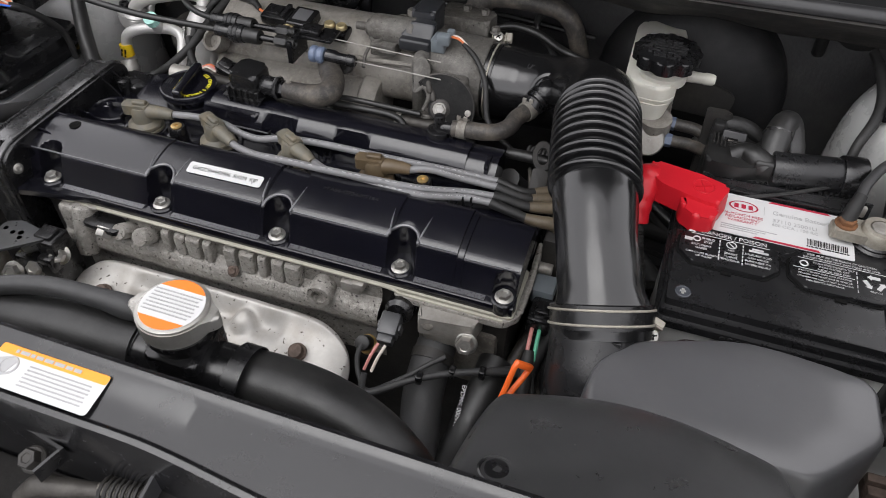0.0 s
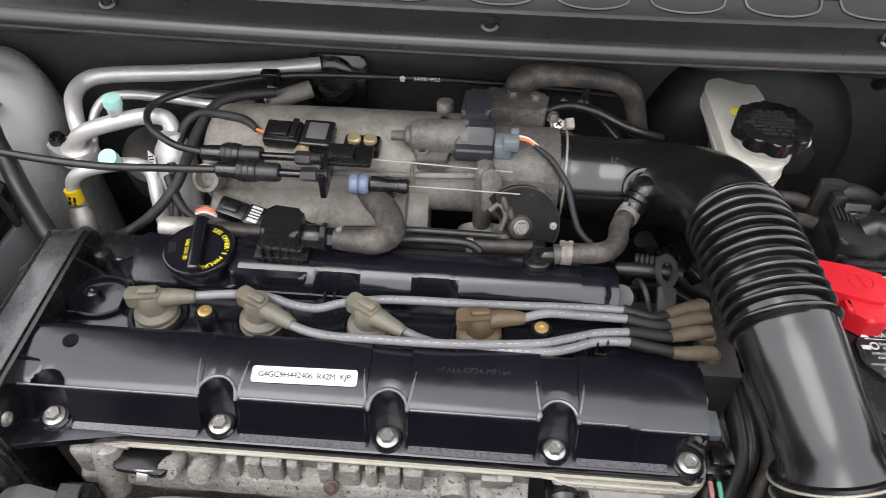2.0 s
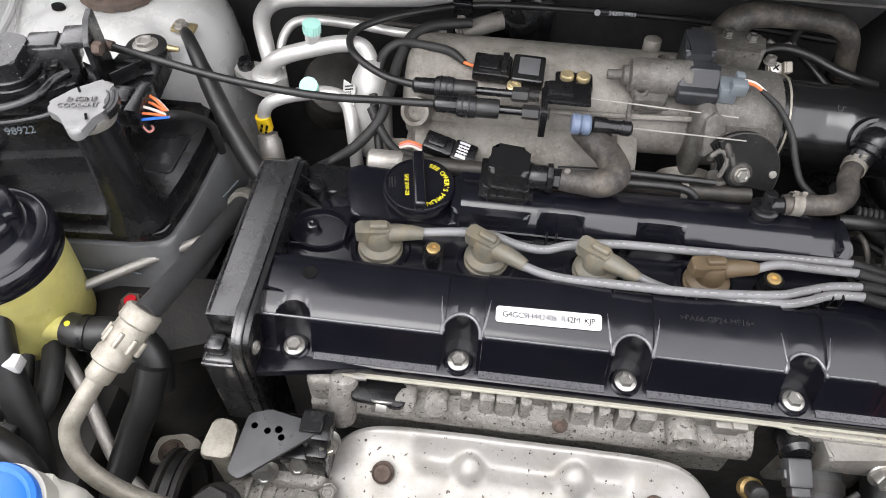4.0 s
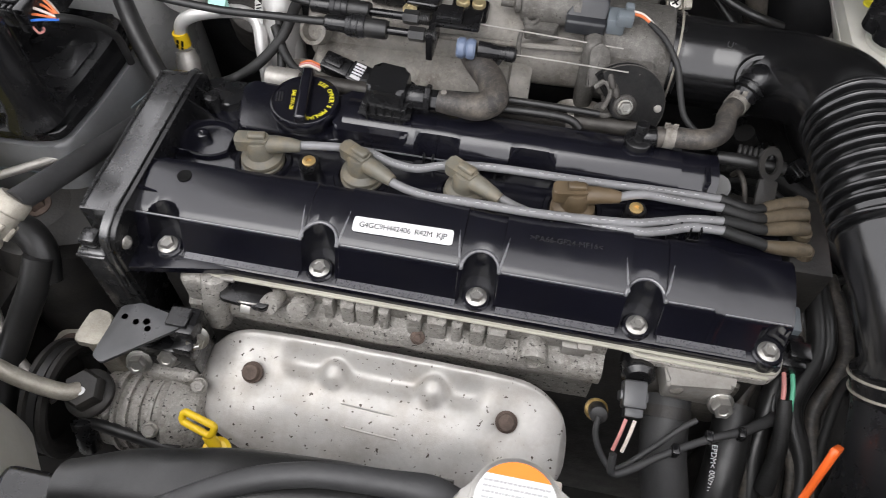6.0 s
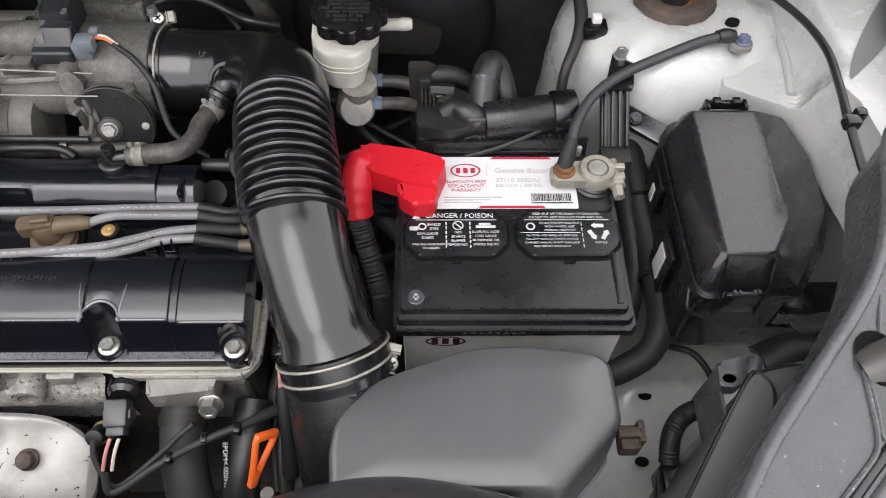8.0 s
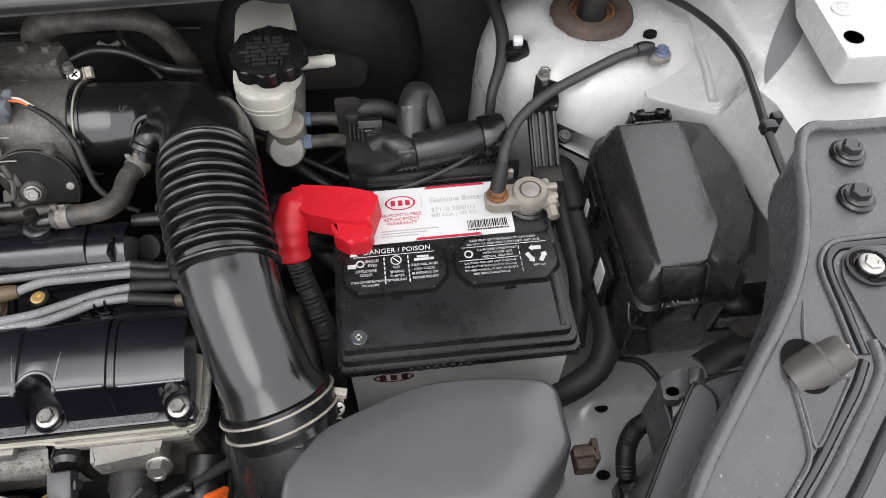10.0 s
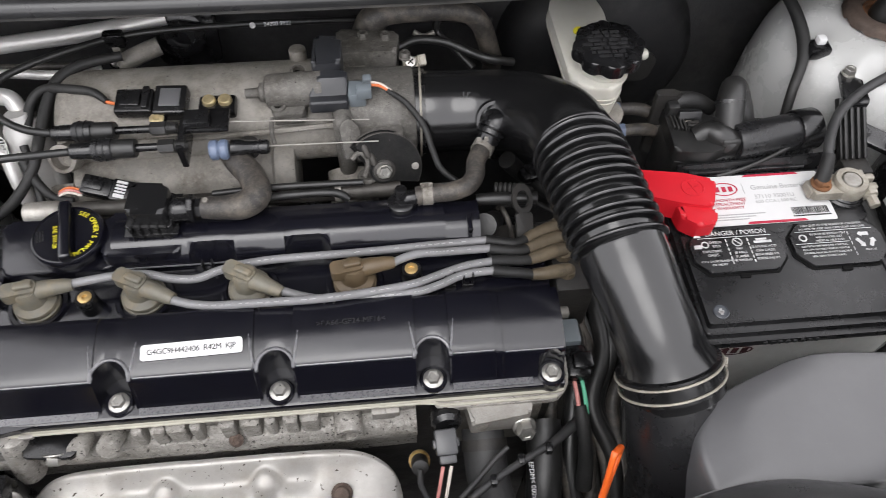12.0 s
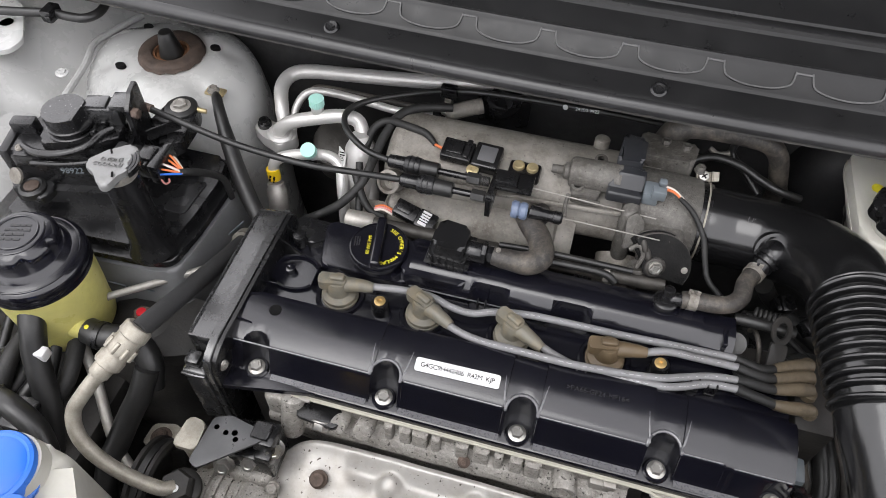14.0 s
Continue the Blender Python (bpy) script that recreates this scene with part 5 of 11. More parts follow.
# ---- intake ----
def build_pcv():
    p = thing("crankcase_valve_box", (-0.285, 0.155, 0.8325), "black ribbed plastic breather valve box on the cam cover", "valve box")
    b = nb()
    prism(b, rounded([(-0.306, 0.136), (-0.266, 0.134), (-0.264, 0.172), (-0.302, 0.176)], 0.005), 0.8325, 0.8505, 0.001)
    prism(b, rounded([(-0.302, 0.139), (-0.2685, 0.137), (-0.267, 0.170), (-0.300, 0.174)], 0.006), 0.8500, 0.8665, 0.005, 4)
    part("body", b, SATIN, p)
    for i in range(5):
        x = -0.300 + 0.0075 * i
        part("rib", box(nb(), (x - 0.0008, 0.1325, 0.834), (x + 0.0008, 0.138, 0.852), 0.0004), BLACK, p)
    b = nb()
    box(b, (-0.308, 0.133, 0.8405), (-0.262, 0.178, 0.8425), 0.0008)
    part("seam", b, BLACK, p)
    b = nb()
    cyl(b, (-0.268, 0.153, 0.851), (-0.252, 0.153, 0.851), 0.0105, n=24, bev=0.001)
    cyl(b, (-0.252, 0.153, 0.851), (-0.247, 0.153, 0.851), 0.0125, n=8, bev=0.001)
    cyl(b, (-0.247, 0.153, 0.851), (-0.2385, 0.153, 0.851), 0.009, n=6, bev=0.001)
    part("outlet", b, BLACK, p)
    e = thing("breather_elbow_hose", (-0.205, 0.17, 0.80), "dusty black rubber breather elbow hose", "hose")
    part("hose", tube(nb(), [(-0.2405, 0.153, 0.851), (-0.225, 0.152, 0.851), (-0.205, 0.153, 0.851), (-0.194, 0.164, 0.852), (-0.199, 0.184, 0.853), (-0.212, 0.202, 0.853), (-0.221, 0.218, 0.850)], [0.0095, 0.0105, 0.0122, 0.013, 0.0125, 0.0122, 0.012], 20, 8), DUSTY, e)
    part("nipple", tube(nb(), [(-0.240, 0.153, 0.851), (-0.236, 0.153, 0.858), (-0.236, 0.153, 0.862)], 0.0028, 8, 4), ALU, e)


build_pcv()


def build_manifold():
    m = thing("intake_manifold", (-0.25, 0.28, 0.66), "dusty cast aluminium intake manifold and plenum", "intake manifold")

    def body(u, v):
        x = -0.3915 + 0.300 * u
        a = 2 * math.pi * v
        e = 1.0
        if u < 0.05:
            e = math.sqrt(max(0.0, 1 - ((0.05 - u) / 0.05) ** 2)) * 0.35 + 0.65 if u > 0 else 0.65
        sy = 0.052 - 0.004 * u
        sz = 0.034
        c, s = math.cos(a), math.sin(a)
        y = 0.288 + sy * e * math.copysign(abs(c) ** 0.8, c)
        z = 0.834 + 0.004 * u + sz * e * math.copysign(abs(s) ** 0.75, s)
        if y < 0.288:
            z -= 0.30 * (0.288 - y)
        return V((x, y, z))
    t = sheet(nb(), body, 60, 48)
    bmesh.ops.remove_doubles(t, verts=t.verts[:], dist=1e-5)
    bmesh.ops.holes_fill(t, edges=[e for e in t.edges if e.is_boundary])
    part("plenum", t, ALU, m)
    # lower runner gallery
    b = nb()
    lathe(b, [(0.026, 0.0), (0.033, 0.004), (0.0345, 0.012), (0.0345, 0.190), (0.038, 0.193), (0.038, 0.206), (0.034, 0.212), (0, 0.212)], (-0.3785, 0.238, 0.792), (1, 0.01, 0.0), 40)
    part("gallery", b, ALU, m)
    for x in PLUGS:
        part("runner", tube(nb(), [(x, 0.24, 0.785), (x, 0.205, 0.765), (x, 0.172, 0.735), (x, 0.15, 0.72)], [0.026, 0.024, 0.023, 0.023], 20, 6), ALU, m)
    part("web", prism(nb(), rounded([(-0.385, 0.205), (-0.175, 0.205), (-0.175, 0.275), (-0.385, 0.275)], 0.006), 0.775, 0.802, 0.004), ALU, m)
    # strap below the plenum, front seam and cast bosses
    b = nb()
    tube(b, [(-0.385, 0.236, 0.846), (-0.30, 0.238, 0.849), (-0.20, 0.238, 0.852), (-0.11, 0.240, 0.856)], 0.0028, 8, 4)
    part("seam_rib", b, ALU, m)
    b = nb()
    lathe(b, [(0.012, 0.0), (0.0135, 0.003), (0.0135, 0.018), (0.010, 0.019), (0.0085, 0.010), (0, 0.010)], (-0.372, 0.236, 0.838), (-0.15, -0.7, 0.55), 28)
    part("plug_boss", b, ALU, m)
    b = nb()
    lathe(b, [(0.010, 0), (0.010, 0.012), (0.0065, 0.013), (0.006, 0.006), (0, 0.006)], (-0.205, 0.228, 0.846), (0.1, -0.8, 0.45), 22)
    part("port", b, DARK, m)
    b = nb()
    cyl(b, (-0.158, 0.325, 0.86), (-0.158, 0.327, 0.876), 0.0085, n=20, bev=0.002)
    part("rear_boss", b, ALU, m)
    # injector rail below the plenum
    # dark along its length, paler at its end
    rail = part("fuel_rail", tube(nb(), [(-0.400, 0.186, 0.817), (-0.30, 0.187, 0.817), (-0.10, 0.190, 0.815), (-0.065, 0.191, 0.815)], 0.0080, 16, 3), RAIL, m, "dark metal fuel rail")
    part("rail_end", lathe(nb(), [(0.0070, 0), (0.0105, 0.002), (0.0105, 0.030), (0.0085, 0.033)], (-0.414, 0.186, 0.817), (1, 0.01, 0), 22), ALUB, rail, "paler metal rail end")
    for x in (-0.205, -0.125):
        part("rail_clip", clamp_band(nb(), (x, 0.189, 0.816), (1, 0.02, 0), 0.0084, 0.006, 0.0012), ALUB, rail)
    for x in (-0.33, -0.24, -0.15):
        part("injector", cyl(nb(), (x, 0.187, 0.812), (x, 0.176, 0.775), 0.008, 0.006, 16), BLACK, rail)
    b = nb()
    tube(b, [(-0.232, 0.180, 0.824), (-0.18, 0.181, 0.826), (-0.13, 0.182, 0.825), (-0.115, 0.178, 0.818)], 0.004, 10, 5)
    tube(b, [(-0.240, 0.186, 0.829), (-0.18, 0.188, 0.831), (-0.10, 0.189, 0.829)], 0.0032, 10, 5)
    part("vacuum_line", b, RUBBER, m)
    b = nb()
    for i in range(6):
        lathe(b, [(0.0095, 0), (0.0105, 0.001), (0.0105, 0.0028), (0.0095, 0.0038)], (-0.402, 0.170, 0.790 + 0.0045 * i), (0.1, 0.1, 1), 20)
    part("spring_hose", b, DUSTY, m)
    # tie-rod cables along the front
    return m


build_manifold()


def build_map_sensor():
    s = thing("pressure_sensor", (-0.285, 0.268, 0.862), "black pressure sensor with plug bolted to the plenum", "sensor")
    m = Matrix.Translation((-0.290, 0.268, 0.868)) @ pose(0, 0, 0, 10, 0, -3)
    b = nb()
    box(b, (0.000, -0.016, -0.006), (0.030, 0.016, 0.008), 0.0025, 3, m)
    part("body", b, SATIN, s)
    box(c := nb(), (0.006, -0.009, 0.0081), (0.025, 0.011, 0.0092), 0.0006, 2, m)
    part("face_plate", c, MATTE, s)
    b = nb()
    box(b, (-0.036, -0.013, -0.005), (-0.001, 0.013, 0.0065), 0.002, 2, m)
    box(b, (-0.030, -0.008, 0.005), (-0.012, 0.008, 0.0095), 0.0012, 2, m)
    box(b, (-0.010, -0.011, 0.004), (-0.004, 0.013, 0.0105), 0.001, 2, m)
    part("plug", b, BLACK, s)
    part("screw", hexbolt(nb(), m @ V((0.004, -0.019, 0.002)), (0, -0.2, 1), 0.0045, 0.003, 1.5), GOLD, s, "yellow zinc screw")
    part("ear", box(nb(), (-0.003, -0.025, -0.006), (0.011, -0.014, 0.001), 0.002, 2, m), SATIN, s)
    w = thing("sensor_wiring", (-0.35, 0.28, 0.86), "cloth-taped wiring to the pressure sensor", "wiring")
    part("loom", tube(nb(), [(-0.335, 0.272, 0.870), (-0.350, 0.284, 0.872), (-0.375, 0.292, 0.870), (-0.400, 0.300, 0.864), (-0.415, 0.292, 0.855), (-0.418, 0.270, 0.845)], [0.003, 0.0042, 0.0046, 0.0046, 0.0048, 0.005], 10, 8), TAPE, w)
    part("wire", tube(nb(), [(-0.325, 0.269, 0.869), (-0.331, 0.270, 0.870), (-0.337, 0.273, 0.870)], 0.0016, 8, 4), COPPER, w)


build_map_sensor()


def cable_end(p0, p1, seed):
    """A throttle cable's end: rubber bellows, barrel and threaded adjuster, from p0 to p1."""
    p0, p1 = V(p0), V(p1)
    d = (p1 - p0).normalized()
    at = lambda s: p0 + d * s
    L = (p1 - p0).length
    c = thing("cable_adjuster", at(L * 0.4) - V((0, 0, 0.02)), "black cable adjuster barrel on the plenum", "cable adjuster", "cable adjusters")
    part("boot", lathe(nb(), [(0.0052, 0), (0.0072, 0.002), (0.0078, 0.020), (0.0064, 0.023)], p0, d, 18), BLACK, c)
    b = lathe(nb(), [(0.0094, 0.021), (0.0100, 0.0225), (0.0100, 0.036), (0.0094, 0.038)], p0, d, 22)
    ring(b, at(0.026), d, 0.0100, 0.0008)
    ring(b, at(0.032), d, 0.0100, 0.0008)
    part("barrel", b, GRAIN, c)
    part("sleeve", lathe(nb(), [(0.0082, 0.038), (0.0086, 0.040), (0.0086, 0.056), (0.0078, 0.058)], p0, d, 20), RUBBER, c)
    part("rod", cyl(nb(), at(0.056), at(L - 0.02), 0.0036, n=14), BLACK, c)
    b = lathe(nb(), [(0.0062, L - 0.026), (0.0066, L - 0.025), (0.0066, L - 0.012), (0.0055, L - 0.011)], p0, d, 6)
    for k in range(5):
        ring(b, at(L - 0.010 + 0.0018 * k), d, 0.0048, 0.0008, 20, 6)
    part("adjuster", b, RUBBER, c)


cable_end((-0.378, 0.236, 0.868), (-0.262, 0.229, 0.874), 1)
cable_end((-0.356, 0.209, 0.872), (-0.252, 0.207, 0.874), 2)


def build_cables():
    a = thing("throttle_cable", (-0.45, 0.20, 0.80), "long black throttle cable across the engine bay", "cable")
    part("sheath", tube(nb(), [(-0.640, 0.205, 0.905), (-0.600, 0.198, 0.902), (-0.53, 0.190, 0.893), (-0.455, 0.192, 0.883), (-0.400, 0.202, 0.876), (-0.352, 0.209, 0.872)], 0.0036, 12, 10), RUBBER, a)
    part("ferrule", tube(nb(), [(-0.676, 0.208, 0.908), (-0.655, 0.206, 0.907), (-0.634, 0.2045, 0.905)], [0.0042, 0.005, 0.0045], 14, 4), RUSTB, a, "rusty ferrule")
    c = thing("accelerator_cable", (-0.43, 0.29, 0.80), "black accelerator cable curving back to the firewall", "cable")
    part("sheath", tube(nb(), [(-0.375, 0.236, 0.868), (-0.405, 0.242, 0.870), (-0.434, 0.262, 0.872), (-0.446, 0.285, 0.873), (-0.440, 0.306, 0.873), (-0.415, 0.328, 0.872), (-0.380, 0.352, 0.868), (-0.35, 0.372, 0.862), (-0.30, 0.384, 0.860), (-0.18, 0.392, 0.857), (-0.05, 0.394, 0.852), (0.05, 0.40, 0.84)], 0.0036, 12, 10), RUBBER, c)
    m = plane_m((-0.182, 0.3880, 0.8585), (1, 0.06, -0.02), (0, 0.5, 0.8))
    part("print", words("24200 9922", 0.006, m, 0.0002), INKW, c)
    part("print_mark", lathe(nb(), [(0, 0.0003), (0.0032, 0.0003)], m @ V((-0.026, 0, 0)), (0, -0.8, 0.5), 16), INKW, c)
    # bracket that carries both ends on the plenum
    k = thing("cable_bracket", (-0.245, 0.218, 0.845), "black cable bracket with blue-grey damper", "bracket")
    b = nb()
    box(b, (-0.262, 0.200, 0.852), (-0.256, 0.238, 0.878), 0.0012)
    box(b, (-0.260, 0.222, 0.872), (-0.218, 0.250, 0.876), 0.0015)
    box(b, (-0.258, 0.224, 0.876), (-0.234, 0.243, 0.8835), 0.003, 2)
    part("plate", b, BLACK, k)
    b = nb()
    box(b, (-0.250, 0.252, 0.858), (-0.215, 0.274, 0.870), 0.003, 2)
    part("valve_body", b, BLACK, k)
    for x in (-0.2395, -0.2245):
        part("bolt", lathe(nb(), [(0.0062, 0), (0.0066, 0.001), (0.0064, 0.0045), (0.0052, 0.006), (0.002, 0.0062), (0, 0.0056)], (x, 0.264, 0.869), (0, -0.1, 1), 22), GOLD, k, "yellow zinc round bolt")
    for q, mt in ((0.002, BLUEV), (0.0105, BLUEV)):
        part("damper", lathe(nb(), [(0.0075, 0), (0.0092, 0.002), (0.0092, 0.0065), (0.0075, 0.0085)], (-0.2365 + q, 0.2045, 0.868), (1, 0.05, -0.02), 28), mt, k, "plastic damper ring")
    b = nb()
    lathe(b, [(0.0075, 0), (0.0075, 0.010), (0.006, 0.013), (0.006, 0.024), (0.0068, 0.025), (0.0068, 0.032), (0.005, 0.034), (0, 0.034)], (-0.2155, 0.206, 0.868), (1, 0.02, -0.05), 20)
    part("nipple", b, BLACK, k)
    t = thing("inner_wires", (-0.16, 0.222, 0.85), "thin steel inner wires running to the throttle wheel", "cable")
    part("wire", tube(nb(), [(-0.232, 0.236, 0.872), (-0.16, 0.231, 0.873), (-0.090, 0.226, 0.874)], 0.0007, 6, 3), ALUB, t)
    part("wire", tube(nb(), [(-0.185, 0.207, 0.867), (-0.13, 0.206, 0.867), (-0.083, 0.206, 0.866)], 0.0007, 6, 3), ALUB, t)


build_cables()


def build_throttle():
    t = thing("throttle_housing", (-0.09, 0.27, 0.78), "cast aluminium throttle body with cable wheel", "throttle body")
    b = nb()
    cyl(b, (-0.112, 0.270, 0.836), (-0.046, 0.270, 0.836), 0.047, 0.0455, 44, 0.002)
    box(b, (-0.124, 0.220, 0.798), (-0.106, 0.332, 0.877), 0.008, 3)
    prism(b, rounded([(-0.118, 0.302), (-0.060, 0.302), (-0.056, 0.330), (-0.118, 0.338)], 0.005), 0.860, 0.888, 0.004)
    box(b, (-0.105, 0.215, 0.825), (-0.058, 0.262, 0.860), 0.005, 3)
    part("body", b, ALUT, t)
    for x, y, z in ((-0.092, 0.325, 0.886), (-0.070, 0.322, 0.886), (-0.052, 0.305, 0.876)):
        part("bolt", hexbolt(nb(), (x, y, z), (0, 0.1, 1), 0.0052, 0.007, 1.2), ALUT, t)
    # idle valve on top
    b = nb()
    lathe(b, [(0.0, -0.002), (0.0045, -0.002), (0.005, 0.010), (0.009, 0.012), (0.0095, 0.016), (0.015, 0.018), (0.0165, 0.022), (0.0165, 0.062), (0.018, 0.064), (0.018, 0.070)], (-0.202, 0.2635, 0.8785), (1, 0.02, 0.02), 32)
    prism(b, rounded([(-0.180, 0.238), (-0.150, 0.240), (-0.146, 0.290), (-0.166, 0.293)], 0.006), 0.860, 0.873, 0.002)
    part("idle_valve", b, ALUT, t, "dull machined idle valve")
    for x, y, z in ((-0.174, 0.2495, 0.872), (-0.1555, 0.284, 0.882)):
        s = part("cap_screw", lathe(nb(), [(0.0072, 0), (0.0072, 0.008), (0.0066, 0.009), (0.0040, 0.009), (0.0038, 0.004), (0, 0.004)], (x, y, z - 0.004), (0, -0.15, 1), 22), ALUT, t)
        part("socket", lathe(nb(), [(0, 0.0052), (0.0037, 0.0052)], (x, y, z - 0.004), (0, -0.15, 1), 6), INKK, s)
    b = nb()
    tube(b, [(-0.181, 0.243, 0.866), (-0.182, 0.232, 0.860), (-0.180, 0.222, 0.852)], 0.0022, 8, 5)
    tube(b, [(-0.176, 0.241, 0.866), (-0.160, 0.238, 0.866), (-0.148, 0.240, 0.865)], 0.0020, 8, 5)
    part("wire_clip", b, ALUT, t)
    # position sensor
    b = nb()
    prism(b, rounded([(-0.1405, 0.268), (-0.113, 0.270), (-0.112, 0.306), (-0.137, 0.309)], 0.005), 0.868, 0.905, 0.005, 4)
    box(b, (-0.144, 0.238, 0.872), (-0.108, 0.272, 0.886), 0.003, 3)
    prism(b, rounded([(-0.1445, 0.247), (-0.108, 0.247), (-0.108, 0.268), (-0.140, 0.270)], 0.003), 0.886, 0.8975, 0.003, top=rounded([(-0.136, 0.258), (-0.108, 0.258), (-0.108, 0.268), (-0.138, 0.270)], 0.003))
    part("position_sensor", b, SLATE, t, "slate-grey plastic sensor")
    b = nb()
    box(b, (-0.108, 0.242, 0.874), (-0.092, 0.262, 0.890), 0.002, 2)
    box(b, (-0.100, 0.240, 0.885), (-0.086, 0.250, 0.897), 0.0015, 2)
    box(b, (-0.094, 0.256, 0.885), (-0.086, 0.264, 0.895), 0.0015, 2)
    part("sensor_plug", b, CAPG, t, "pale blue-grey connector")
    # wheel: stacked sector plates on an inclined axle
    c, ax = V((-0.0800, 0.1955, 0.8365)), V((0.18, -0.86, 0.47)).normalized()
    e1 = V((0.030, 0.006, -0.0025))
    e1 = (e1 - ax * e1.dot(ax)).normalized()
    e2 = ax.cross(e1)
    m = Matrix(((e1.x, e2.x, ax.x, c.x), (e1.y, e2.y, ax.y, c.y), (e1.z, e2.z, ax.z, c.z), (0, 0, 0, 1)))

    def sector(R, a0, a1, hub):
        pts = [(R * math.cos(radians(a)), R * math.sin(radians(a))) for a in [a0 + (a1 - a0) * i / 28 for i in range(29)]]
        return pts + [(hub * math.cos(radians(a)), hub * math.sin(radians(a))) for a in [a1 + 30 + (330 + a0 - a1 - 30) * i / 10 for i in range(11)]]
    for k, (R, off) in enumerate(((0.0365, -0.0015), (0.0355, -0.0060), (0.0370, -0.0100), (0.0350, -0.0145))):
        part("wheel_plate", prism(nb(), sector(R, -28, 132 + 4 * k, 0.013), off - 0.0008, off + 0.0012, 0.0005, 1, m=m), WHEEL, t, "dark pitted steel wheel")
        part("wheel_rim", tube(nb(), [m @ V((R * math.cos(radians(a)), R * math.sin(radians(a)), off + 0.0006)) for a in range(-26, 132, 12)], 0.0007, 6, 3), RAIL, t, "paler grey wheel edge")
    part("hub", cyl(nb(), m @ V((0, 0, -0.020)), m @ V((0, 0, 0.001)), 0.011, n=24), DARK, t)
    part("axle_washer", lathe(nb(), [(0.0098, 0), (0.0098, 0.0018), (0.0080, 0.0026)], m @ V((0, 0, 0.0)), ax, 28), RAIL, t)
    part("axle_nut", hexbolt(nb(), m @ V((0, 0, 0.0022)), ax, 0.0062, 0.006, 1.2), STEEL, t, "shiny axle nut")
    part("rivet", lathe(nb(), [(0.0036, 0), (0.0032, 0.0014), (0, 0.0018)], m @ V((0.0305, 0.0, 0.0)), ax, 16), ALUB, t)
    # return spring, stop screws and the cast post beside the wheel
    coil = [m @ V((0.0135 * math.cos(2 * math.pi * k / 14), 0.0135 * math.sin(2 * math.pi * k / 14), -0.018 - 0.00022 * k)) for k in range(57)]
    part("return_spring", tube(nb(), coil, 0.0012, 6, 1), RAIL, t)
    for q in ((-0.016, 0.024), (-0.011, 0.016)):
        part("stop_screw", lathe(nb(), [(0.0030, -0.003), (0.0034, 0.0), (0.0034, 0.008), (0.0026, 0.010), (0, 0.010)], m @ V((q[0], q[1], -0.002)), m.to_3x3() @ V((0.3, -0.9, 0.3)), 14), RAIL, t)
    part("stop_bracket", prism(nb(), rounded([(-0.034, 0.010), (-0.020, 0.020), (-0.016, 0.040), (-0.026, 0.052), (-0.036, 0.046)], 0.003), -0.020, -0.010, 0.002, m=m), ALUT, t)
    part("stop_lug", tube(nb(), [m @ V((-0.028, 0.014, -0.004)), m @ V((-0.020, 0.020, -0.002)), m @ V((-0.014, 0.010, -0.001)), m @ V((-0.018, -0.004, -0.002))], 0.0024, 8, 5), ALUT, t)
    b = lathe(nb(), [(0.0085, 0), (0.0100, 0.002), (0.0100, 0.004), (0.0060, 0.006), (0.0060, 0.012), (0.0088, 0.014), (0.0088, 0.017), (0.0052, 0.019), (0.0052, 0.034)], m @ V((-0.014, -0.006, -0.012)), (0.02, -0.1, -1), 22)
    part("link", b, ALUT, t)
    w = thing("throttle_sensor_wiring", (-0.05, 0.23, 0.82), "thin black wiring from the throttle sensor", "wiring")
    part("loom", tube(nb(), [(-0.072, 0.248, 0.888), (-0.055, 0.240, 0.878), (-0.040, 0.226, 0.862), (-0.033, 0.210, 0.846), (-0.026, 0.196, 0.834), (-0.012, 0.186, 0.826), (0.006, 0.180, 0.815)], [0.0022, 0.0028, 0.003, 0.003, 0.003, 0.003, 0.003], 10, 8), TAPE, w)
    part("wire", tube(nb(), [(-0.088, 0.254, 0.890), (-0.078, 0.252, 0.890), (-0.068, 0.247, 0.886)], 0.0014, 8, 4), COPPER, w)
    part("wire", tube(nb(), [(-0.088, 0.258, 0.890), (-0.078, 0.254, 0.891), (-0.068, 0.248, 0.887)], 0.0012, 8, 4), WHITEW, w)


build_throttle()

HOSE = [(-0.052, 0.270, 0.836), (-0.030, 0.269, 0.836), (0.000, 0.267, 0.837), (0.034, 0.258, 0.844), (0.064, 0.234, 0.861), (0.081, 0.202, 0.878), (0.0875, 0.170, 0.888), (0.0915, 0.141, 0.891), (0.096, 0.113, 0.889), (0.102, 0.083, 0.885), (0.109, 0.052, 0.878), (0.119, 0.018, 0.864), (0.130, -0.012, 0.846), (0.137, -0.028, 0.830), (0.141, -0.040, 0.818)]


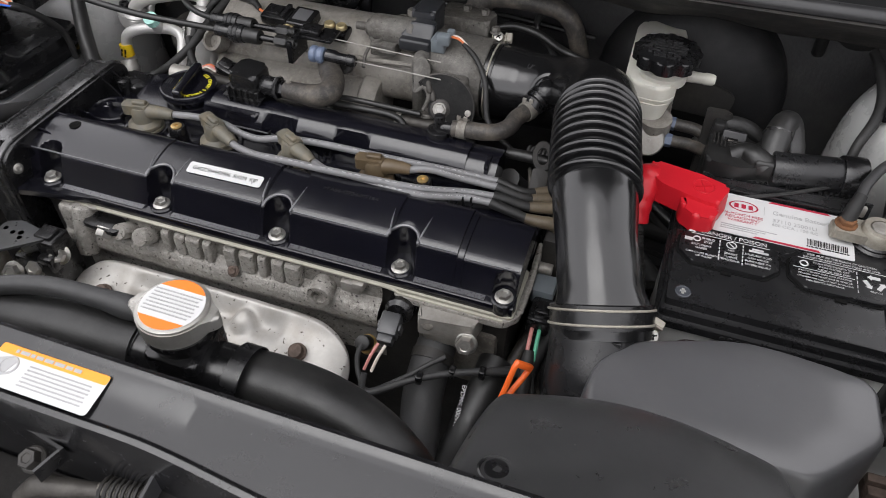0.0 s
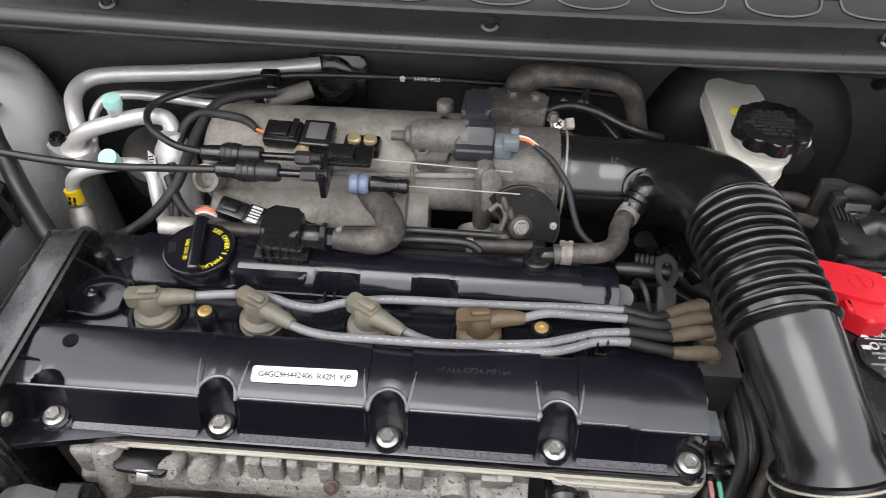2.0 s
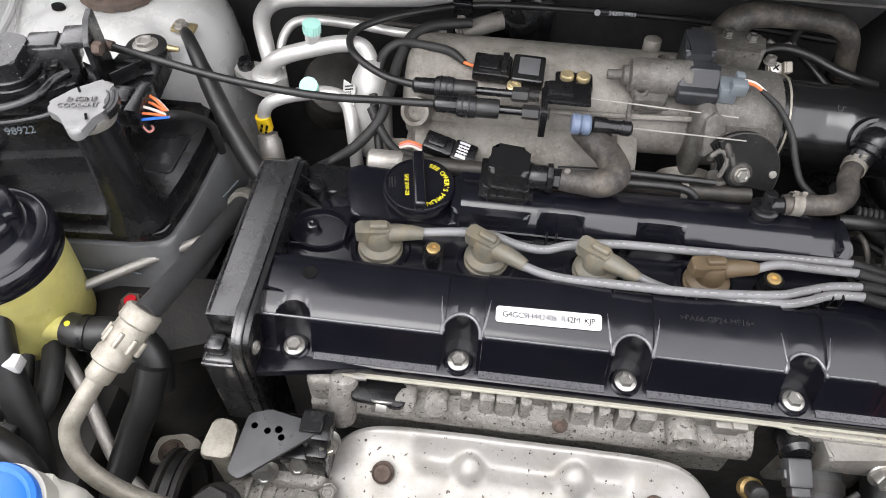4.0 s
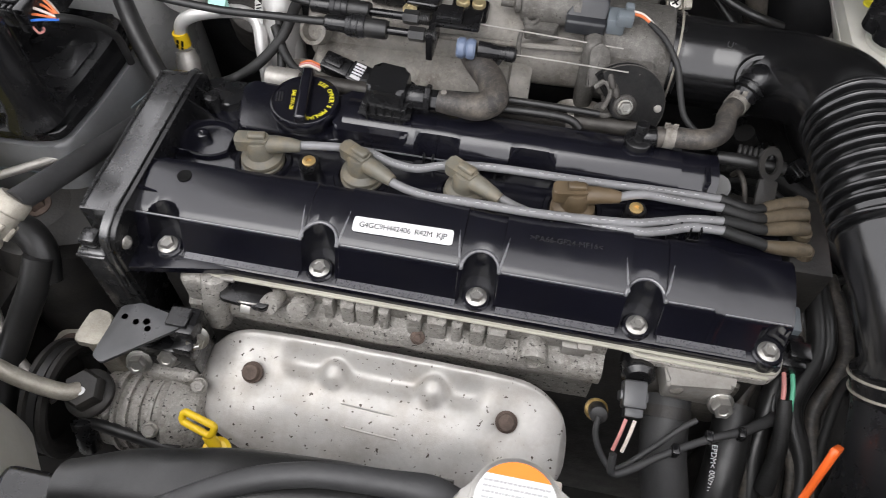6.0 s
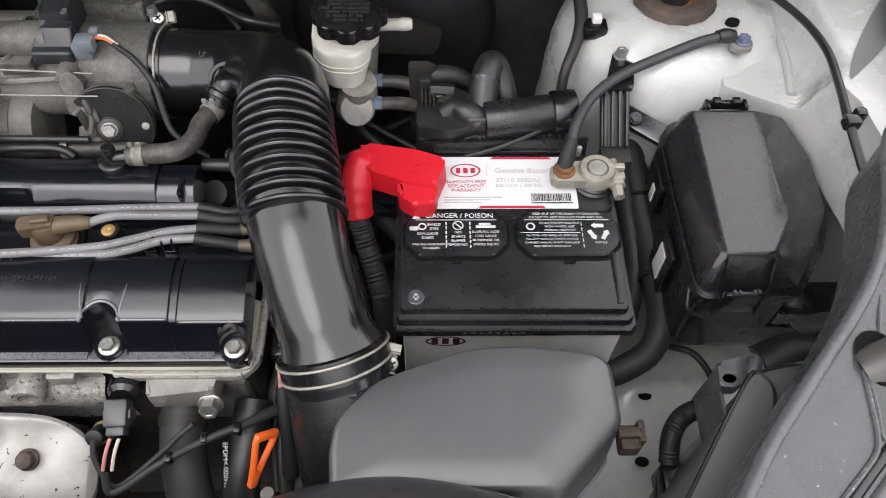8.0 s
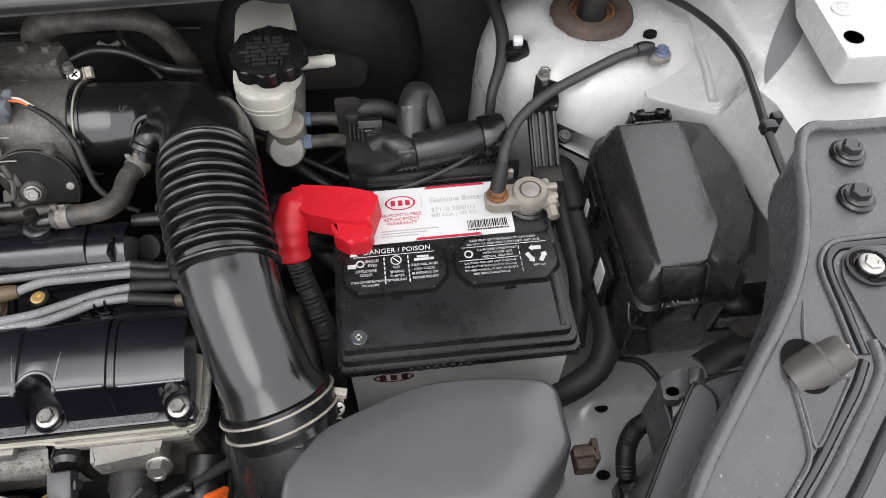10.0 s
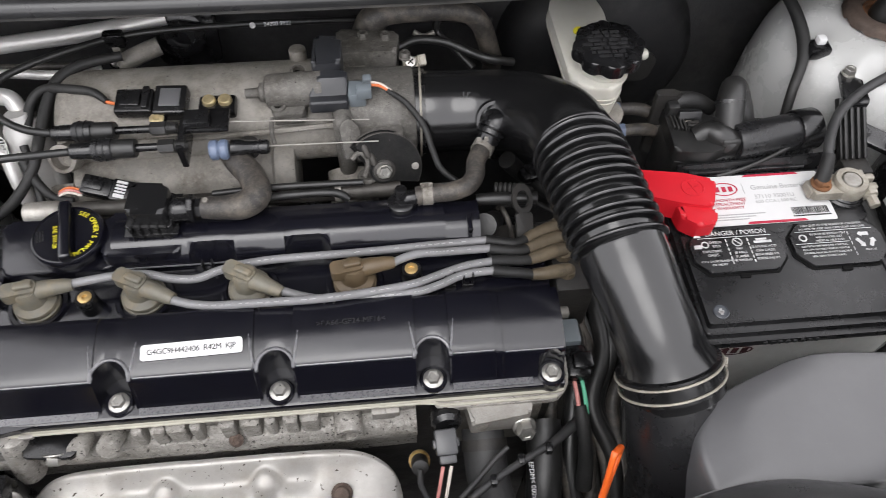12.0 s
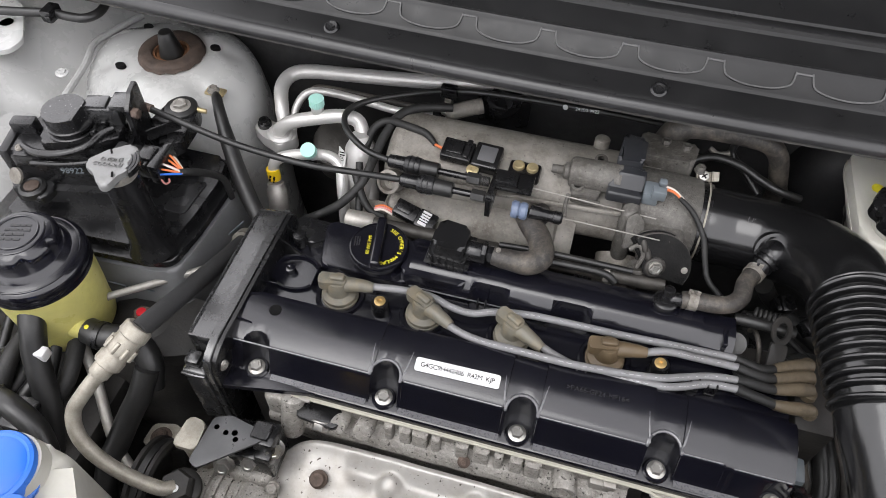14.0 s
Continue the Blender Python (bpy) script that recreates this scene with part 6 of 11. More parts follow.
def build_intake_hose():
    h = thing("air_intake_hose", (0.09, 0.12, 0.78), "black ribbed plastic air intake hose", "intake hose")

    def ridge(u):
        return 1.0 - 0.115 * min(1.0, max(0.0, (u - 6.25) / 0.12)) * min(1.0, max(0.0, (9.72 - u) / 0.12))
    rad = [0.0405, 0.0415, 0.040, 0.0395, 0.039, 0.0385, 0.0385, 0.0385, 0.0385, 0.0392, 0.0358, 0.0338, 0.0344, 0.0412, 0.0400]
    part("tube", tube(nb(), HOSE, rad, 64, 24, ridge), HOSEP, h, angle=60)
    # eleven corrugations
    line = spline(HOSE, 24)
    for i in range(11):
        u = 6.42 + 3.2 * i / 10
        k = min(range(len(line)), key=lambda j: abs(line[j][1] - u))
        d = (line[k + 2][0] - line[k - 2][0]).normalized()
        d = (d * 0.5 + V((0.02, -1.0, d.z * 1.1)) * 0.5).normalized()
        prof = [(0.0330, -0.0034), (0.0362, -0.0028), (0.0388, -0.0022), (0.0402, -0.0013), (0.0407, 0.0), (0.0402, 0.0013), (0.0388, 0.0022), (0.0362, 0.0028), (0.0330, 0.0034)]
        part("rib", lathe(nb(), prof, line[k][0], d, 64, caps=False), HOSEP, h, angle=70)
    # cuffs and wire clamps
    for i, (k, axis) in enumerate((((0, 1), None), ((13, 14), None))):
        a, c = V(HOSE[k[0]]), V(HOSE[k[1]])
        d = (c - a).normalized()
        o = a if i else a + d * 0.006
        R = 0.0428 if not i else 0.0417
        b = lathe(nb(), [(R - 0.004, -0.010), (R, -0.009), (R, 0.010), (R - 0.004, 0.011), (R - 0.004, -0.010)], o, d, 48, caps=False)
        part("cuff", b, BLACK, h)
        clamp = part("wire_clamp", ring(ring(nb(), o - d * 0.0055, d, R + 0.0006, 0.0011, 48), o + d * 0.006, d, R + 0.0006, 0.0011, 48), TANNISH, h, "rusty zinc double-wire clamp")
        # screw saddle: a folded plate with a cross-head screw
        if i:
            m = plane_m((0.1785, -0.0275, 0.8255), (0.25, 1, 0.45), (-0.9, 0.15, 0.45))
        else:
            m = plane_m((-0.0430, 0.3030, 0.8720), (1, 0.12, 0.05), (0, 0.8, 0.6))
        b = nb()
        box(b, (-0.0115, -0.0052, -0.0020), (0.0115, 0.0052, -0.0004), 0.0006, 1, m)
        box(b, (-0.0115, -0.0052, -0.0010), (-0.0100, 0.0052, 0.0050), 0.0005, 1, m)
        box(b, (0.0035, -0.0052, -0.0010), (0.0052, 0.0052, 0.0055), 0.0005, 1, m)
        box(b, (0.0052, -0.0052, 0.0035), (0.0115, 0.0052, 0.0050), 0.0006, 1, m)
        part("clamp_lug", b, TANNISH, clamp)
        part("clamp_screw", lathe(nb(), [(0.0040, -0.002), (0.0058, 0.001), (0.0060, 0.0030), (0.0050, 0.0046), (0, 0.0052)], m @ V((-0.0040, 0.0, 0.0)), m.to_3x3() @ V((0, 0, 1)), 24), STEEL, clamp, "cross-head clamp screw")
        sm = m @ pose(-0.0040, 0, 0.0050, 0, 0, 35)
        part("screw_cross", box(box(nb(), (-0.0034, -0.0007, -0.0008), (0.0034, 0.0007, 0.0003), m=sm), (-0.0007, -0.0034, -0.0008), (0.0007, 0.0034, 0.0004), m=sm), INKK, clamp)
    # breather stub with its grommet
    b = nb()
    d = V((-0.10, -0.80, 0.50)).normalized()
    o = V((0.031, 0.236, 0.857)) + d * 0.014
    lathe(b, [(0.0205, -0.012), (0.0205, 0.0), (0.0195, 0.0015), (0.0165, 0.002), (0.0155, -0.001), (0.0, -0.001)], o, d, 36)
    part("stub_ring", b, HOSEP, h)
    e0 = V((0.0185, 0.2085, 0.8525))
    b = tube(nb(), [o - d * 0.004, o + d * 0.006, o.lerp(e0, 0.6) + V((0, 0, 0.004)), e0], [0.0135, 0.0125, 0.0110, 0.0105], 20, 6)
    ax = (e0 - o).normalized()
    for q in (0.45, 0.72):
        lathe(b, [(0.0112, -0.003), (0.0135, -0.002), (0.0135, 0.002), (0.0112, 0.003)], o.lerp(e0, q) + V((0, 0, 0.004)), ax, 24)
    part("breather_stub", b, BLACK, h)
    # webbing between the stub and the elbow
    prism(c := nb(), rounded([(0.036, 0.226), (0.066, 0.200), (0.062, 0.240)], 0.004), 0.846, 0.856, 0.002)
    part("web", c, HOSEP, h)
    # moulded mark by the throttle
    part("moulded_mark", words("UP", 0.008, plane_m((0.004, 0.2500, 0.8745), (1, -0.2, 0), (0.2, 1, 0.5)), 0.0003), INKP, h)
    e = thing("breather_hose", (-0.01, 0.165, 0.81), "dusty grey-brown breather hose to the intake", "hose")
    part("hose", tube(nb(), [(0.022, 0.215, 0.852), (0.014, 0.203, 0.851), (0.006, 0.188, 0.850), (0.003, 0.172, 0.849), (-0.006, 0.161, 0.848), (-0.020, 0.157, 0.847), (-0.036, 0.157, 0.846), (-0.052, 0.156, 0.844)], 0.0088, 18, 8), DUSTY, e)
    for p, d in (((0.014, 0.203, 0.851), (0.008, 0.014, 0.0)), ((-0.042, 0.157, 0.8455), (1, 0, 0))):
        clip = part("spring_clip", clamp_band(nb(), p, d, 0.0092, 0.009, 0.0011), ALU, e, "dull steel spring clip")
        b = nb()
        for s in (-0.0035, 0.0035):
            box(b, (p[0] - 0.003 + s, p[1] - 0.001, p[2] + 0.009), (p[0] + 0.0012 + s, p[1] + 0.001, p[2] + 0.015), 0.0005)
        part("clip_ear", b, ALU, clip)
    f = thing("cam_cover_fitting", (-0.066, 0.153, 0.828), "black plastic breather fitting on the cam cover", "fitting")
    b = nb()
    lathe(b, [(0.0125, 0.826), (0.0135, 0.829), (0.0125, 0.832), (0.0110, 0.8325), (0.0110, 0.838), (0.0122, 0.839), (0.0122, 0.842), (0.0085, 0.844), (0.0, 0.844)], (-0.066, 0.153, 0), (0, 0, 1), 30)
    cyl(b, (-0.066, 0.153, 0.842), (-0.066, 0.155, 0.858), 0.0055, n=16, bev=0.001)
    cyl(b, (-0.064, 0.154, 0.844), (-0.048, 0.156, 0.8445), 0.0068, n=18, bev=0.001)
    part("fitting", b, BLACK, f)


build_intake_hose()

# ---- battery side ----
def build_battery():
    z = 0.8262
    bt = thing("car_battery", (0.275, 0.09, 0.62), "black-lidded car battery with warning labels", "battery")
    L, R_, F, B = 0.1815, 0.3715, 0.0075, 0.1760
    part("case", box(nb(), (L + 0.004, F + 0.004, 0.62), (R_ - 0.004, B - 0.004, 0.8045), 0.004), GREYC, bt, "pale grey battery case")
    b = nb()
    prism(b, rounded([(L - 0.003, F - 0.005), (R_ + 0.002, F - 0.005), (R_ + 0.002, B + 0.003), (L - 0.003, B + 0.003)], 0.005), 0.8025, 0.8105, 0.0025)
    prism(b, rounded([(L, F), (R_ - 0.001, F), (R_ - 0.001, B), (L, B)], 0.005), 0.808, 0.8185, 0.002)
    lid = part("lid", b, GRAIN, bt)
    # lower, label-bearing front part and the higher terminal shelf behind
    b = nb()
    prism(b, rounded([(L + 0.003, F + 0.006), (R_ - 0.006, F + 0.006), (R_ - 0.006, 0.106), (0.360, 0.112), (L + 0.010, 0.112), (L + 0.003, 0.106)], 0.003), 0.817, z, 0.0018)
    part("lid_front", b, GRAIN, bt)
    b = nb()
    prism(b, rounded([(L + 0.004, 0.1135), (L + 0.012, 0.109), (0.262, 0.109), (0.272, 0.101), (0.280, 0.101), (0.288, 0.109), (0.358, 0.109), (R_ - 0.005, 0.1135), (R_ - 0.005, B - 0.004), (L + 0.004, B - 0.004)], 0.002), 0.8170, z + 0.0006, 0.0015)
    part("terminal_shelf", b, GRAIN, bt)
    # bar moulded along the lid's outer end
    part("lid_ridge", box(nb(), (0.357, 0.018, z - 0.002), (0.3615, 0.070, z + 0.0012), 0.001), GRAIN, bt)
    b = nb()
    for k in range(8):
        cyl(b, (0.236 + 0.0066 * k, F - 0.0045, 0.8065), (0.236 + 0.0066 * k, F - 0.0062, 0.8065), 0.0026 if k % 2 else 0.0021, n=10)
    part("moulded_code", b, INKP, bt)
    # octagonal vent covers with print
    for x0, x1, seed in ((0.188, 0.2725, 2), (0.2815, 0.366, 7)):
        c = 0.012
        o = [(x0, 0.074), (x0 + c, 0.061), (x1 - c, 0.061), (x1, 0.074), (x1, 0.094), (x1 - c, 0.1065), (x0 + c, 0.1065), (x0, 0.094)]
        vent = part("vent_cover", prism(nb(), rounded(o, 0.002), z - 0.001, z + 0.0042, 0.0018), GRAIN, bt)
        rim = [((p[0] - (x0 + x1) / 2) * 1.05 + (x0 + x1) / 2, (p[1] - 0.0838) * 1.08 + 0.0838) for p in o]
        part("vent_gap", prism(nb(), rounded(rim, 0.002), z - 0.001, z + 0.0006), INKK, bt)
        part("pry_tab", box(nb(), ((x0 + x1) / 2 - 0.005, 0.056, z - 0.001), ((x0 + x1) / 2 + 0.004, 0.0605, z + 0.0018), 0.0006), INKK, bt)
        zz = z + 0.0044
        cx = (x0 + x1) / 2
        P = lambda x, y: pose(cx + x, y, zz)
        b = nb()
        if seed == 2:
            merge(b, words("DANGER / POISON", 0.86 * 0.0078, P(0.003, 0.1015), 0.0001))
            prism(b, [(-0.0338, -0.003), (-0.0272, -0.003), (-0.0305, 0.003)], 0, 0.0002, m=P(-0.003, 0.1015))
            box(b, (-0.034, -0.0003, 0), (0.034, 0.0003, 0.0002), m=P(0, 0.0972))
            for s, y in (("SHIELD", 0.0925), ("EYES", 0.0882)):
                merge(b, words(s, 0.86 * 0.0042, P(-0.0185, y), 0.0001))
            for s, y in (("EXPLOSIVE", 0.0830), ("GASES", 0.0790)):
                merge(b, words(s, 0.86 * 0.0042, P(-0.024, y), 0.0001))
            for s, y in (("NO", 0.0845), ("SPARKS", 0.0800), ("FLAMES", 0.0760), ("SMOKING", 0.0720)):
                merge(b, words(s, 0.86 * 0.0040, P(0.0015, y), 0.0001))
            for s, y in (("SULFURIC ACID", 0.0850), ("CAN CAUSE", 0.0808), ("BLINDNESS OR", 0.0766), ("SEVERE INJURY", 0.0724)):
                merge(b, words(s, 0.86 * 0.0038, P(0.0245, y), 0.0001))
            for s, y in (("CAN CAUSE BLINDNESS", 0.0725), ("OR INJURY", 0.0688)):
                merge(b, words(s, 0.86 * 0.0034, P(-0.021, y), 0.0001))
            for x in (-0.0085, 0.0115):
                for k in range(6):
                    box(b, (x - 0.0005, 0.0690 - 0.08 + 0.0046 * k, 0), (x + 0.0005, 0.0690 - 0.08 + 0.0046 * k + 0.003, 0.0002), m=P(0, 0.08))
            ring(b, (cx + 0.0015, 0.0915, zz), (0, 0, 1), 0.0042, 0.0005, 24, 6)
            box(b, (-0.0042, -0.0005, 0), (0.0042, 0.0005, 0.0002), m=P(0.0015, 0.0915) @ pose(0, 0, 0, 0, 0, -45))
            ring(b, (cx - 0.0285, 0.0905, zz), (0, 0, 1), 0.0030, 0.0007, 20, 6)
            box(b, (-0.039, 0.0865, zz), (-0.032, 0.0905, zz + 0.0002), m=Matrix.Translation((cx, 0, 0)))
            box(b, (0.0165, 0.0890, zz), (0.0330, 0.0915, zz + 0.0002), m=Matrix.Translation((cx, 0, 0)))
            box(b, (0.0190, 0.0920, zz), (0.0290, 0.0940, zz + 0.0002), m=Matrix.Translation((cx, 0, 0)))
        else:
            for s, y, q in (("KEEP OUT OF THE REACH OF CHILDREN", 0.1035, 0.0036), ("DO NOT TIP. KEEP VENT CAPS TIGHT AND LEVEL", 0.0998, 0.0033)):
                merge(b, words(s, 0.86 * q, P(0, y), 0.0001))
            box(b, (-0.036, -0.0003, 0), (0.036, 0.0003, 0.0002), m=P(0, 0.0972))
            for s, y in (("FLUSH EYES IMMEDIATELY", 0.0938), ("WITH WATER. GET", 0.0902), ("MEDICAL HELP FAST", 0.0866)):
                merge(b, words(s, 0.86 * 0.0034, P(-0.0065, y), 0.0001))
            box(b, (-0.040, -0.0003, 0), (0.010, 0.0003, 0.0002), m=P(0, 0.0842))
            for s, y in (("CAUTION: FOR SAFE JUMP STARTING", 0.0812), ("FOLLOW INSTRUCTIONS IN VEHICLE", 0.0776), ("OWNERS MANUAL. IF NOT AVAILABLE", 0.0740), ("SEEK SERVICE ASSISTANCE.", 0.0704)):
                merge(b, words(s, 0.86 * 0.0030, P(-0.014, y), 0.0001))
            for k in range(5):
                box(b, (0.0115, 0.0690 + 0.0055 * k, zz), (0.0122, 0.0725 + 0.0055 * k, zz + 0.0002), m=Matrix.Translation((cx, 0, 0)))
            ring(b, (cx - 0.031, 0.0905, zz), (0, 0, 1), 0.0032, 0.0007, 20, 6)
            for k in range(3):
                a = radians(90 + 120 * k)
                m = P(0.0255 + 0.0062 * math.cos(a), 0.0850 + 0.0062 * math.sin(a)) @ pose(0, 0, 0, 0, 0, math.degrees(a) + 90)
                prism(b, [(-0.005, -0.0018), (0.002, -0.0018), (0.002, -0.0032), (0.0055, 0.0), (0.002, 0.0032), (0.002, 0.0018), (-0.005, 0.0018)], 0, 0.0002, m=m)
            merge(b, words("RECYCLE", 0.86 * 0.0028, P(0.0265, 0.0740), 0.0001))
        part("print", b, INKV, vent, "worn white warning print")
    # charge eye
    part("charge_eye", lathe(nb(), [(0.0068, z - 0.001), (0.0068, z + 0.0012), (0.0060, z + 0.0016), (0.0054, z + 0.0008), (0, z + 0.0008)], (0.197, 0.0245, 0), (0, 0, 1), 28), GLASSY, bt, "round clear charge indicator")
    b = nb()
    box(b, (0.1945, 0.0235, z + 0.0010), (0.1995, 0.0255, z + 0.0013))
    box(b, (0.1958, 0.0215, z + 0.0010), (0.1982, 0.0275, z + 0.0013))
    part("eye_mark", b, INKG, bt)
    # top sticker
    zs = z + 0.0008
    s = part("top_sticker", prism(nb(), rounded([(0.213, 0.1115), (0.3365, 0.1115), (0.3365, 0.1695), (0.213, 0.1695)], 0.002), zs, zs + 0.0006), WHITE, bt, "white battery sticker with red and grey print")
    zp = zs + 0.0008
    P = lambda x, y: pose(x, y, zp)
    b = nb()
    prism(b, [(0.262, 0.1668), (0.318, 0.1668), (0.315, 0.1694), (0.265, 0.1694)], zp - 0.0001, zp + 0.0001)
    prism(b, [(0.250, 0.1117), (0.308, 0.1117), (0.306, 0.1143), (0.252, 0.1143)], zp - 0.0001, zp + 0.0001)
    for i, w in enumerate(("36-MONTH FREE", "REPLACEMENT", "WARRANTY")):
        merge(b, words(w, 0.0048, P(0.240, 0.1405 - 0.0046 * i), 0.0001))
    lathe(b, [(0.0118, 0), (0.0135, 0.0001), (0.0118, 0.0002)], (0.240, 0.1535, zp), (0, 0, 1), 36, 1.0, 0.58, caps=False)
    for x in (0.2335, 0.240, 0.2465):
        box(b, (x - 0.002, 0.1505, zp), (x + 0.002, 0.1565, zp + 0.0002))
    part("red_print", b, INKR, s, "dark red print")
    b = nb()
    merge(b, words("Genuine Batteries", 0.0078, P(0.2945, 0.1535), 0.0001))
    merge(b, words("37110 3S001U", 0.0066, P(0.286, 0.1425), 0.0001))
    merge(b, words("600 CCA | 100 RC", 0.0052, P(0.286, 0.1365), 0.0001))
    box(b, (0.2585, 0.147, zp), (0.2589, 0.160, zp + 0.0002))
    for i in range(3):
        bars(b, P(0.246, 0.1235 - 0.0028 * i), 1, 0.050, 0.0010, 0.002, 20 + i, 0.9 - 0.3 * i)
    part("grey_print", b, INKG, s, "grey print")
    b = nb()
    rnd = random.Random(4)
    x = 0.2965
    while x < 0.3315:
        w = rnd.choice((0.0005, 0.0007, 0.0011))
        box(b, (x, 0.1195, zp), (x + w, 0.1275, zp + 0.0002))
        x += w + rnd.choice((0.0005, 0.0008))
    bars(b, P(0.314, 0.1175), 1, 0.036, 0.0012, 0.002, 31)
    part("bar_code", b, INKK, s)
    # front sticker
    fs = part("front_sticker", box(nb(), (0.190, F + 0.0025, 0.700), (0.366, F + 0.0042, 0.795), 0.0), GREYC, bt, "pale sticker with a dark red oval mark")
    b = lathe(nb(), [(0.0150, 0), (0.0170, 0.0004), (0.0150, 0.0006)], (0.221, F + 0.0024, 0.779), (0, -1, 0), 36, 1.0, 0.5, caps=False)
    for x in (0.212, 0.221, 0.230):
        box(b, (x - 0.0028, F + 0.0018, 0.7745), (x + 0.0028, F + 0.0025, 0.7835))
    part("oval_mark", b, INKM, fs)
    # rear hold-down edge
    part("rear_edge", box(nb(), (L + 0.03, B - 0.003, 0.815), (R_ - 0.045, B + 0.001, z + 0.005), 0.001), BLACK, bt)


build_battery()


def build_terminals():
    t = thing("positive_terminal_cover", (0.18, 0.14, 0.827), "bright red plastic cover over the positive terminal", "terminal cover")
    zt = 0.851
    b = nb()
    top = rounded([(0.1455, 0.160), (0.152, 0.166), (0.196, 0.158), (0.2205, 0.1490), (0.2215, 0.143), (0.2135, 0.1205), (0.2070, 0.1185), (0.186, 0.1235), (0.160, 0.1330), (0.1445, 0.151)], 0.004)
    cx, cy = 0.184, 0.143
    low = [((x - cx) * 1.05 + cx, (y - cy) * 1.06 + cy - 0.001) for x, y in top]
    prism(b, low, 0.829, zt, 0.0035, 4, top=top)
    prism(b, rounded([(0.1800, 0.1260), (0.2130, 0.1200), (0.2155, 0.1150), (0.2110, 0.1015), (0.196, 0.1000), (0.182, 0.1105)], 0.004), 0.828, 0.8475, 0.0045, 4)
    part("shell", b, RED, t)
    b = nb()
    tube(b, [(0.156, 0.157, 0.842), (0.149, 0.149, 0.840), (0.1445, 0.137, 0.833), (0.1435, 0.126, 0.822), (0.1445, 0.117, 0.810)], [0.010, 0.0150, 0.0152, 0.0145, 0.0138], 24, 10, lambda u: 1 + 0.022 * math.sin(u * 9) + (0.05 if u > 3.75 else 0))
    part("cable_skirt", b, RED, t)
    b = ring(nb(), (0.1985, 0.1405, zt + 0.0002), (0, 0, 1), 0.0098, 0.0006, 36, 6)
    for a in (20, 110):
        box(b, (-0.0075, -0.0005, -0.0004), (0.0075, 0.0005, 0.0005), m=pose(0.1985, 0.1405, zt + 0.0002, 0, 0, a))
    part("plus_mark", b, RED, t)
    c = thing("positive_cable", (0.15, 0.10, 0.70), "black corrugated positive cable sleeve", "cable")
    part("sleeve", tube(nb(), [(0.1445, 0.119, 0.813), (0.149, 0.106, 0.797), (0.158, 0.085, 0.775), (0.166, 0.06, 0.75), (0.168, 0.03, 0.70)], 0.0095, 16, 16, lambda u: 1 + 0.06 * math.sin(u * 44)), TAPE, c)
    n = thing("negative_terminal", (0.345, 0.14, 0.827), "corroded beige negative terminal clamp", "battery terminal")
    lathe(b := nb(), [(0.0185, 0.826), (0.0195, 0.829), (0.0175, 0.831), (0.0175, 0.8325), (0.0160, 0.834)], (0.353, 0.141, 0), (0, 0, 1), 32)
    part("post_base", b, BLACK, n)
    b = nb()
    lathe(b, [(0.0155, 0.832), (0.0160, 0.834), (0.0158, 0.845), (0.0145, 0.847), (0.0098, 0.847), (0.0098, 0.844), (0.009, 0.843)], (0.353, 0.141, 0), (0, 0, 1), 32)
    prism(b, rounded([(0.316, 0.130), (0.345, 0.129), (0.345, 0.1525), (0.331, 0.152), (0.316, 0.149)], 0.003), 0.833, 0.8425, 0.002)
    box(b, (0.362, 0.143, 0.833), (0.3785, 0.150, 0.844), 0.002)
    box(b, (0.362, 0.1320, 0.833), (0.377, 0.1395, 0.844), 0.002)
    box(b, (0.314, 0.134, 0.829), (0.334, 0.150, 0.8395), 0.002)
    part("clamp", b, TANNISH, n)
    part("post", lathe(nb(), [(0.0095, 0.83), (0.0085, 0.8465), (0.0078, 0.8475), (0, 0.8477)], (0.353, 0.141, 0), (0, 0, 1), 26), ALUB, n, "dull lead post")
    b = nb()
    cyl(b, (0.369, 0.156, 0.838), (0.3705, 0.123, 0.836), 0.0042, n=14)
    lathe(b, [(0.0075, 0), (0.0075, 0.006), (0.005, 0.007), (0.005, 0.017), (0, 0.018)], (0.370, 0.134, 0.837), (0.05, -1, -0.1), 6)
    part("pinch_bolt", b, TANNISH, n)
    part("stud_nut", hexbolt(nb(), (0.3245, 0.1415, 0.8425), (0, 0, 1), 0.0078, 0.0065, 1.25), RUSTO, n, "rust-stained clamp nut")
    part("wing_nut", box(nb(), (0.331, 0.160, 0.838), (0.342, 0.165, 0.850), 0.002), ALUB, n)
    g = thing("ground_cable", (0.40, 0.23, 0.83), "thick dark grey battery ground cable to the tower", "cable")
    part("cable", tube(nb(), [(0.3255, 0.146, 0.848), (0.3295, 0.156, 0.858), (0.336, 0.176, 0.867), (0.352, 0.200, 0.874), (0.380, 0.220, 0.881), (0.415, 0.236, 0.886), (0.450, 0.248, 0.893), (0.472, 0.2545, 0.8940)], 0.0047, 16, 8), HOSEG, g)
    part("root_sleeve", tube(nb(), [(0.3245, 0.1435, 0.845), (0.327, 0.150, 0.855), (0.3305, 0.160, 0.863)], [0.0072, 0.0066, 0.0055], 16, 5), TAPE, g)
    part("end_sleeve", tube(nb(), [(0.466, 0.253, 0.8945), (0.474, 0.255, 0.894), (0.482, 0.257, 0.892)], [0.0058, 0.0068, 0.0060], 16, 5), RUBBER, g)
    b = prism(nb(), rounded([(0.480, 0.2525), (0.488, 0.247), (0.501, 0.249), (0.504, 0.261), (0.494, 0.268), (0.486, 0.264)], 0.004), 0.880, 0.8850, 0.001)
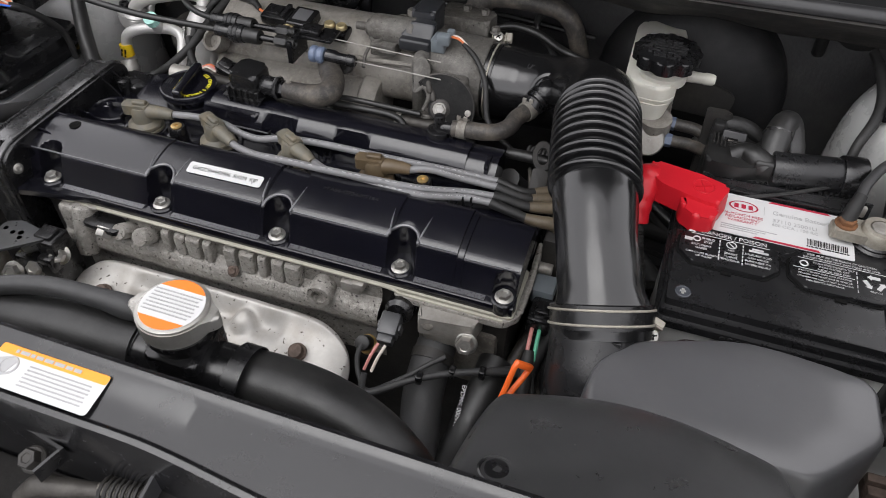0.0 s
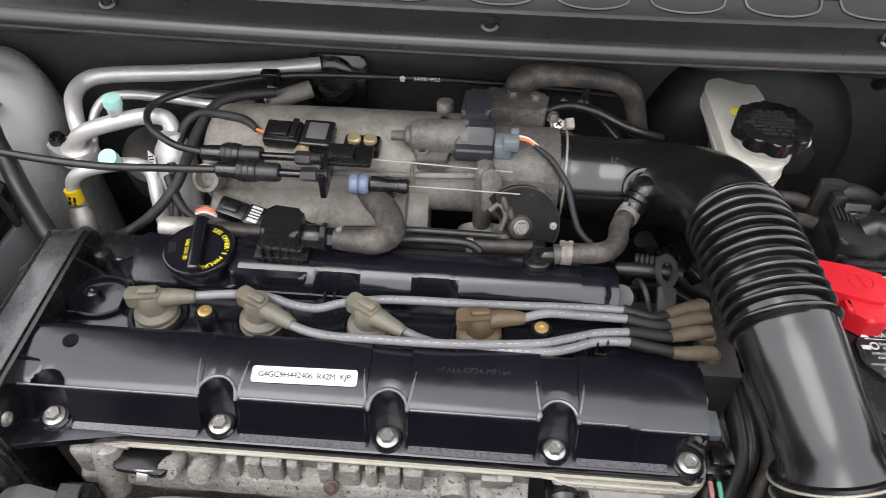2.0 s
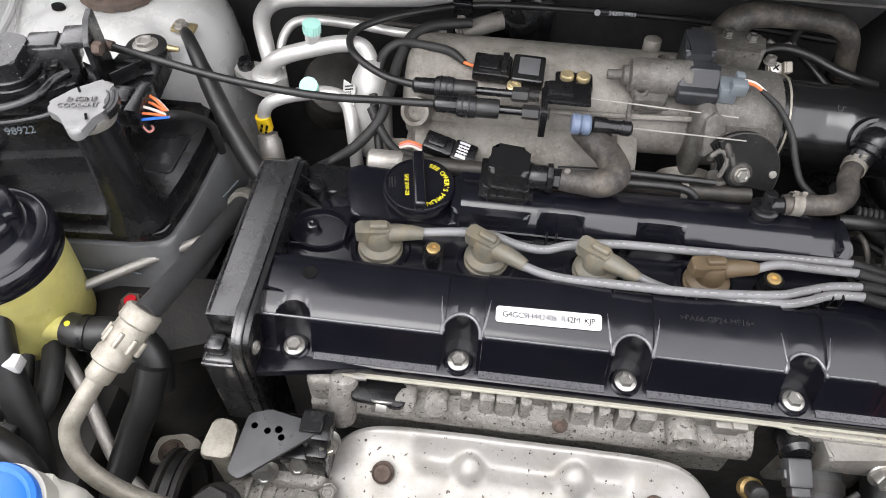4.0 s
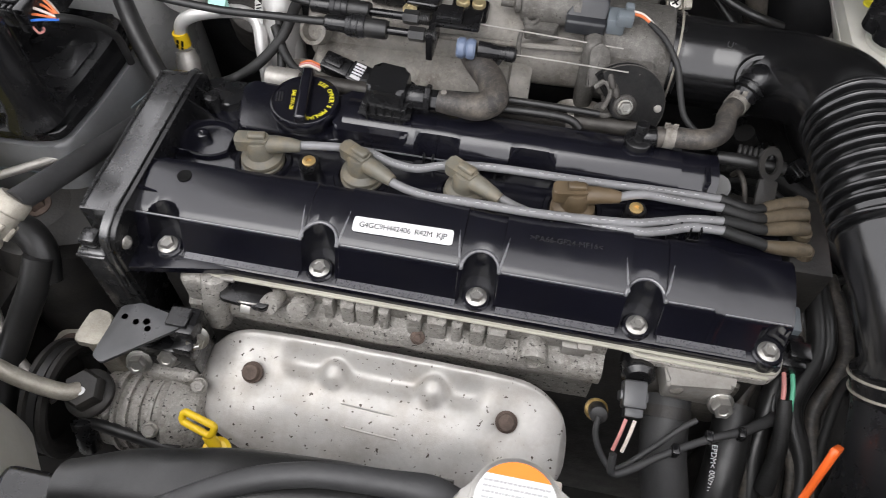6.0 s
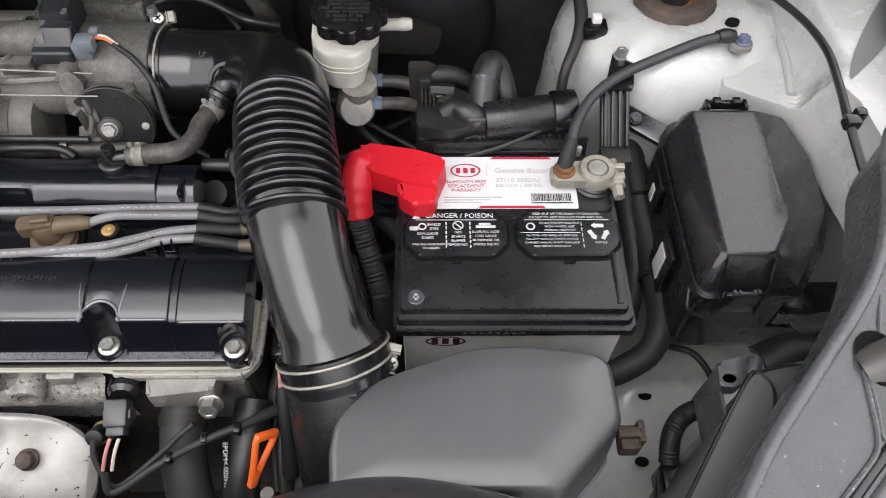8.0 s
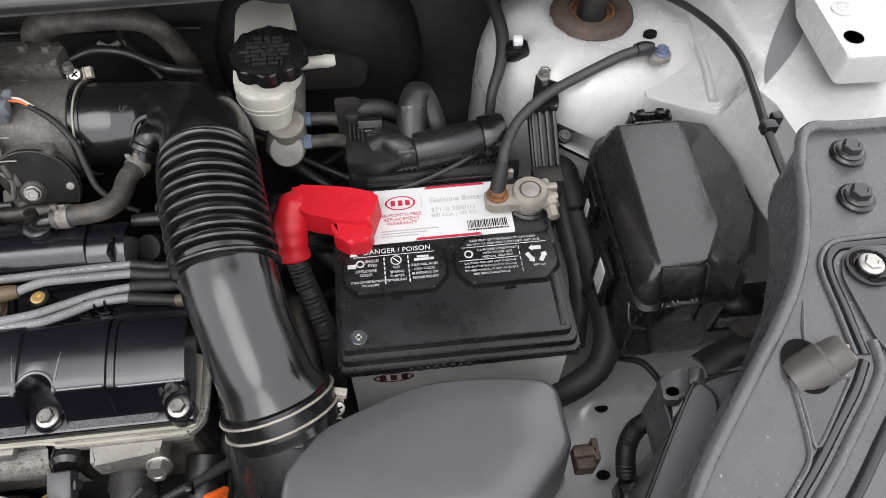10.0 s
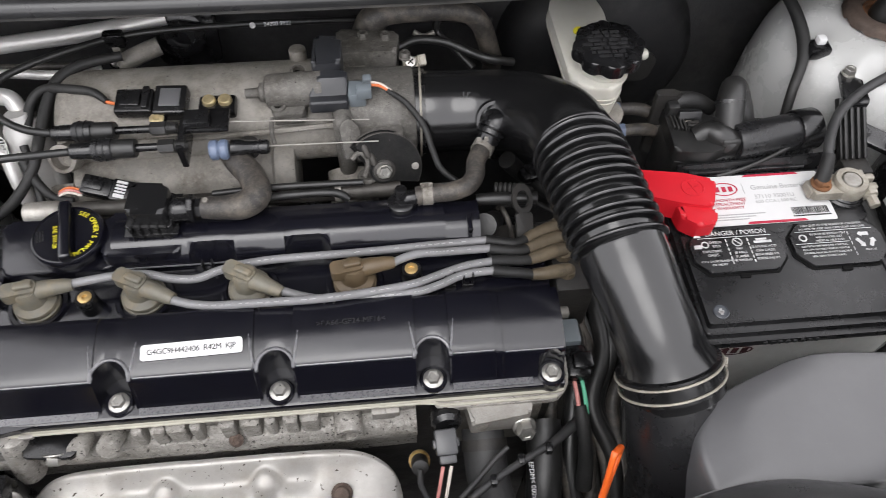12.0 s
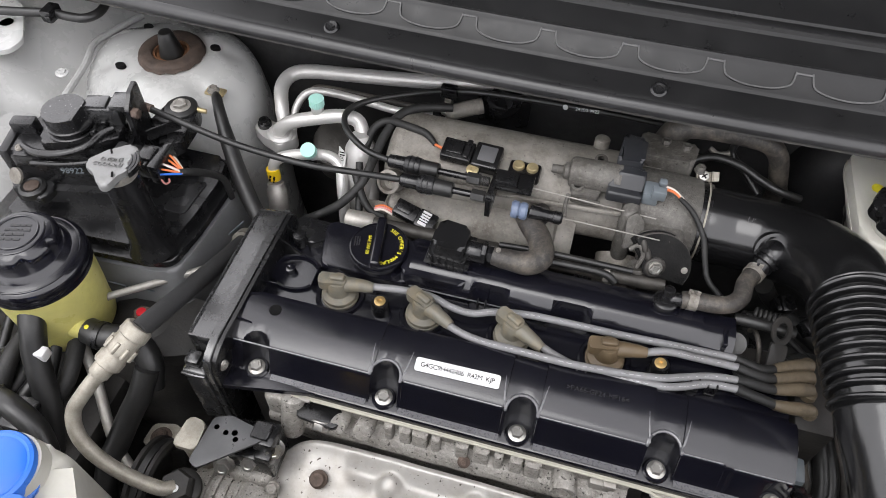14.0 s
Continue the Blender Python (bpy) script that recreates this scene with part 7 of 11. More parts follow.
    part("lug", b, ALU, g, "dull tinned lug")
    part("lug_bolt", hexbolt(nb(), (0.494, 0.258, 0.8850), (0, 0, 1), 0.0058, 0.006, 1.3), BLUEV, g, "bluish zinc bolt")


build_terminals()


def build_airbox():
    a = thing("air_filter_box", (0.25, -0.075, 0.62), "charcoal matte plastic air filter box", "air filter box")
    edge = [(0.1425, -0.126), (0.1400, -0.100), (0.1425, -0.082), (0.1500, -0.071), (0.1650, -0.0535), (0.1900, -0.0430), (0.2300, -0.0290), (0.2500, -0.0252), (0.2750, -0.0250), (0.3100, -0.0280), (0.3330, -0.0320), (0.3405, -0.0400), (0.3420, -0.0800), (0.3370, -0.0880), (0.3020, -0.1240), (0.2920, -0.1290), (0.2000, -0.1290), (0.1480, -0.1290)]
    lid = rounded(edge, 0.006, 5)
    cx, cy = 0.245, -0.075

    def scaled(k):
        return [((x - cx) * k + cx, (y - cy) * k + cy) for x, y in lid]
    levels = ((1.075, 0.745), (1.050, 0.790), (1.030, 0.8220), (1.020, 0.8310), (1.006, 0.8362), (0.985, 0.8392), (0.955, 0.8405), (0.60, 0.8412), (0.15, 0.8414))
    t = bmesh.new()
    rings = [[t.verts.new((x, y, z)) for x, y in scaled(k)] for k, z in levels]
    n = len(lid)
    for r0, r1 in zip(rings, rings[1:]):
        for k in range(n):
            t.faces.new((r0[k], r0[(k + 1) % n], r1[(k + 1) % n], r1[k]))
    t.faces.new(rings[-1])
    part("lid", t, MATTE, a, angle=70)
    part("lid_rim", prism(nb(), scaled(1.10), 0.736, 0.745, 0.002), MATTE, a)
    part("base", prism(nb(), scaled(1.0), 0.62, 0.736), BLACK, a)
    # chamfered outer corner
    part("neck", tube(nb(), [(0.136, -0.032, 0.824), (0.1395, -0.046, 0.812), (0.144, -0.066, 0.790), (0.149, -0.085, 0.762), (0.153, -0.10, 0.73)], [0.0385, 0.0385, 0.040, 0.043, 0.046], 40, 8), GRAIN, a)
    prism(b := nb(), rounded([(0.143, -0.075), (0.150, -0.060), (0.172, -0.050), (0.168, -0.092)], 0.004), 0.76, 0.829, 0.006)
    part("neck_web", b, GRAIN, a)
    part("lid_lug", box(nb(), (0.146, -0.066, 0.838), (0.157, -0.059, 0.845), 0.002), BLACK, a)
    b = nb()
    box(b, (0.358, -0.080, 0.752), (0.374, -0.060, 0.770), 0.002)
    box(b, (0.372, -0.076, 0.742), (0.377, -0.058, 0.776), 0.0012)
    box(b, (0.356, -0.072, 0.768), (0.376, -0.064, 0.776), 0.0015)
    part("spring_catch", b, RUSTB, a, "rusty spring catch")


build_airbox()


def build_snorkel():
    s = thing("intake_snorkel", (0.17, -0.2, 0.84), "black plastic cold-air snorkel with round screw", "air duct")

    def skin(u, v):
        # u along the car's width, v from the rear edge to the front
        x = 0.079 + 0.190 * u + 0.012 * v * (1 - 2 * u) * -1
        back = -0.144 + 0.019 * math.sin(u * math.pi) + 0.006 * u
        y = back - v * (0.125 - 0.03 * u)
        z = 0.848 + 0.030 * (1 - math.exp(-v * 9)) + 0.035 * v - 0.004 * u
        e = min(u, 1 - u)
        z -= 0.02 * max(0, 1 - e / 0.06) ** 2
        return V((x, y, z))
    part("shell", sheet(nb(), skin, 60, 40, 0.004), SNORK, s)
    part("side_wall", sheet(nb(), lambda u, v: V((0.0785 + 0.191 * u, -0.1445 + 0.019 * math.sin(u * math.pi) + 0.006 * u, 0.838 - 0.05 * v)), 40, 6, 0.003), SNORK, s)
    part("end_wall", sheet(nb(), lambda u, v: V((0.0800 - 0.006 * u, -0.147 - 0.12 * u, 0.832 + 0.05 * u - 0.08 * v)), 20, 6, 0.003), SNORK, s)
    part("end_wall", sheet(nb(), lambda u, v: V((0.268, -0.146 - 0.095 * u, 0.832 + 0.05 * u - 0.08 * v)), 20, 6, 0.003), SNORK, s)
    b = lathe(nb(), [(0.0115, -0.002), (0.0115, 0.001), (0.010, 0.0025), (0.0085, 0.0005), (0.0075, 0.0005), (0.007, 0.003), (0.003, 0.0034), (0.0028, 0.002), (0, 0.002)], (0.1015, -0.227, 0.902), (0, 0.25, 1), 30)
    part("screw_clip", b, BLACK, s)


build_snorkel()


def build_fuse_box():
    f = thing("fuse_box", (0.47, 0.09, 0.755), "black fuse and relay box with faceted lid", "fuse box")
    rim = [(0.4155, 0.172), (0.432, 0.199), (0.528, 0.200), (0.5415, 0.150), (0.541, 0.098), (0.525, 0.060), (0.496, 0.020), (0.4215, 0.018), (0.4165, 0.030)]
    part("base", prism(nb(), rounded([((x - 0.475) * 1.02 + 0.475, (y - 0.11) * 1.02 + 0.115) for x, y in rim], 0.008), 0.748, 0.838, 0.003), BLACK, f)
    # lid: a flat sloped strip on top with facets falling away from it
    crown = [(0.4335, 0.184), (0.491, 0.184), (0.4885, 0.066), (0.468, 0.033), (0.429, 0.0345)]
    t = bmesh.new()
    for x, y in crown:
        t.verts.new((x, y, 0.8735))
    for x, y, z in ((0.4165, 0.172, 0.8460), (0.431, 0.1905, 0.8600), (0.522, 0.1895, 0.8600), (0.5385, 0.150, 0.8520), (0.5385, 0.098, 0.8470), (0.523, 0.062, 0.8440), (0.4955, 0.0235, 0.8430), (0.4225, 0.0205, 0.8440), (0.4175, 0.030, 0.8450)):
        t.verts.new((x, y, z))
        t.verts.new((x, y, 0.836))
    bmesh.ops.convex_hull(t, input=t.verts[:])
    bmesh.ops.dissolve_limit(t, angle_limit=radians(3), verts=t.verts[:], edges=t.edges[:])
    bmesh.ops.bevel(t, geom=t.edges[:], offset=0.0034, segments=4, affect="EDGES", profile=0.5)
    part("lid", t, FUSELID, f, angle=8)
    part("lid_rim", prism(nb(), rounded([((x - 0.475) * 1.045 + 0.475, (y - 0.11) * 1.035 + 0.11) for x, y in rim], 0.006), 0.832, 0.8395, 0.0015), BLACK, f)
    part("lid_crease", tube(nb(), [(0.4150, 0.170, 0.8415), (0.4145, 0.10, 0.8415), (0.4150, 0.032, 0.8415), (0.4200, 0.0155, 0.8415), (0.435, 0.0155, 0.8415)], 0.0013, 8, 6), GRAIN, f)
    part("front_rib", tube(nb(), [(0.4175, 0.036, 0.830), (0.4155, 0.026, 0.822), (0.417, 0.018, 0.815), (0.428, 0.014, 0.812)], 0.0016, 8, 5), GRAIN, f)
    # hinge latch at the back
    b = nb()
    box(b, (0.451, 0.189, 0.838), (0.4545, 0.200, 0.871), 0.001)
    box(b, (0.4845, 0.189, 0.838), (0.488, 0.200, 0.871), 0.001)
    box(b, (0.4550, 0.1950, 0.862), (0.4840, 0.1995, 0.8700), 0.001)
    for x in (0.4570, 0.4745):
        box(b, (x, 0.1925, 0.8695), (x + 0.007, 0.1995, 0.8735), 0.0006)
    prism(b, [(0.443, 0.838), (0.451, 0.838), (0.451, 0.868)], 0, 0.003, m=Matrix(((1, 0, 0, 0), (0, 0, 1, 0.194), (0, 1, 0, 0), (0, 0, 0, 1))))
    prism(b, [(0.488, 0.868), (0.488, 0.838), (0.497, 0.838)], 0, 0.003, m=Matrix(((1, 0, 0, 0), (0, 0, 1, 0.199), (0, 1, 0, 0), (0, 0, 0, 1))))
    part("rear_latch", b, BLACK, f)
    # tongue latch at the front between two upright ribs
    for x in (0.4315, 0.4665):
        b = nb()
        prism(b, [(0.0345, 0.872), (0.030, 0.8745), (0.0155, 0.848), (0.0120, 0.818), (0.0160, 0.818), (0.022, 0.844)], x, x + 0.0018, m=Matrix(((0, 0, 1, 0), (1, 0, 0, 0), (0, 1, 0, 0), (0, 0, 0, 1))))
        part("latch_rib", b, BLACK, f)
    b = nb()
    box(b, (0.436, 0.0135, 0.820), (0.4640, 0.0180, 0.846), 0.001)
    part("front_latch", b, BLACK, f)
    b = nb()
    box(b, (0.4405, 0.0140, 0.8455), (0.4610, 0.0165, 0.8480), 0.0005)
    for x in (0.4405, 0.4445, 0.4560, 0.4595):
        box(b, (x, 0.0140, 0.848), (x + 0.0016, 0.0165, 0.8505))
    part("latch_edge", b, MIDGREY, f)
    # side clips with pale faces
    for y0, y1, z0, z1 in ((0.128, 0.158, 0.795, 0.832), (0.062, 0.100, 0.768, 0.822)):
        b = box(nb(), (0.4095, y0, z0), (0.4135, y1, z1), 0.001)
        part("side_clip", b, BLACK, f)
        part("clip_label", box(nb(), (0.4085, y0 + 0.010, z0 + 0.008), (0.4094, y1 - 0.012, z1 - 0.012)), GREYC, f, "pale paper strip")
    part("lower_tray", box(nb(), (0.425, 0.024, 0.735), (0.60, 0.066, 0.772), 0.006), BLACK, f)
    part("tray_step", box(nb(), (0.500, 0.026, 0.772), (0.575, 0.060, 0.792), 0.004), BLACK, f)
    c = thing("bonnet_release_cable", (0.53, 0.12, 0.83), "black release cable clipped along the white wing", "cable")
    part("cable", tube(nb(), [(0.452, 0.362, 0.896), (0.484, 0.337, 0.902), (0.514, 0.298, 0.910), (0.532, 0.250, 0.917), (0.535, 0.202, 0.925), (0.529, 0.154, 0.929), (0.5255, 0.124, 0.928), (0.528, 0.096, 0.920), (0.531, 0.075, 0.912), (0.527, 0.045, 0.905), (0.515, 0.010, 0.895), (0.500, -0.02, 0.88), (0.48, -0.05, 0.86)], 0.0034, 12, 8), RUBBER, c)
    b = nb()
    box(b, (0.5205, 0.112, 0.923), (0.5325, 0.122, 0.933), 0.002)
    box(b, (0.530, 0.120, 0.922), (0.539, 0.128, 0.934), 0.002)
    part("rear_clip", prism(nb(), [(0.533, 0.080), (0.541, 0.083), (0.534, 0.095)], 0.905, 0.914, 0.001), BLACK, c)
    part("clip", b, BLACK, c)


build_fuse_box()


def build_battery_loom():
    w = thing("battery_side_loom", (0.41, 0.10, 0.72), "thick black taped loom between battery and fuse box", "wiring")
    part("loom", tube(nb(), [(0.402, 0.245, 0.800), (0.406, 0.200, 0.782), (0.414, 0.152, 0.765), (0.420, 0.095, 0.756), (0.416, 0.045, 0.752), (0.404, 0.018, 0.744), (0.384, 0.006, 0.735), (0.360, 0.0, 0.72)], [0.012, 0.014, 0.017, 0.016, 0.013, 0.012, 0.012, 0.011], 18, 8, lambda u: 1 + 0.03 * math.sin(u * 23)), TAPE, w)
    part("branch", tube(nb(), [(0.396, 0.215, 0.79), (0.398, 0.160, 0.770), (0.404, 0.105, 0.745), (0.398, 0.06, 0.70)], [0.008, 0.010, 0.010, 0.009], 14, 7), TAPE, w)
    for q in ((0.412, 0.165, 0.768), (0.420, 0.085, 0.7555)):
        part("cable_tie", clamp_band(nb(), q, (0.1, 1, 0.2), 0.0175, 0.004, 0.001), BLACK, w)
    b = thing("fuse_box_stay", (0.40, 0.20, 0.80), "black steel stay from bracket to fuse box", "bracket")
    part("bar", box(nb(), (-0.022, -0.010, -0.004), (0.026, 0.010, 0.004), 0.002, 2, plane_m((0.405, 0.206, 0.832), (1, -0.75, -0.1), (0.6, 1, 0.4))), PANELB, b)
    part("bolt", hexbolt(nb(), (0.398, 0.207, 0.838), (0, -0.4, 1), 0.005, 0.004, 1.3), PANELB, b)


build_battery_loom()


def build_brake():
    r = thing("brake_fluid_reservoir", (0.14, 0.275, 0.84), "milky white brake fluid reservoir with black ribbed cap", "reservoir")
    b = nb()
    body = rounded([(0.097, 0.252), (0.112, 0.238), (0.140, 0.236), (0.153, 0.248), (0.154, 0.352), (0.146, 0.378), (0.104, 0.380), (0.094, 0.360)], 0.010)
    body = [((x - 0.1245) * 0.93 + 0.1275, y) for x, y in body]
    low = [((x - 0.1275) * 0.70 + 0.1285, (y - 0.30) * 0.62 + 0.276) for x, y in body]
    prism(b, low, 0.846, 0.866, top=[((x - 0.1275) * 0.97 + 0.1275, (y - 0.29) * 0.97 + 0.287) for x, y in body])
    prism(b, body, 0.866, 0.8860, 0.004, 3)
    lathe(b, [(0.0245, 0.880), (0.0245, 0.890), (0.0215, 0.892), (0.0215, 0.902)], (0.1375, 0.268, 0), (0, 0, 1), 36)
    part("tank", b, NATURAL, r)
    part("seam", prism(nb(), [((x - 0.1275) * 1.025 + 0.1275, (y - 0.29) * 1.018 + 0.29) for x, y in body], 0.8690, 0.8710), NATURAL, r)
    part("side_nipple", lathe(nb(), [(0.0062, 0.0), (0.0058, 0.030), (0.0066, 0.032), (0.0058, 0.040), (0.0045, 0.042), (0, 0.042)], (0.150, 0.297, 0.8700), (1, 0.05, 0.0), 18), NATURAL, r, "pale plastic hose nipple")
    n = 96
    pts = []
    for i in range(n):
        a = 2 * math.pi * i / n
        rr = 0.0338 - 0.0042 * (0.5 - 0.5 * math.cos(8 * a)) ** 2.5
        pts.append((rr * math.cos(a), rr * math.sin(a)))
    t = prism(nb(), pts, 0.8995, 0.9125, 0.002, 2, m=Matrix.Translation((0.1375, 0.268, 0)))
    cap = part("cap", t, BLACK, r, "black scalloped screw cap with moulded print")
    b = nb()
    for k in range(7):
        bars(b, pose(0.1375 - 0.003 * (k % 2), 0.268 + 0.0165 - 0.0055 * k, 0.9126, 0, 0, 0), 1, 0.044 - 0.010 * abs(k - 3) * 0.6, 0.0034, 0.004, 50 + k, 0.95)
    part("moulded_print", b, INKP, cap)
    part("warning_dot", lathe(nb(), [(0.0062, 0), (0.006, 0.0012), (0.004, 0.0014), (0.0036, 0.0006), (0, 0.0006)], (0.1235, 0.319, 0.8862), (0, 0, 1), 24), INKY, r, "yellow ring label")
    m = thing("master_cylinder", (0.145, 0.25, 0.79), "dull cast brake master cylinder with lines", "brake cylinder")
    b = nb()
    cyl(b, (0.138, 0.36, 0.822), (0.138, 0.232, 0.822), 0.0185, n=28, bev=0.002)
    cyl(b, (0.142, 0.246, 0.826), (0.142, 0.243, 0.848), 0.017, n=24)
    cyl(b, (0.132, 0.238, 0.828), (0.154, 0.236, 0.828), 0.0095, n=20, bev=0.001)
    cyl(b, (0.132, 0.262, 0.832), (0.154, 0.262, 0.832), 0.0095, n=20, bev=0.001)
    part("body", b, ALU, m)
    part("end_cap", lathe(nb(), [(0.0165, 0), (0.0165, 0.006), (0.015, 0.008), (0.002, 0.008), (0.0018, 0.009), (0, 0.009)], (0.140, 0.232, 0.826), (0, -0.8, 0.5), 30), ALUB, m)
    part("brake_line", tube(nb(), [(0.150, 0.262, 0.832), (0.164, 0.262, 0.832), (0.184, 0.261, 0.831), (0.197, 0.256, 0.828), (0.203, 0.247, 0.824), (0.201, 0.238, 0.822), (0.210, 0.236, 0.812)], [0.005, 0.0062, 0.0065, 0.0065, 0.0065, 0.0065, 0.006], 14, 6), DUSTY, m, "dull sleeved brake pipe")
    part("brake_line", tube(nb(), [(0.150, 0.236, 0.828), (0.164, 0.236, 0.828), (0.182, 0.237, 0.827), (0.198, 0.240, 0.820), (0.206, 0.246, 0.806)], [0.005, 0.0062, 0.0065, 0.0065, 0.006], 14, 6), DUSTY, m, "dull sleeved brake pipe")
    for y, z in ((0.236, 0.828), (0.262, 0.832)):
        part("line_nut", cyl(nb(), (0.156, y, z), (0.163, y, z), 0.0072, n=6), BLUEV, m)
    bo = thing("brake_booster", (0.15, 0.40, 0.75), "large black brake booster drum by the firewall", "brake booster")
    part("drum", lathe(nb(), [(0.040, 0), (0.060, 0.006), (0.092, 0.016), (0.108, 0.030), (0.112, 0.045), (0.112, 0.085)], (0.170, 0.348, 0.800), (0, 1, -0.05), 56), DRUM, bo)
    for a in (0.6, 2.2, 3.9, 5.3):
        part("stud", cyl(nb(), (0.17 + 0.045 * math.cos(a), 0.350, 0.80 + 0.045 * math.sin(a)), (0.17 + 0.045 * math.cos(a), 0.338, 0.80 + 0.045 * math.sin(a)), 0.005, n=6), STEEL, bo)
    part("flange", prism(nb(), rounded([(-0.045, -0.02), (0.05, -0.024), (0.058, 0.006), (0.0, 0.028), (-0.05, 0.012)], 0.01), 0, 0.006, m=axis_m((0.165, 0.338, 0.828), (0, -1, 0.1))), DARK, bo)


build_brake()


def build_relay_cluster():
    s = thing("wiring_junction_block", (0.26, 0.2, 0.74), "black wiring trough and connector block behind the battery", "connector block")
    b = nb()
    box(b, (0.196, 0.182, 0.74), (0.340, 0.236, 0.838), 0.006)
    box(b, (0.240, 0.186, 0.836), (0.262, 0.222, 0.858), 0.004, 3)
    box(b, (0.206, 0.183, 0.80), (0.214, 0.190, 0.846), 0.002)
    box(b, (0.198, 0.228, 0.838), (0.210, 0.240, 0.864), 0.003)
    prism(b, rounded([(0.196, 0.185), (0.228, 0.180), (0.252, 0.188), (0.250, 0.222), (0.224, 0.240), (0.198, 0.246)], 0.006), 0.835, 0.851, 0.004)
    part("body", b, RUBBER, s)
    b = nb()
    cyl(b, (0.257, 0.196, 0.846), (0.322, 0.204, 0.848), 0.0175, 0.0180, 30, 0.002)
    part("barrel", b, GRAIN, s)
    part("barrel_cap", cyl(nb(), (0.318, 0.2035, 0.848), (0.340, 0.206, 0.8485), 0.0205, n=30, bev=0.002), BLACK, s)
    b = nb()
    for k in range(4):
        box(b, (0.2005 + 0.0036 * k, 0.212 - 0.001 * k, 0.851), (0.2022 + 0.0036 * k, 0.238 - 0.001 * k, 0.8548), 0.0004)
    part("slotted_tab", b, DARK, s, "grimy slotted terminal comb")
    b = nb()
    box(b, (0.216, 0.214, 0.850), (0.228, 0.228, 0.853), 0.001)
    box(b, (0.218, 0.216, 0.853), (0.226, 0.219, 0.8545), 0.0005)
    box(b, (0.218, 0.222, 0.853), (0.226, 0.225, 0.8545), 0.0005)
    part("terminal_window", b, DARK, s)
    b = nb()
    prism(b, rounded([(0.190, 0.240), (0.205, 0.238), (0.212, 0.242), (0.206, 0.247), (0.190, 0.247)], 0.002), 0.79, 0.868, 0.002, top=rounded([(0.189, 0.242), (0.207, 0.240), (0.215, 0.244), (0.207, 0.250), (0.189, 0.250)], 0.002))
    part("upright_fin", b, DARK, s, "grimy upright clip of the wiring trough")
    fm = plane_m((0.2195, 0.2215, 0.846), (1, -0.05, 0), (0, 0.42, 0.9))
    b = box(nb(), (-0.0115, -0.022, -0.006), (0.0115, 0.015, 0.003), 0.0015, 2, fm)
    panel = part("connector_panel", b, GRAIN, s)
    b = nb()
    box(b, (-0.006, -0.004, 0.0025), (0.004, 0.008, 0.0036), 0.0004, 1, fm)
    part("panel_recess", b, INKK, panel)
    b = nb()
    for k in range(3):
        box(b, (-0.0052, -0.0025 + 0.0036 * k, 0.0034), (0.001, -0.0010 + 0.0036 * k, 0.0042), 0.0002, 1, fm)
    part("panel_contact", b, ALU, panel)
    part("conduit", tube(nb(), [(0.256, 0.208, 0.846), (0.258, 0.226, 0.862), (0.262, 0.240, 0.870), (0.268, 0.246, 0.866), (0.275, 0.238, 0.852), (0.280, 0.226, 0.838)], [0.013, 0.0135, 0.0125, 0.0125, 0.012, 0.011], 20, 12), RUBBER, s)
    part("conduit", tube(nb(), [(0.252, 0.196, 0.846), (0.242, 0.200, 0.852), (0.232, 0.206, 0.852), (0.222, 0.205, 0.846)], [0.0135, 0.0115, 0.010, 0.010], 20, 8), RUBBER, s)
    part("tape_wrap", tube(nb(), [(0.203, 0.243, 0.848), (0.215, 0.247, 0.854), (0.232, 0.248, 0.852), (0.252, 0.246, 0.842)], [0.006, 0.009, 0.0085, 0.007], 16, 6), TAPE, s)
    part("cable_tie", clamp_band(nb(), (0.2585, 0.230, 0.864), (0.1, 0.8, 0.6), 0.0130, 0.004, 0.001), BLACK, s)
    b = nb()
    for k in range(18):
        box(b, (0.245 + 0.0048 * k, 0.1815, 0.832 + 0.0004 * k), (0.2475 + 0.0048 * k, 0.1835, 0.838 + 0.0004 * k))
    part("zip_teeth", b, SATIN, s)
    part("trough_cover", sheet(nb(), lambda u, v: V((0.20 + 0.15 * u, 0.1805 - 0.004 * math.sin(v * 3), 0.836 - 0.06 * v + 0.006 * u)), 20, 8, 0.003), GRAIN, s)
    part("loose_wire", tube(nb(), [(0.232, 0.172, 0.822), (0.268, 0.174, 0.834), (0.305, 0.184, 0.845), (0.335, 0.200, 0.85)], 0.0022, 8, 8), RUBBER, s)
    k = thing("battery_bracket", (0.372, 0.20, 0.74), "tall black ribbed steel battery support bracket", "bracket")
    b = nb()
    m = plane_m((0.376, 0.200, 0.8515), (1, 0.02, 0), (0.02, 0.045, 0.036))
    box(b, (-0.013, -0.030, -0.008), (0.013, 0.030, 0.0), 0.0015, 2, m)
    for x in (-0.0115, -0.005, 0.0015, 0.008):
        part("rib", box(nb(), (x, -0.030, 0.0), (x + 0.0035, 0.024, 0.005), 0.0012, 2, m), RUBBER, k)
    part("foot", box(nb(), (0.362, 0.158, 0.74), (0.389, 0.178, 0.834), 0.002), DARK, k)
    part("channel", b, RUBBER, k, "dusty black steel channel")
    prism(b := nb(), rounded([(0.364, 0.212), (0.390, 0.212), (0.396, 0.254), (0.388, 0.263), (0.378, 0.260)], 0.005), 0.866, 0.8715, 0.002)
    part("tab", b, PANELB, k)
    part("washer", lathe(nb(), [(0.0095, 0), (0.0095, 0.0018), (0.004, 0.002)], (0.386, 0.252, 0.869), (0, 0, 1), 24), RUSTB, k, "rusty washer")
    part("bolt", hexbolt(nb(), (0.3845, 0.254, 0.8705), (0, 0, 1), 0.0058, 0.008, 1.2), STEEL, k)
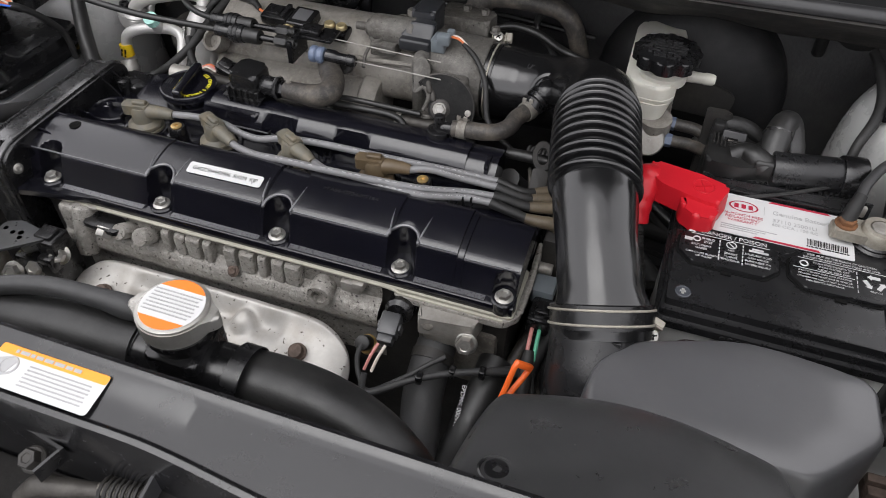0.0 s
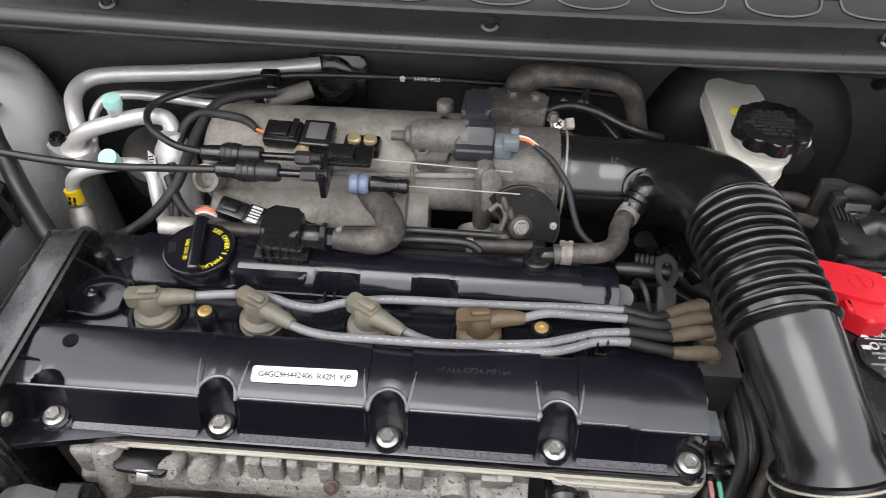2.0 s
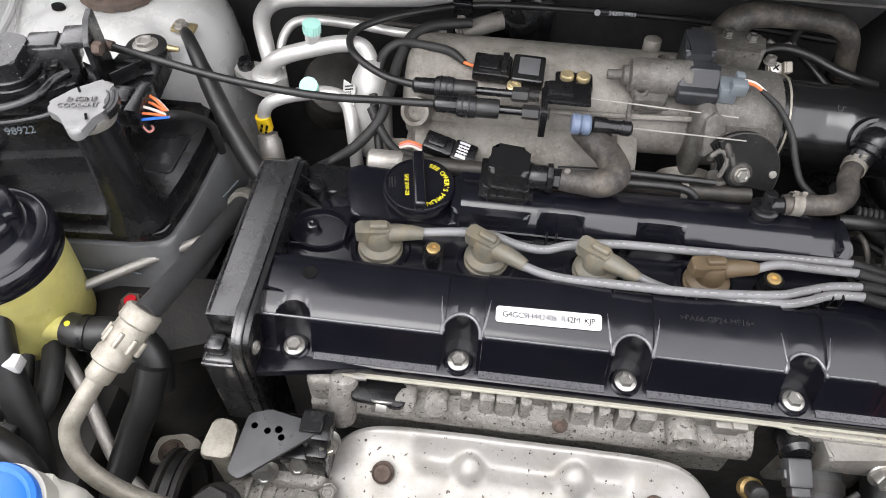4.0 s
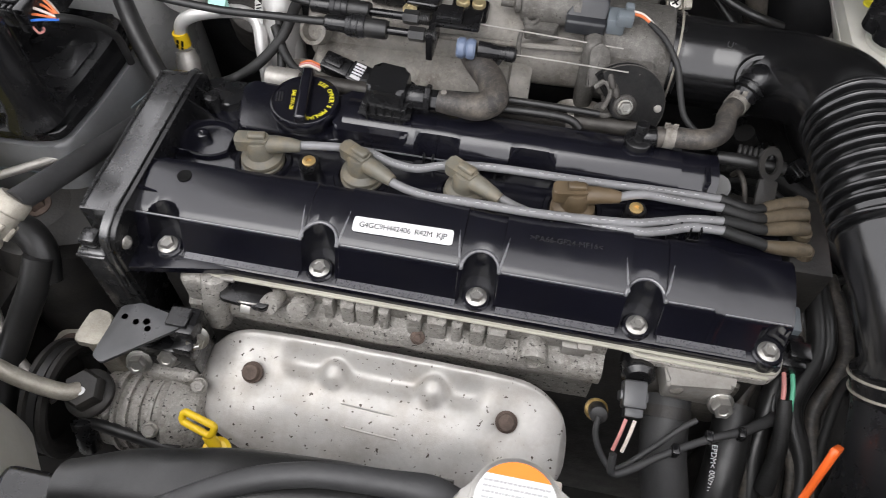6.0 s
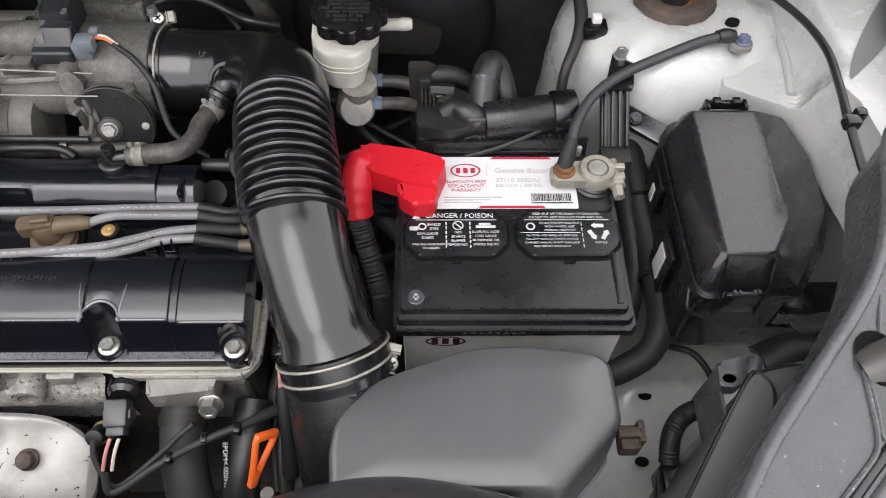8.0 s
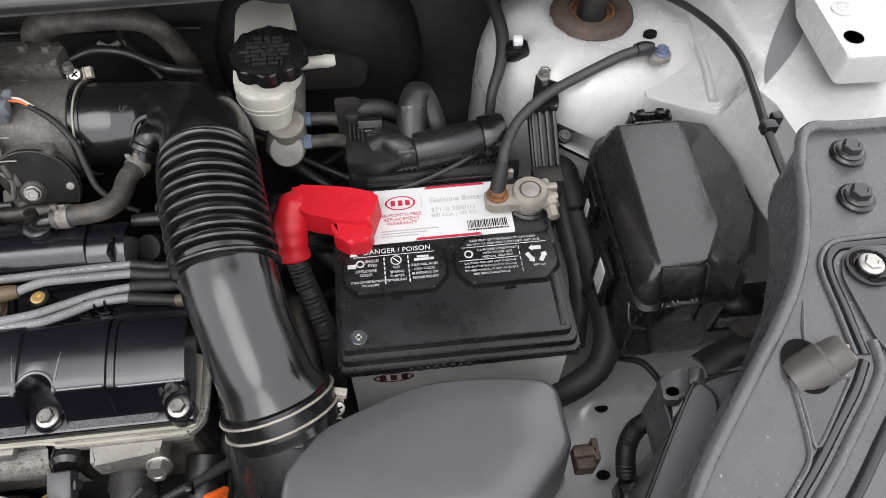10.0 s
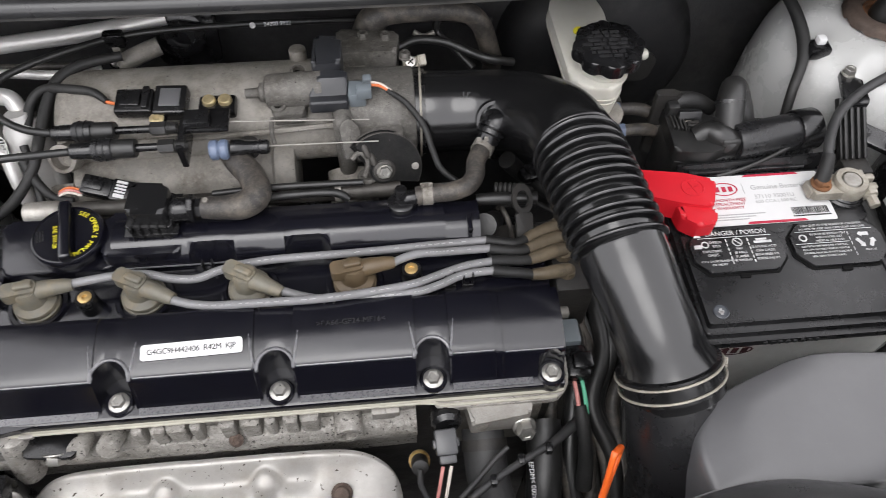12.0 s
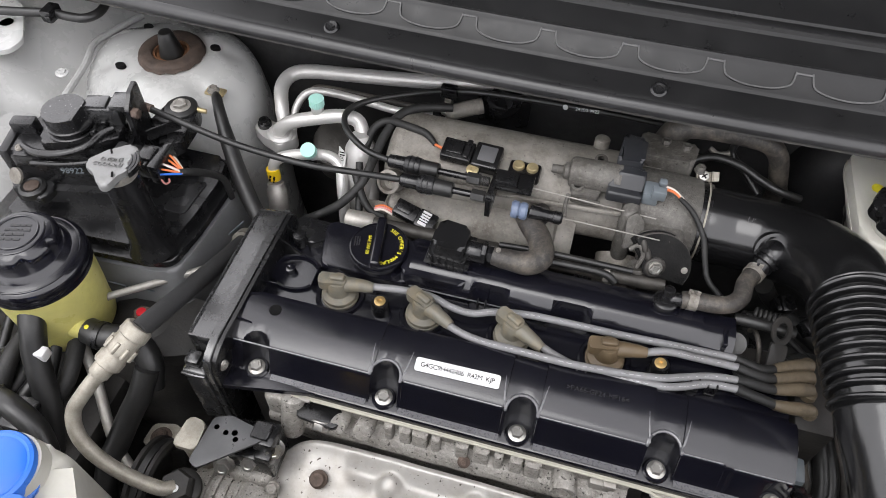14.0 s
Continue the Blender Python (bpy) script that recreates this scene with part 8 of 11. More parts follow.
    w = thing("tower_wiring", (0.35, 0.30, 0.80), "taped wiring with white clip beside the tower", "wiring")
    part("loom", tube(nb(), [(0.340, 0.36, 0.90), (0.348, 0.330, 0.893), (0.352, 0.300, 0.880), (0.346, 0.275, 0.868), (0.336, 0.255, 0.850), (0.333, 0.24, 0.82)], [0.005, 0.006, 0.0065, 0.0055, 0.005, 0.005], 12, 8), TAPE, w)
    part("plug", box(nb(), (0.352, 0.278, 0.868), (0.375, 0.296, 0.882), 0.003), BLACK, w)
    part("white_clip", box(nb(), (0.360, 0.285, 0.881), (0.369, 0.294, 0.889), 0.002), WHITE, w, "white plastic clip")
    # hose looping at the firewall behind
    h = thing("firewall_hose_loop", (0.32, 0.40, 0.80), "black hose looping at the firewall", "hose")
    part("hose", tube(nb(), [(0.300, 0.42, 0.86), (0.298, 0.40, 0.90), (0.315, 0.385, 0.925), (0.345, 0.385, 0.93), (0.372, 0.39, 0.915), (0.385, 0.405, 0.885)], 0.007, 14, 8), RUBBER, h)
    part("grommet", lathe(nb(), [(0.032, 0), (0.034, 0.006), (0.026, 0.012), (0.018, 0.012), (0.014, 0.02), (0, 0.02)], (0.335, 0.425, 0.905), (0, -1, 0.2), 36), RUBBER, h)


build_relay_cluster()


def build_headlamp():
    h = thing("headlamp_carrier", (0.52, -0.02, 0.85), "speckled black headlamp carrier with bolts", "headlamp carrier")
    zt = 0.974
    inner = [(0.516, 0.070), (0.500, 0.046), (0.484, 0.000), (0.464, -0.040), (0.438, -0.074), (0.399, -0.117), (0.367, -0.154), (0.325, -0.215)]
    o = rounded([(0.70, 0.072)] + inner + [(0.30, -0.30), (0.70, -0.30)], 0.008, 5)
    part("plate", prism(nb(), o, 0.925, zt, 0.003), CARRIER, h)
    b = nb()
    tube(b, [(0.66, 0.0695, zt + 0.001), (0.55, 0.0695, zt + 0.001)] + [(x + 0.003, y, zt + 0.001) for x, y in inner], 0.0042, 10, 8)
    part("rim", b, CARRIER, h)
    for x, y in ((0.5355, 0.0455), (0.5245, 0.0085)):
        b = nb()
        lathe(b, [(0.0115, 0), (0.0115, 0.0025), (0.0100, 0.004)], (x, y, zt), (0, 0, 1), 30)
        part("washer", b, BLACK, h)
        part("bolt", hexbolt(nb(), (x, y, zt + 0.0035), (0, 0, 1), 0.0066, 0.0075, 1.35), PANELB, h, "black hexagon bolt")
    # channel round the lamp mount: a pale lip with a dark groove behind it
    lip = [(0.560, -0.0200), (0.521, -0.0205), (0.503, -0.0210), (0.492, -0.0240), (0.483, -0.0340), (0.480, -0.0460), (0.479, -0.0660), (0.4775, -0.0860), (0.4770, -0.0960)]
    part("channel_lip", tube(nb(), [(x, y, zt + 0.0010) for x, y in lip], 0.0017, 10, 5), CARRIER, h)
    part("groove", tube(nb(), [(x + 0.0052, y - 0.0042 * max(0.0, min(1.0, (x - 0.485) / 0.02)), zt - 0.0022) for x, y in lip], 0.0042, 10, 5), PANELB, h, "dark groove")
    run = [(0.479, -0.0980), (0.467, -0.1130), (0.449, -0.1310), (0.433, -0.1470), (0.419, -0.1600), (0.395, -0.182), (0.365, -0.208)]
    part("groove", tube(nb(), [(x + 0.002, y - 0.0015, zt - 0.0020) for x, y in run], 0.0036, 10, 5), PANELB, h, "dark groove")
    part("rail", tube(nb(), [(x + 0.0085, y - 0.0065, zt - 0.0005) for x, y in [(0.482, -0.082)] + run], 0.0034, 12, 5), CARRIER, h)
    part("outer_rail", tube(nb(), [(x + 0.0185, y - 0.0145, zt - 0.0012) for x, y in run], 0.0036, 12, 5), GRAIN, h)
    # mount plate inside the channel with its slotted disc
    part("mount_plate", prism(nb(), rounded([(0.497, -0.0330), (0.505, -0.0275), (0.560, -0.0300), (0.560, -0.170), (0.545, -0.190), (0.492, -0.0900), (0.4905, -0.0460)], 0.006), zt - 0.002, zt + 0.0025, 0.0012), MIDGREY, h)
    d0 = V((0.508, -0.043, zt + 0.0026))
    part("slot_disc", lathe(nb(), [(0.0135, 0), (0.0135, 0.0022), (0.0115, 0.0026), (0.0102, 0.0008), (0.0080, 0.0008), (0.0076, 0.0034), (0, 0.0034)], d0, (0, 0, 1), 30), GRAIN, h)
    for k in range(3):
        a = [d0 + V((0.0106 * math.cos(q), 0.0106 * math.sin(q), 0.0018)) for q in [2.1 * k + 0.18 * i for i in range(6)]]
        part("disc_slot", tube(nb(), a, 0.0017, 8, 3), INKK, h)
    part("bolt", hexbolt(nb(), d0 + V((0, 0, 0.0034)), (0, 0, 1), 0.0052, 0.0045, 1.4), STEEL, h)
    # pressed triangle below the adjuster
    tri = [(0.438, -0.1090), (0.437, -0.1240), (0.435, -0.1430), (0.449, -0.1300), (0.468, -0.1090)]
    part("triangle", prism(nb(), rounded(tri, 0.003), zt, zt + 0.0008), SPECK, h, "glossy pressed triangle")
    part("triangle_edge", tube(nb(), [(x, y, zt + 0.0006) for x, y in tri], 0.0012, 8, 4), CARRIER, h)
    part("pressed_edge", tube(nb(), [(x, y, zt + 0.0004) for x, y in ((0.4365, -0.106), (0.434, -0.127), (0.4318, -0.141), (0.428, -0.150), (0.418, -0.160), (0.392, -0.183))], 0.0016, 8, 5), CARRIER, h)
    part("pressed_edge", tube(nb(), [(x, y, zt + 0.0003) for x, y in ((0.462, -0.060), (0.456, -0.075), (0.452, -0.086))], [0.0004, 0.0014, 0.0008], 8, 5), CARRIER, h)
    # adjuster knob in its dark hole
    part("well", lathe(nb(), [(0.0128, 0.0004), (0.0136, 0.0014), (0.0124, 0.0016), (0.0112, 0.0008), (0, 0.0008)], (0.4475, -0.0990, zt), (0, 0, 1), 30, 0.95, 1.2), INKK, h)
    ka, ko = V((0.82, 0.24, 0.48)).normalized(), V((0.4400, -0.1040, zt - 0.006))
    knob = part("adjuster", lathe(nb(), [(0.0112, 0), (0.0116, 0.010), (0.0116, 0.020), (0.0104, 0.0215), (0.0104, 0.0235), (0.0098, 0.031), (0.0085, 0.033), (0, 0.0335)], ko, ka, 36), KNOB, h, "dull grey-beige plastic adjuster knob")
    km = axis_m(ko + ka * 0.0335, ka)
    part("cross_slot", box(box(nb(), (-0.0065, -0.0009, -0.0005), (0.0065, 0.0009, 0.0006), m=km), (-0.0009, -0.0065, -0.0005), (0.0009, 0.0065, 0.0007), m=km), TANNISH, knob)
    part("support", box(nb(), (0.59, -0.28, 0.60), (0.66, 0.04, 0.925), 0.01), BLACK, h)
    p = thing("radiator_side_baffle", (0.42, -0.1, 0.62), "grey-black plastic radiator side baffle", "baffle")
    o = rounded([(0.424, -0.066), (0.435, -0.057), (0.462, -0.052), (0.482, -0.054), (0.430, -0.165), (0.352, -0.165)], 0.004)
    part("panel", prism(nb(), o, 0.62, 0.864, 0.0025), MATTE, p)
    part("edge_line", tube(nb(), [(0.4365, -0.0575, 0.864), (0.442, -0.075, 0.8645), (0.424, -0.12, 0.8645), (0.405, -0.165, 0.8645)], 0.0012, 6, 5), BLACK, p)
    part("rim", tube(nb(), [(0.474, -0.0535, 0.8645), (0.458, -0.053, 0.8645), (0.4365, -0.0575, 0.8645), (0.422, -0.068, 0.8645), (0.354, -0.163, 0.8645)], 0.0014, 6, 5), BLACK, p)
    b = nb()
    prism(b, rounded([(0.408, -0.066), (0.410, -0.048), (0.430, -0.043), (0.432, -0.058), (0.421, -0.067)], 0.003), 0.848, 0.860, 0.002)
    cyl(b, (0.4335, -0.058, 0.858), (0.4375, -0.045, 0.860), 0.0055, n=20, bev=0.002)
    box(b, (0.4095, -0.115, 0.80), (0.4125, -0.050, 0.852), 0.001)
    part("mount_tab", b, MIDGREY, p)
    part("slot", lathe(nb(), [(0.0048, 0), (0, 0.0)], (0.4155, -0.0605, 0.8608), (0, 0, 1), 20, 1.0, 0.7), INKK, p)
    d = thing("rubber_baffle_flap", (0.48, -0.02, 0.70), "dusty black rubber air flap", "flap")
    part("flap", sheet(nb(), lambda u, v: V((0.455 + 0.070 * u, -0.042 + 0.012 * u + (0.026 + 0.010 * u) * v, 0.838 + 0.004 * u - 0.020 * v * v + 0.006 * math.sin(u * 5) * v)), 20, 10, 0.004), RUBBER, d)
    part("rear_flap", sheet(nb(), lambda u, v: V((0.495 + 0.04 * u, -0.010 + 0.006 * u + 0.016 * v, 0.828 + 0.012 * math.sin(u * 3) - 0.012 * v)), 12, 8, 0.004), DUSTY, d)
    w = thing("headlamp_wiring", (0.41, -0.07, 0.645), "black corrugated headlamp wiring with plug", "wiring")
    part("loom", tube(nb(), [(0.446, -0.040, 0.755), (0.430, -0.042, 0.755), (0.416, -0.048, 0.752), (0.406, -0.062, 0.748), (0.404, -0.080, 0.735)], 0.0082, 16, 14, lambda u: 1 + 0.05 * math.sin(u * 40)), TAPE, w)
    part("plug", box(nb(), (0.397, -0.110, 0.70), (0.416, -0.080, 0.737), 0.003), BLACK, w)
    part("plug_tail", tube(nb(), [(0.404, -0.085, 0.72), (0.402, -0.11, 0.70), (0.40, -0.14, 0.67)], 0.007, 12, 6), TAPE, w)
    part("wire", tube(nb(), [(0.425, 0.045, 0.70), (0.436, 0.034, 0.715), (0.450, 0.024, 0.722), (0.459, 0.002, 0.726), (0.456, -0.026, 0.735), (0.448, -0.040, 0.75)], 0.0032, 10, 8), RUBBER, w)


build_headlamp()

# ---- firewall side: pipes and hoses ----
def build_ac():
    a = thing("air_conditioning_pipes", (-0.5, 0.3, 0.70), "bright aluminium air conditioning pipes with mint caps", "pipes")
    part("suction_pipe", tube(nb(), [(-0.30, 0.405, 0.860), (-0.373, 0.385, 0.861), (-0.450, 0.374, 0.860), (-0.520, 0.365, 0.859), (-0.543, 0.355, 0.857), (-0.549, 0.335, 0.852), (-0.541, 0.312, 0.842), (-0.534, 0.298, 0.828)], [0.0082, 0.0088, 0.0088, 0.0088, 0.0088, 0.0088, 0.0084, 0.008], 22, 10), PIPE, a)
    part("middle_pipe", tube(nb(), [(-0.537, 0.285, 0.818), (-0.531, 0.284, 0.834), (-0.514, 0.287, 0.846), (-0.485, 0.294, 0.853), (-0.458, 0.300, 0.857), (-0.438, 0.300, 0.855), (-0.428, 0.288, 0.846), (-0.423, 0.270, 0.830), (-0.415, 0.262, 0.80), (-0.41, 0.25, 0.76)], [0.0084, 0.0084, 0.0084, 0.0084, 0.0084, 0.0084, 0.0084, 0.0088, 0.0095, 0.010], 22, 9), PIPE, a)
    part("lower_pipe", tube(nb(), [(-0.535, 0.255, 0.755), (-0.535, 0.252, 0.785), (-0.530, 0.252, 0.808), (-0.515, 0.256, 0.818), (-0.490, 0.262, 0.822), (-0.465, 0.265, 0.823), (-0.448, 0.258, 0.818), (-0.440, 0.240, 0.80), (-0.435, 0.225, 0.76)], 0.0068, 20, 9), PIPE, a)
    part("thin_pipe", tube(nb(), [(-0.525, 0.298, 0.815), (-0.527, 0.318, 0.835), (-0.518, 0.336, 0.848), (-0.495, 0.342, 0.851), (-0.45, 0.340, 0.851), (-0.40, 0.335, 0.850), (-0.36, 0.345, 0.845)], 0.0048, 14, 8), PIPE, a)
    part("thin_pipe", tube(nb(), [(-0.545, 0.360, 0.80), (-0.52, 0.362, 0.835), (-0.49, 0.360, 0.842), (-0.44, 0.352, 0.848), (-0.38, 0.352, 0.846)], 0.0035, 12, 6), DUSTY, a)
    # junction block
    b = nb()
    prism(b, rounded([(-0.574, 0.292), (-0.566, 0.308), (-0.545, 0.304), (-0.522, 0.304), (-0.514, 0.286), (-0.530, 0.268), (-0.556, 0.278)], 0.006), 0.804, 0.8205, 0.002)
    part("junction_block", b, PIPE, a)
    part("block_flange", lathe(nb(), [(0.0155, 0), (0.016, 0.004), (0.013, 0.007), (0.011, 0.007)], (-0.535, 0.286, 0.8195), (0.1, -0.05, 1), 28), PIPE, a)
    part("block_bolt", lathe(nb(), [(0.0085, 0), (0.0085, 0.005), (0.0062, 0.006), (0.0062, 0.010), (0.003, 0.010), (0.003, 0.006), (0, 0.006)], (-0.560, 0.296, 0.8200), (0, 0, 1), 22), BLACK, a, "dark socket bolt")
    for (x, y, z), ax in (((-0.486, 0.297, 0.860), (0.05, 0.0, 1)), ((-0.482, 0.259, 0.828), (0.05, -0.55, 0.85))):
        st = part("service_port", lathe(nb(), [(0.0075, -0.004), (0.0075, 0.010), (0.006, 0.011)], (x, y, z), ax, 20), PIPE, a)
        pts = [((0.0086 + 0.0004 * math.cos(20 * t)) * math.cos(t), (0.0086 + 0.0004 * math.cos(20 * t)) * math.sin(t)) for t in [2 * math.pi * i / 120 for i in range(120)]]
        part("port_cap", prism(nb(), pts, 0.010, 0.0198, 0.0004, 1, m=axis_m((x, y, z), ax)), TEAL, st, "mint green dust cap")
    d = thing("pressure_switch", (-0.53, 0.24, 0.70), "grey metal pipe joint with yellow tag", "pipe joint")
    b = lathe(nb(), [(0.0105, 0), (0.0125, 0.003), (0.0125, 0.030), (0.0105, 0.033), (0.0105, 0.038)], (-0.524, 0.228, 0.745), (-0.2, 0.45, 0.85), 26)
    part("joint", b, ALUB, d)
    part("yellow_tag", lathe(nb(), [(0.0078, 0), (0.0078, 0.016)], (-0.5335, 0.249, 0.782), (-0.06, 0.05, 1), 26), YELLOW, d, "yellow printed tag")
    b = nb()
    bars(b, plane_m((-0.5335, 0.2388, 0.792), (0.3, 0, 1), (-1, 0, 0.3)), 2, 0.012, 0.0024, 0.005, 9)
    part("tag_print", b, INKK, d)
    c = thing("compressor_pipe_canister", (-0.44, 0.28, 0.72), "pale aluminium expansion canister with white sticker", "canister")
    part("body", lathe(nb(), [(0.014, 0), (0.019, 0.006), (0.0205, 0.012), (0.0205, 0.070), (0.018, 0.084), (0.0125, 0.094), (0.0105, 0.100)], (-0.424, 0.256, 0.757), (-0.03, 0.24, 0.95), 36), PIPE, c)
    m = plane_m((-0.4455, 0.2620, 0.829), (0.62, -0.68, 0.25), (0.1, 0.35, 0.93))
    part("sticker", box(nb(), (-0.0115, -0.0095, 0), (0.0115, 0.0095, 0.0006), 0.0, 1, m), GREYC, c)
    b = merge(nb(), words("C35", 0.0075, m @ pose(0.0, -0.002, 0.0008, 0, 0, 20), 0.0001))
    bars(b, m @ pose(0, 0.0065, 0.0008, 0, 0, 20), 2, 0.016, 0.0012, 0.003, 3)
    part("sticker_print", b, INKK, c)
    part("drum", lathe(nb(), [(0.034, -0.06), (0.036, -0.004), (0.034, 0.004), (0.028, 0.008), (0.012, 0.010), (0, 0.010)], (-0.474, 0.322, 0.788), (0.25, -0.45, 0.85), 40), RAIL, c, "dark grimy metal drum")


build_ac()


def build_firewall_bits():
    l = thing("engine_loom", (-0.42, 0.25, 0.70), "thick cloth-taped engine wiring loom", "wiring")
    part("loom", tube(nb(), [(-0.335, 0.345, 0.862), (-0.370, 0.330, 0.866), (-0.390, 0.312, 0.864), (-0.399, 0.285, 0.856), (-0.403, 0.255, 0.846), (-0.408, 0.225, 0.834), (-0.428, 0.205, 0.815), (-0.452, 0.195, 0.800), (-0.462, 0.178, 0.805), (-0.455, 0.160, 0.812)], [0.0048, 0.0054, 0.0055, 0.0053, 0.0054, 0.005, 0.0052, 0.0048, 0.0048, 0.0044], 16, 9), TAPE, l)
    part("branch", tube(nb(), [(-0.418, 0.235, 0.836), (-0.405, 0.215, 0.825), (-0.392, 0.205, 0.815), (-0.375, 0.202, 0.812)], [0.005, 0.0045, 0.004, 0.0035], 12, 7), TAPE, l)
    for k, mt in enumerate((WHITEW, PINKW, COPPER)):
        part("wire", tube(nb(), [(-0.388, 0.205 + 0.003 * k, 0.816), (-0.378, 0.206 + 0.003 * k, 0.820), (-0.366, 0.204 + 0.003 * k, 0.817)], 0.0013, 8, 4), mt, l)
    part("branch", tube(nb(), [(-0.419, 0.250, 0.840), (-0.411, 0.222, 0.820), (-0.404, 0.196, 0.80), (-0.398, 0.18, 0.785)], 0.0042, 12, 7), TAPE, l)
    p = thing("injector_connector", (-0.35, 0.205, 0.80), "black wiring connector with white paper tag", "connector")
    m = Matrix.Translation((-0.345, 0.208, 0.819)) @ pose(0, 0, 0, 14, 10, -12)
    b = nb()
    box(b, (-0.020, -0.009, -0.007), (0.008, 0.010, 0.007), 0.002, 2, m)
    box(b, (-0.016, -0.005, 0.006), (0.0, 0.005, 0.010), 0.001, 2, m)
    box(b, (0.008, -0.011, -0.008), (0.030, 0.011, 0.008), 0.002, 2, m)
    part("shell", b, BLACK, p)
    part("paper_tag", box(nb(), (0.012, -0.0085, 0.0083), (0.022, 0.0085, 0.0092), 0.0, 1, m), WHITE, p, "white paper tag")
    b = bars(nb(), m @ pose(0.017, 0.005, 0.0095), 4, 0.011, 0.0012, 0.0032, 12)
    part("tag_print", b, INKK, p)
    c = thing("firewall_cable_clip", (-0.347, 0.372, 0.83), "black cable clip on a small steel bracket", "clip")
    b = nb()
    box(b, (-0.357, 0.366, 0.853), (-0.336, 0.378, 0.870), 0.003, 2)
    box(b, (-0.355, 0.352, 0.838), (-0.338, 0.366, 0.850), 0.003, 2)
    part("clip", b, BLACK, c)
    part("post", box(nb(), (-0.351, 0.366, 0.83), (-0.343, 0.380, 0.856), 0.001), ALU, c)
    part("screw", hexbolt(nb(), (-0.3465, 0.353, 0.8475), (0, -0.7, 0.7), 0.0036, 0.004), STEEL, c)
    e = thing("heater_valve", (-0.29, 0.40, 0.80), "dark round firewall valve in a square plate", "valve")
    b = nb()
    prism(b, rounded([(-0.032, -0.034), (0.034, -0.034), (0.034, 0.030), (-0.032, 0.030)], 0.008), 0, 0.006, 0.002, m=axis_m((-0.285, 0.412, 0.835), (0, -1, 0.35)))
    lathe(b, [(0.026, 0.006), (0.026, 0.016), (0.022, 0.018), (0.016, 0.018), (0.015, 0.010), (0, 0.010)], (-0.288, 0.412, 0.838), (0, -1, 0.35), 36)
    part("plate", b, BLACK, e)
    part("grey_hose", tube(nb(), [(-0.345, 0.350, 0.845), (-0.325, 0.362, 0.848), (-0.305, 0.372, 0.850)], 0.0095, 16, 5), ALU, e)
    h = thing("heater_hose", (-0.08, 0.345, 0.72), "dusty grey-brown heater hose bent at the firewall", "hose")
    part("hose", tube(nb(), [(-0.090, 0.350, 0.80), (-0.090, 0.350, 0.842), (-0.089, 0.349, 0.866), (-0.082, 0.347, 0.888), (-0.066, 0.346, 0.899), (-0.031, 0.345, 0.900), (-0.005, 0.346, 0.898), (0.014, 0.347, 0.893), (0.027, 0.348, 0.880), (0.035, 0.350, 0.860), (0.044, 0.352, 0.825), (0.046, 0.36, 0.78)], [0.0155, 0.0155, 0.0155, 0.0150, 0.0125, 0.0108, 0.0105, 0.0105, 0.0105, 0.0105, 0.0105, 0.0105], 22, 9), DUSTY, h)
    part("clamp", clamp_band(nb(), (-0.0895, 0.3495, 0.850), (0, 0, 1), 0.0158, 0.009, 0.0011), RAIL, h, "dark spring clamp")
    part("end_clamp", clamp_band(nb(), (0.0425, 0.3515, 0.832), (0.25, 0.05, -1), 0.0108, 0.008, 0.0010), RAIL, h, "dark spring clamp")
    v = thing("vacuum_hose", (0.0, 0.36, 0.75), "thin black vacuum hose", "hose")
    part("hose", tube(nb(), [(-0.068, 0.322, 0.868), (-0.040, 0.335, 0.872), (-0.010, 0.335, 0.868), (0.015, 0.325, 0.862), (0.035, 0.315, 0.86), (0.06, 0.32, 0.85)], 0.0045, 12, 8), RUBBER, v)
    part("hose", tube(nb(), [(-0.012, 0.36, 0.885), (-0.016, 0.36, 0.862), (0.002, 0.345, 0.85), (0.02, 0.325, 0.84)], 0.004, 12, 8), RUBBER, v)
    part("clip", tube(nb(), [(-0.04, 0.36, 0.862), (-0.03, 0.357, 0.858), (-0.018, 0.358, 0.862)], 0.003, 10, 5), ALUB, v)
    # short hoses below the breather hose
    s = thing("coolant_pipe_stub", (0.04, 0.17, 0.74), "dark coolant hose behind the cam cover", "hose")
    part("hose", tube(nb(), [(0.005, 0.165, 0.822), (0.022, 0.164, 0.823), (0.045, 0.162, 0.824), (0.062, 0.161, 0.824)], [0.0055, 0.006, 0.0055, 0.006], 16, 10), RUBBER, s)
    part("hose", tube(nb(), [(0.012, 0.150, 0.800), (0.018, 0.165, 0.78), (0.03, 0.19, 0.75)], 0.012, 16, 6), RUBBER, s)
    f = thing("bellhousing", (0.09, 0.05, 0.40), "dark grimy gearbox housing beside the engine", "gearbox")
    part("housing", lathe(nb(), [(0.10, 0), (0.12, 0.02), (0.12, 0.09), (0.09, 0.14), (0.06, 0.16)], (0.06, 0.03, 0.58), (1, 0, 0), 40), DARK, f)


build_firewall_bits()


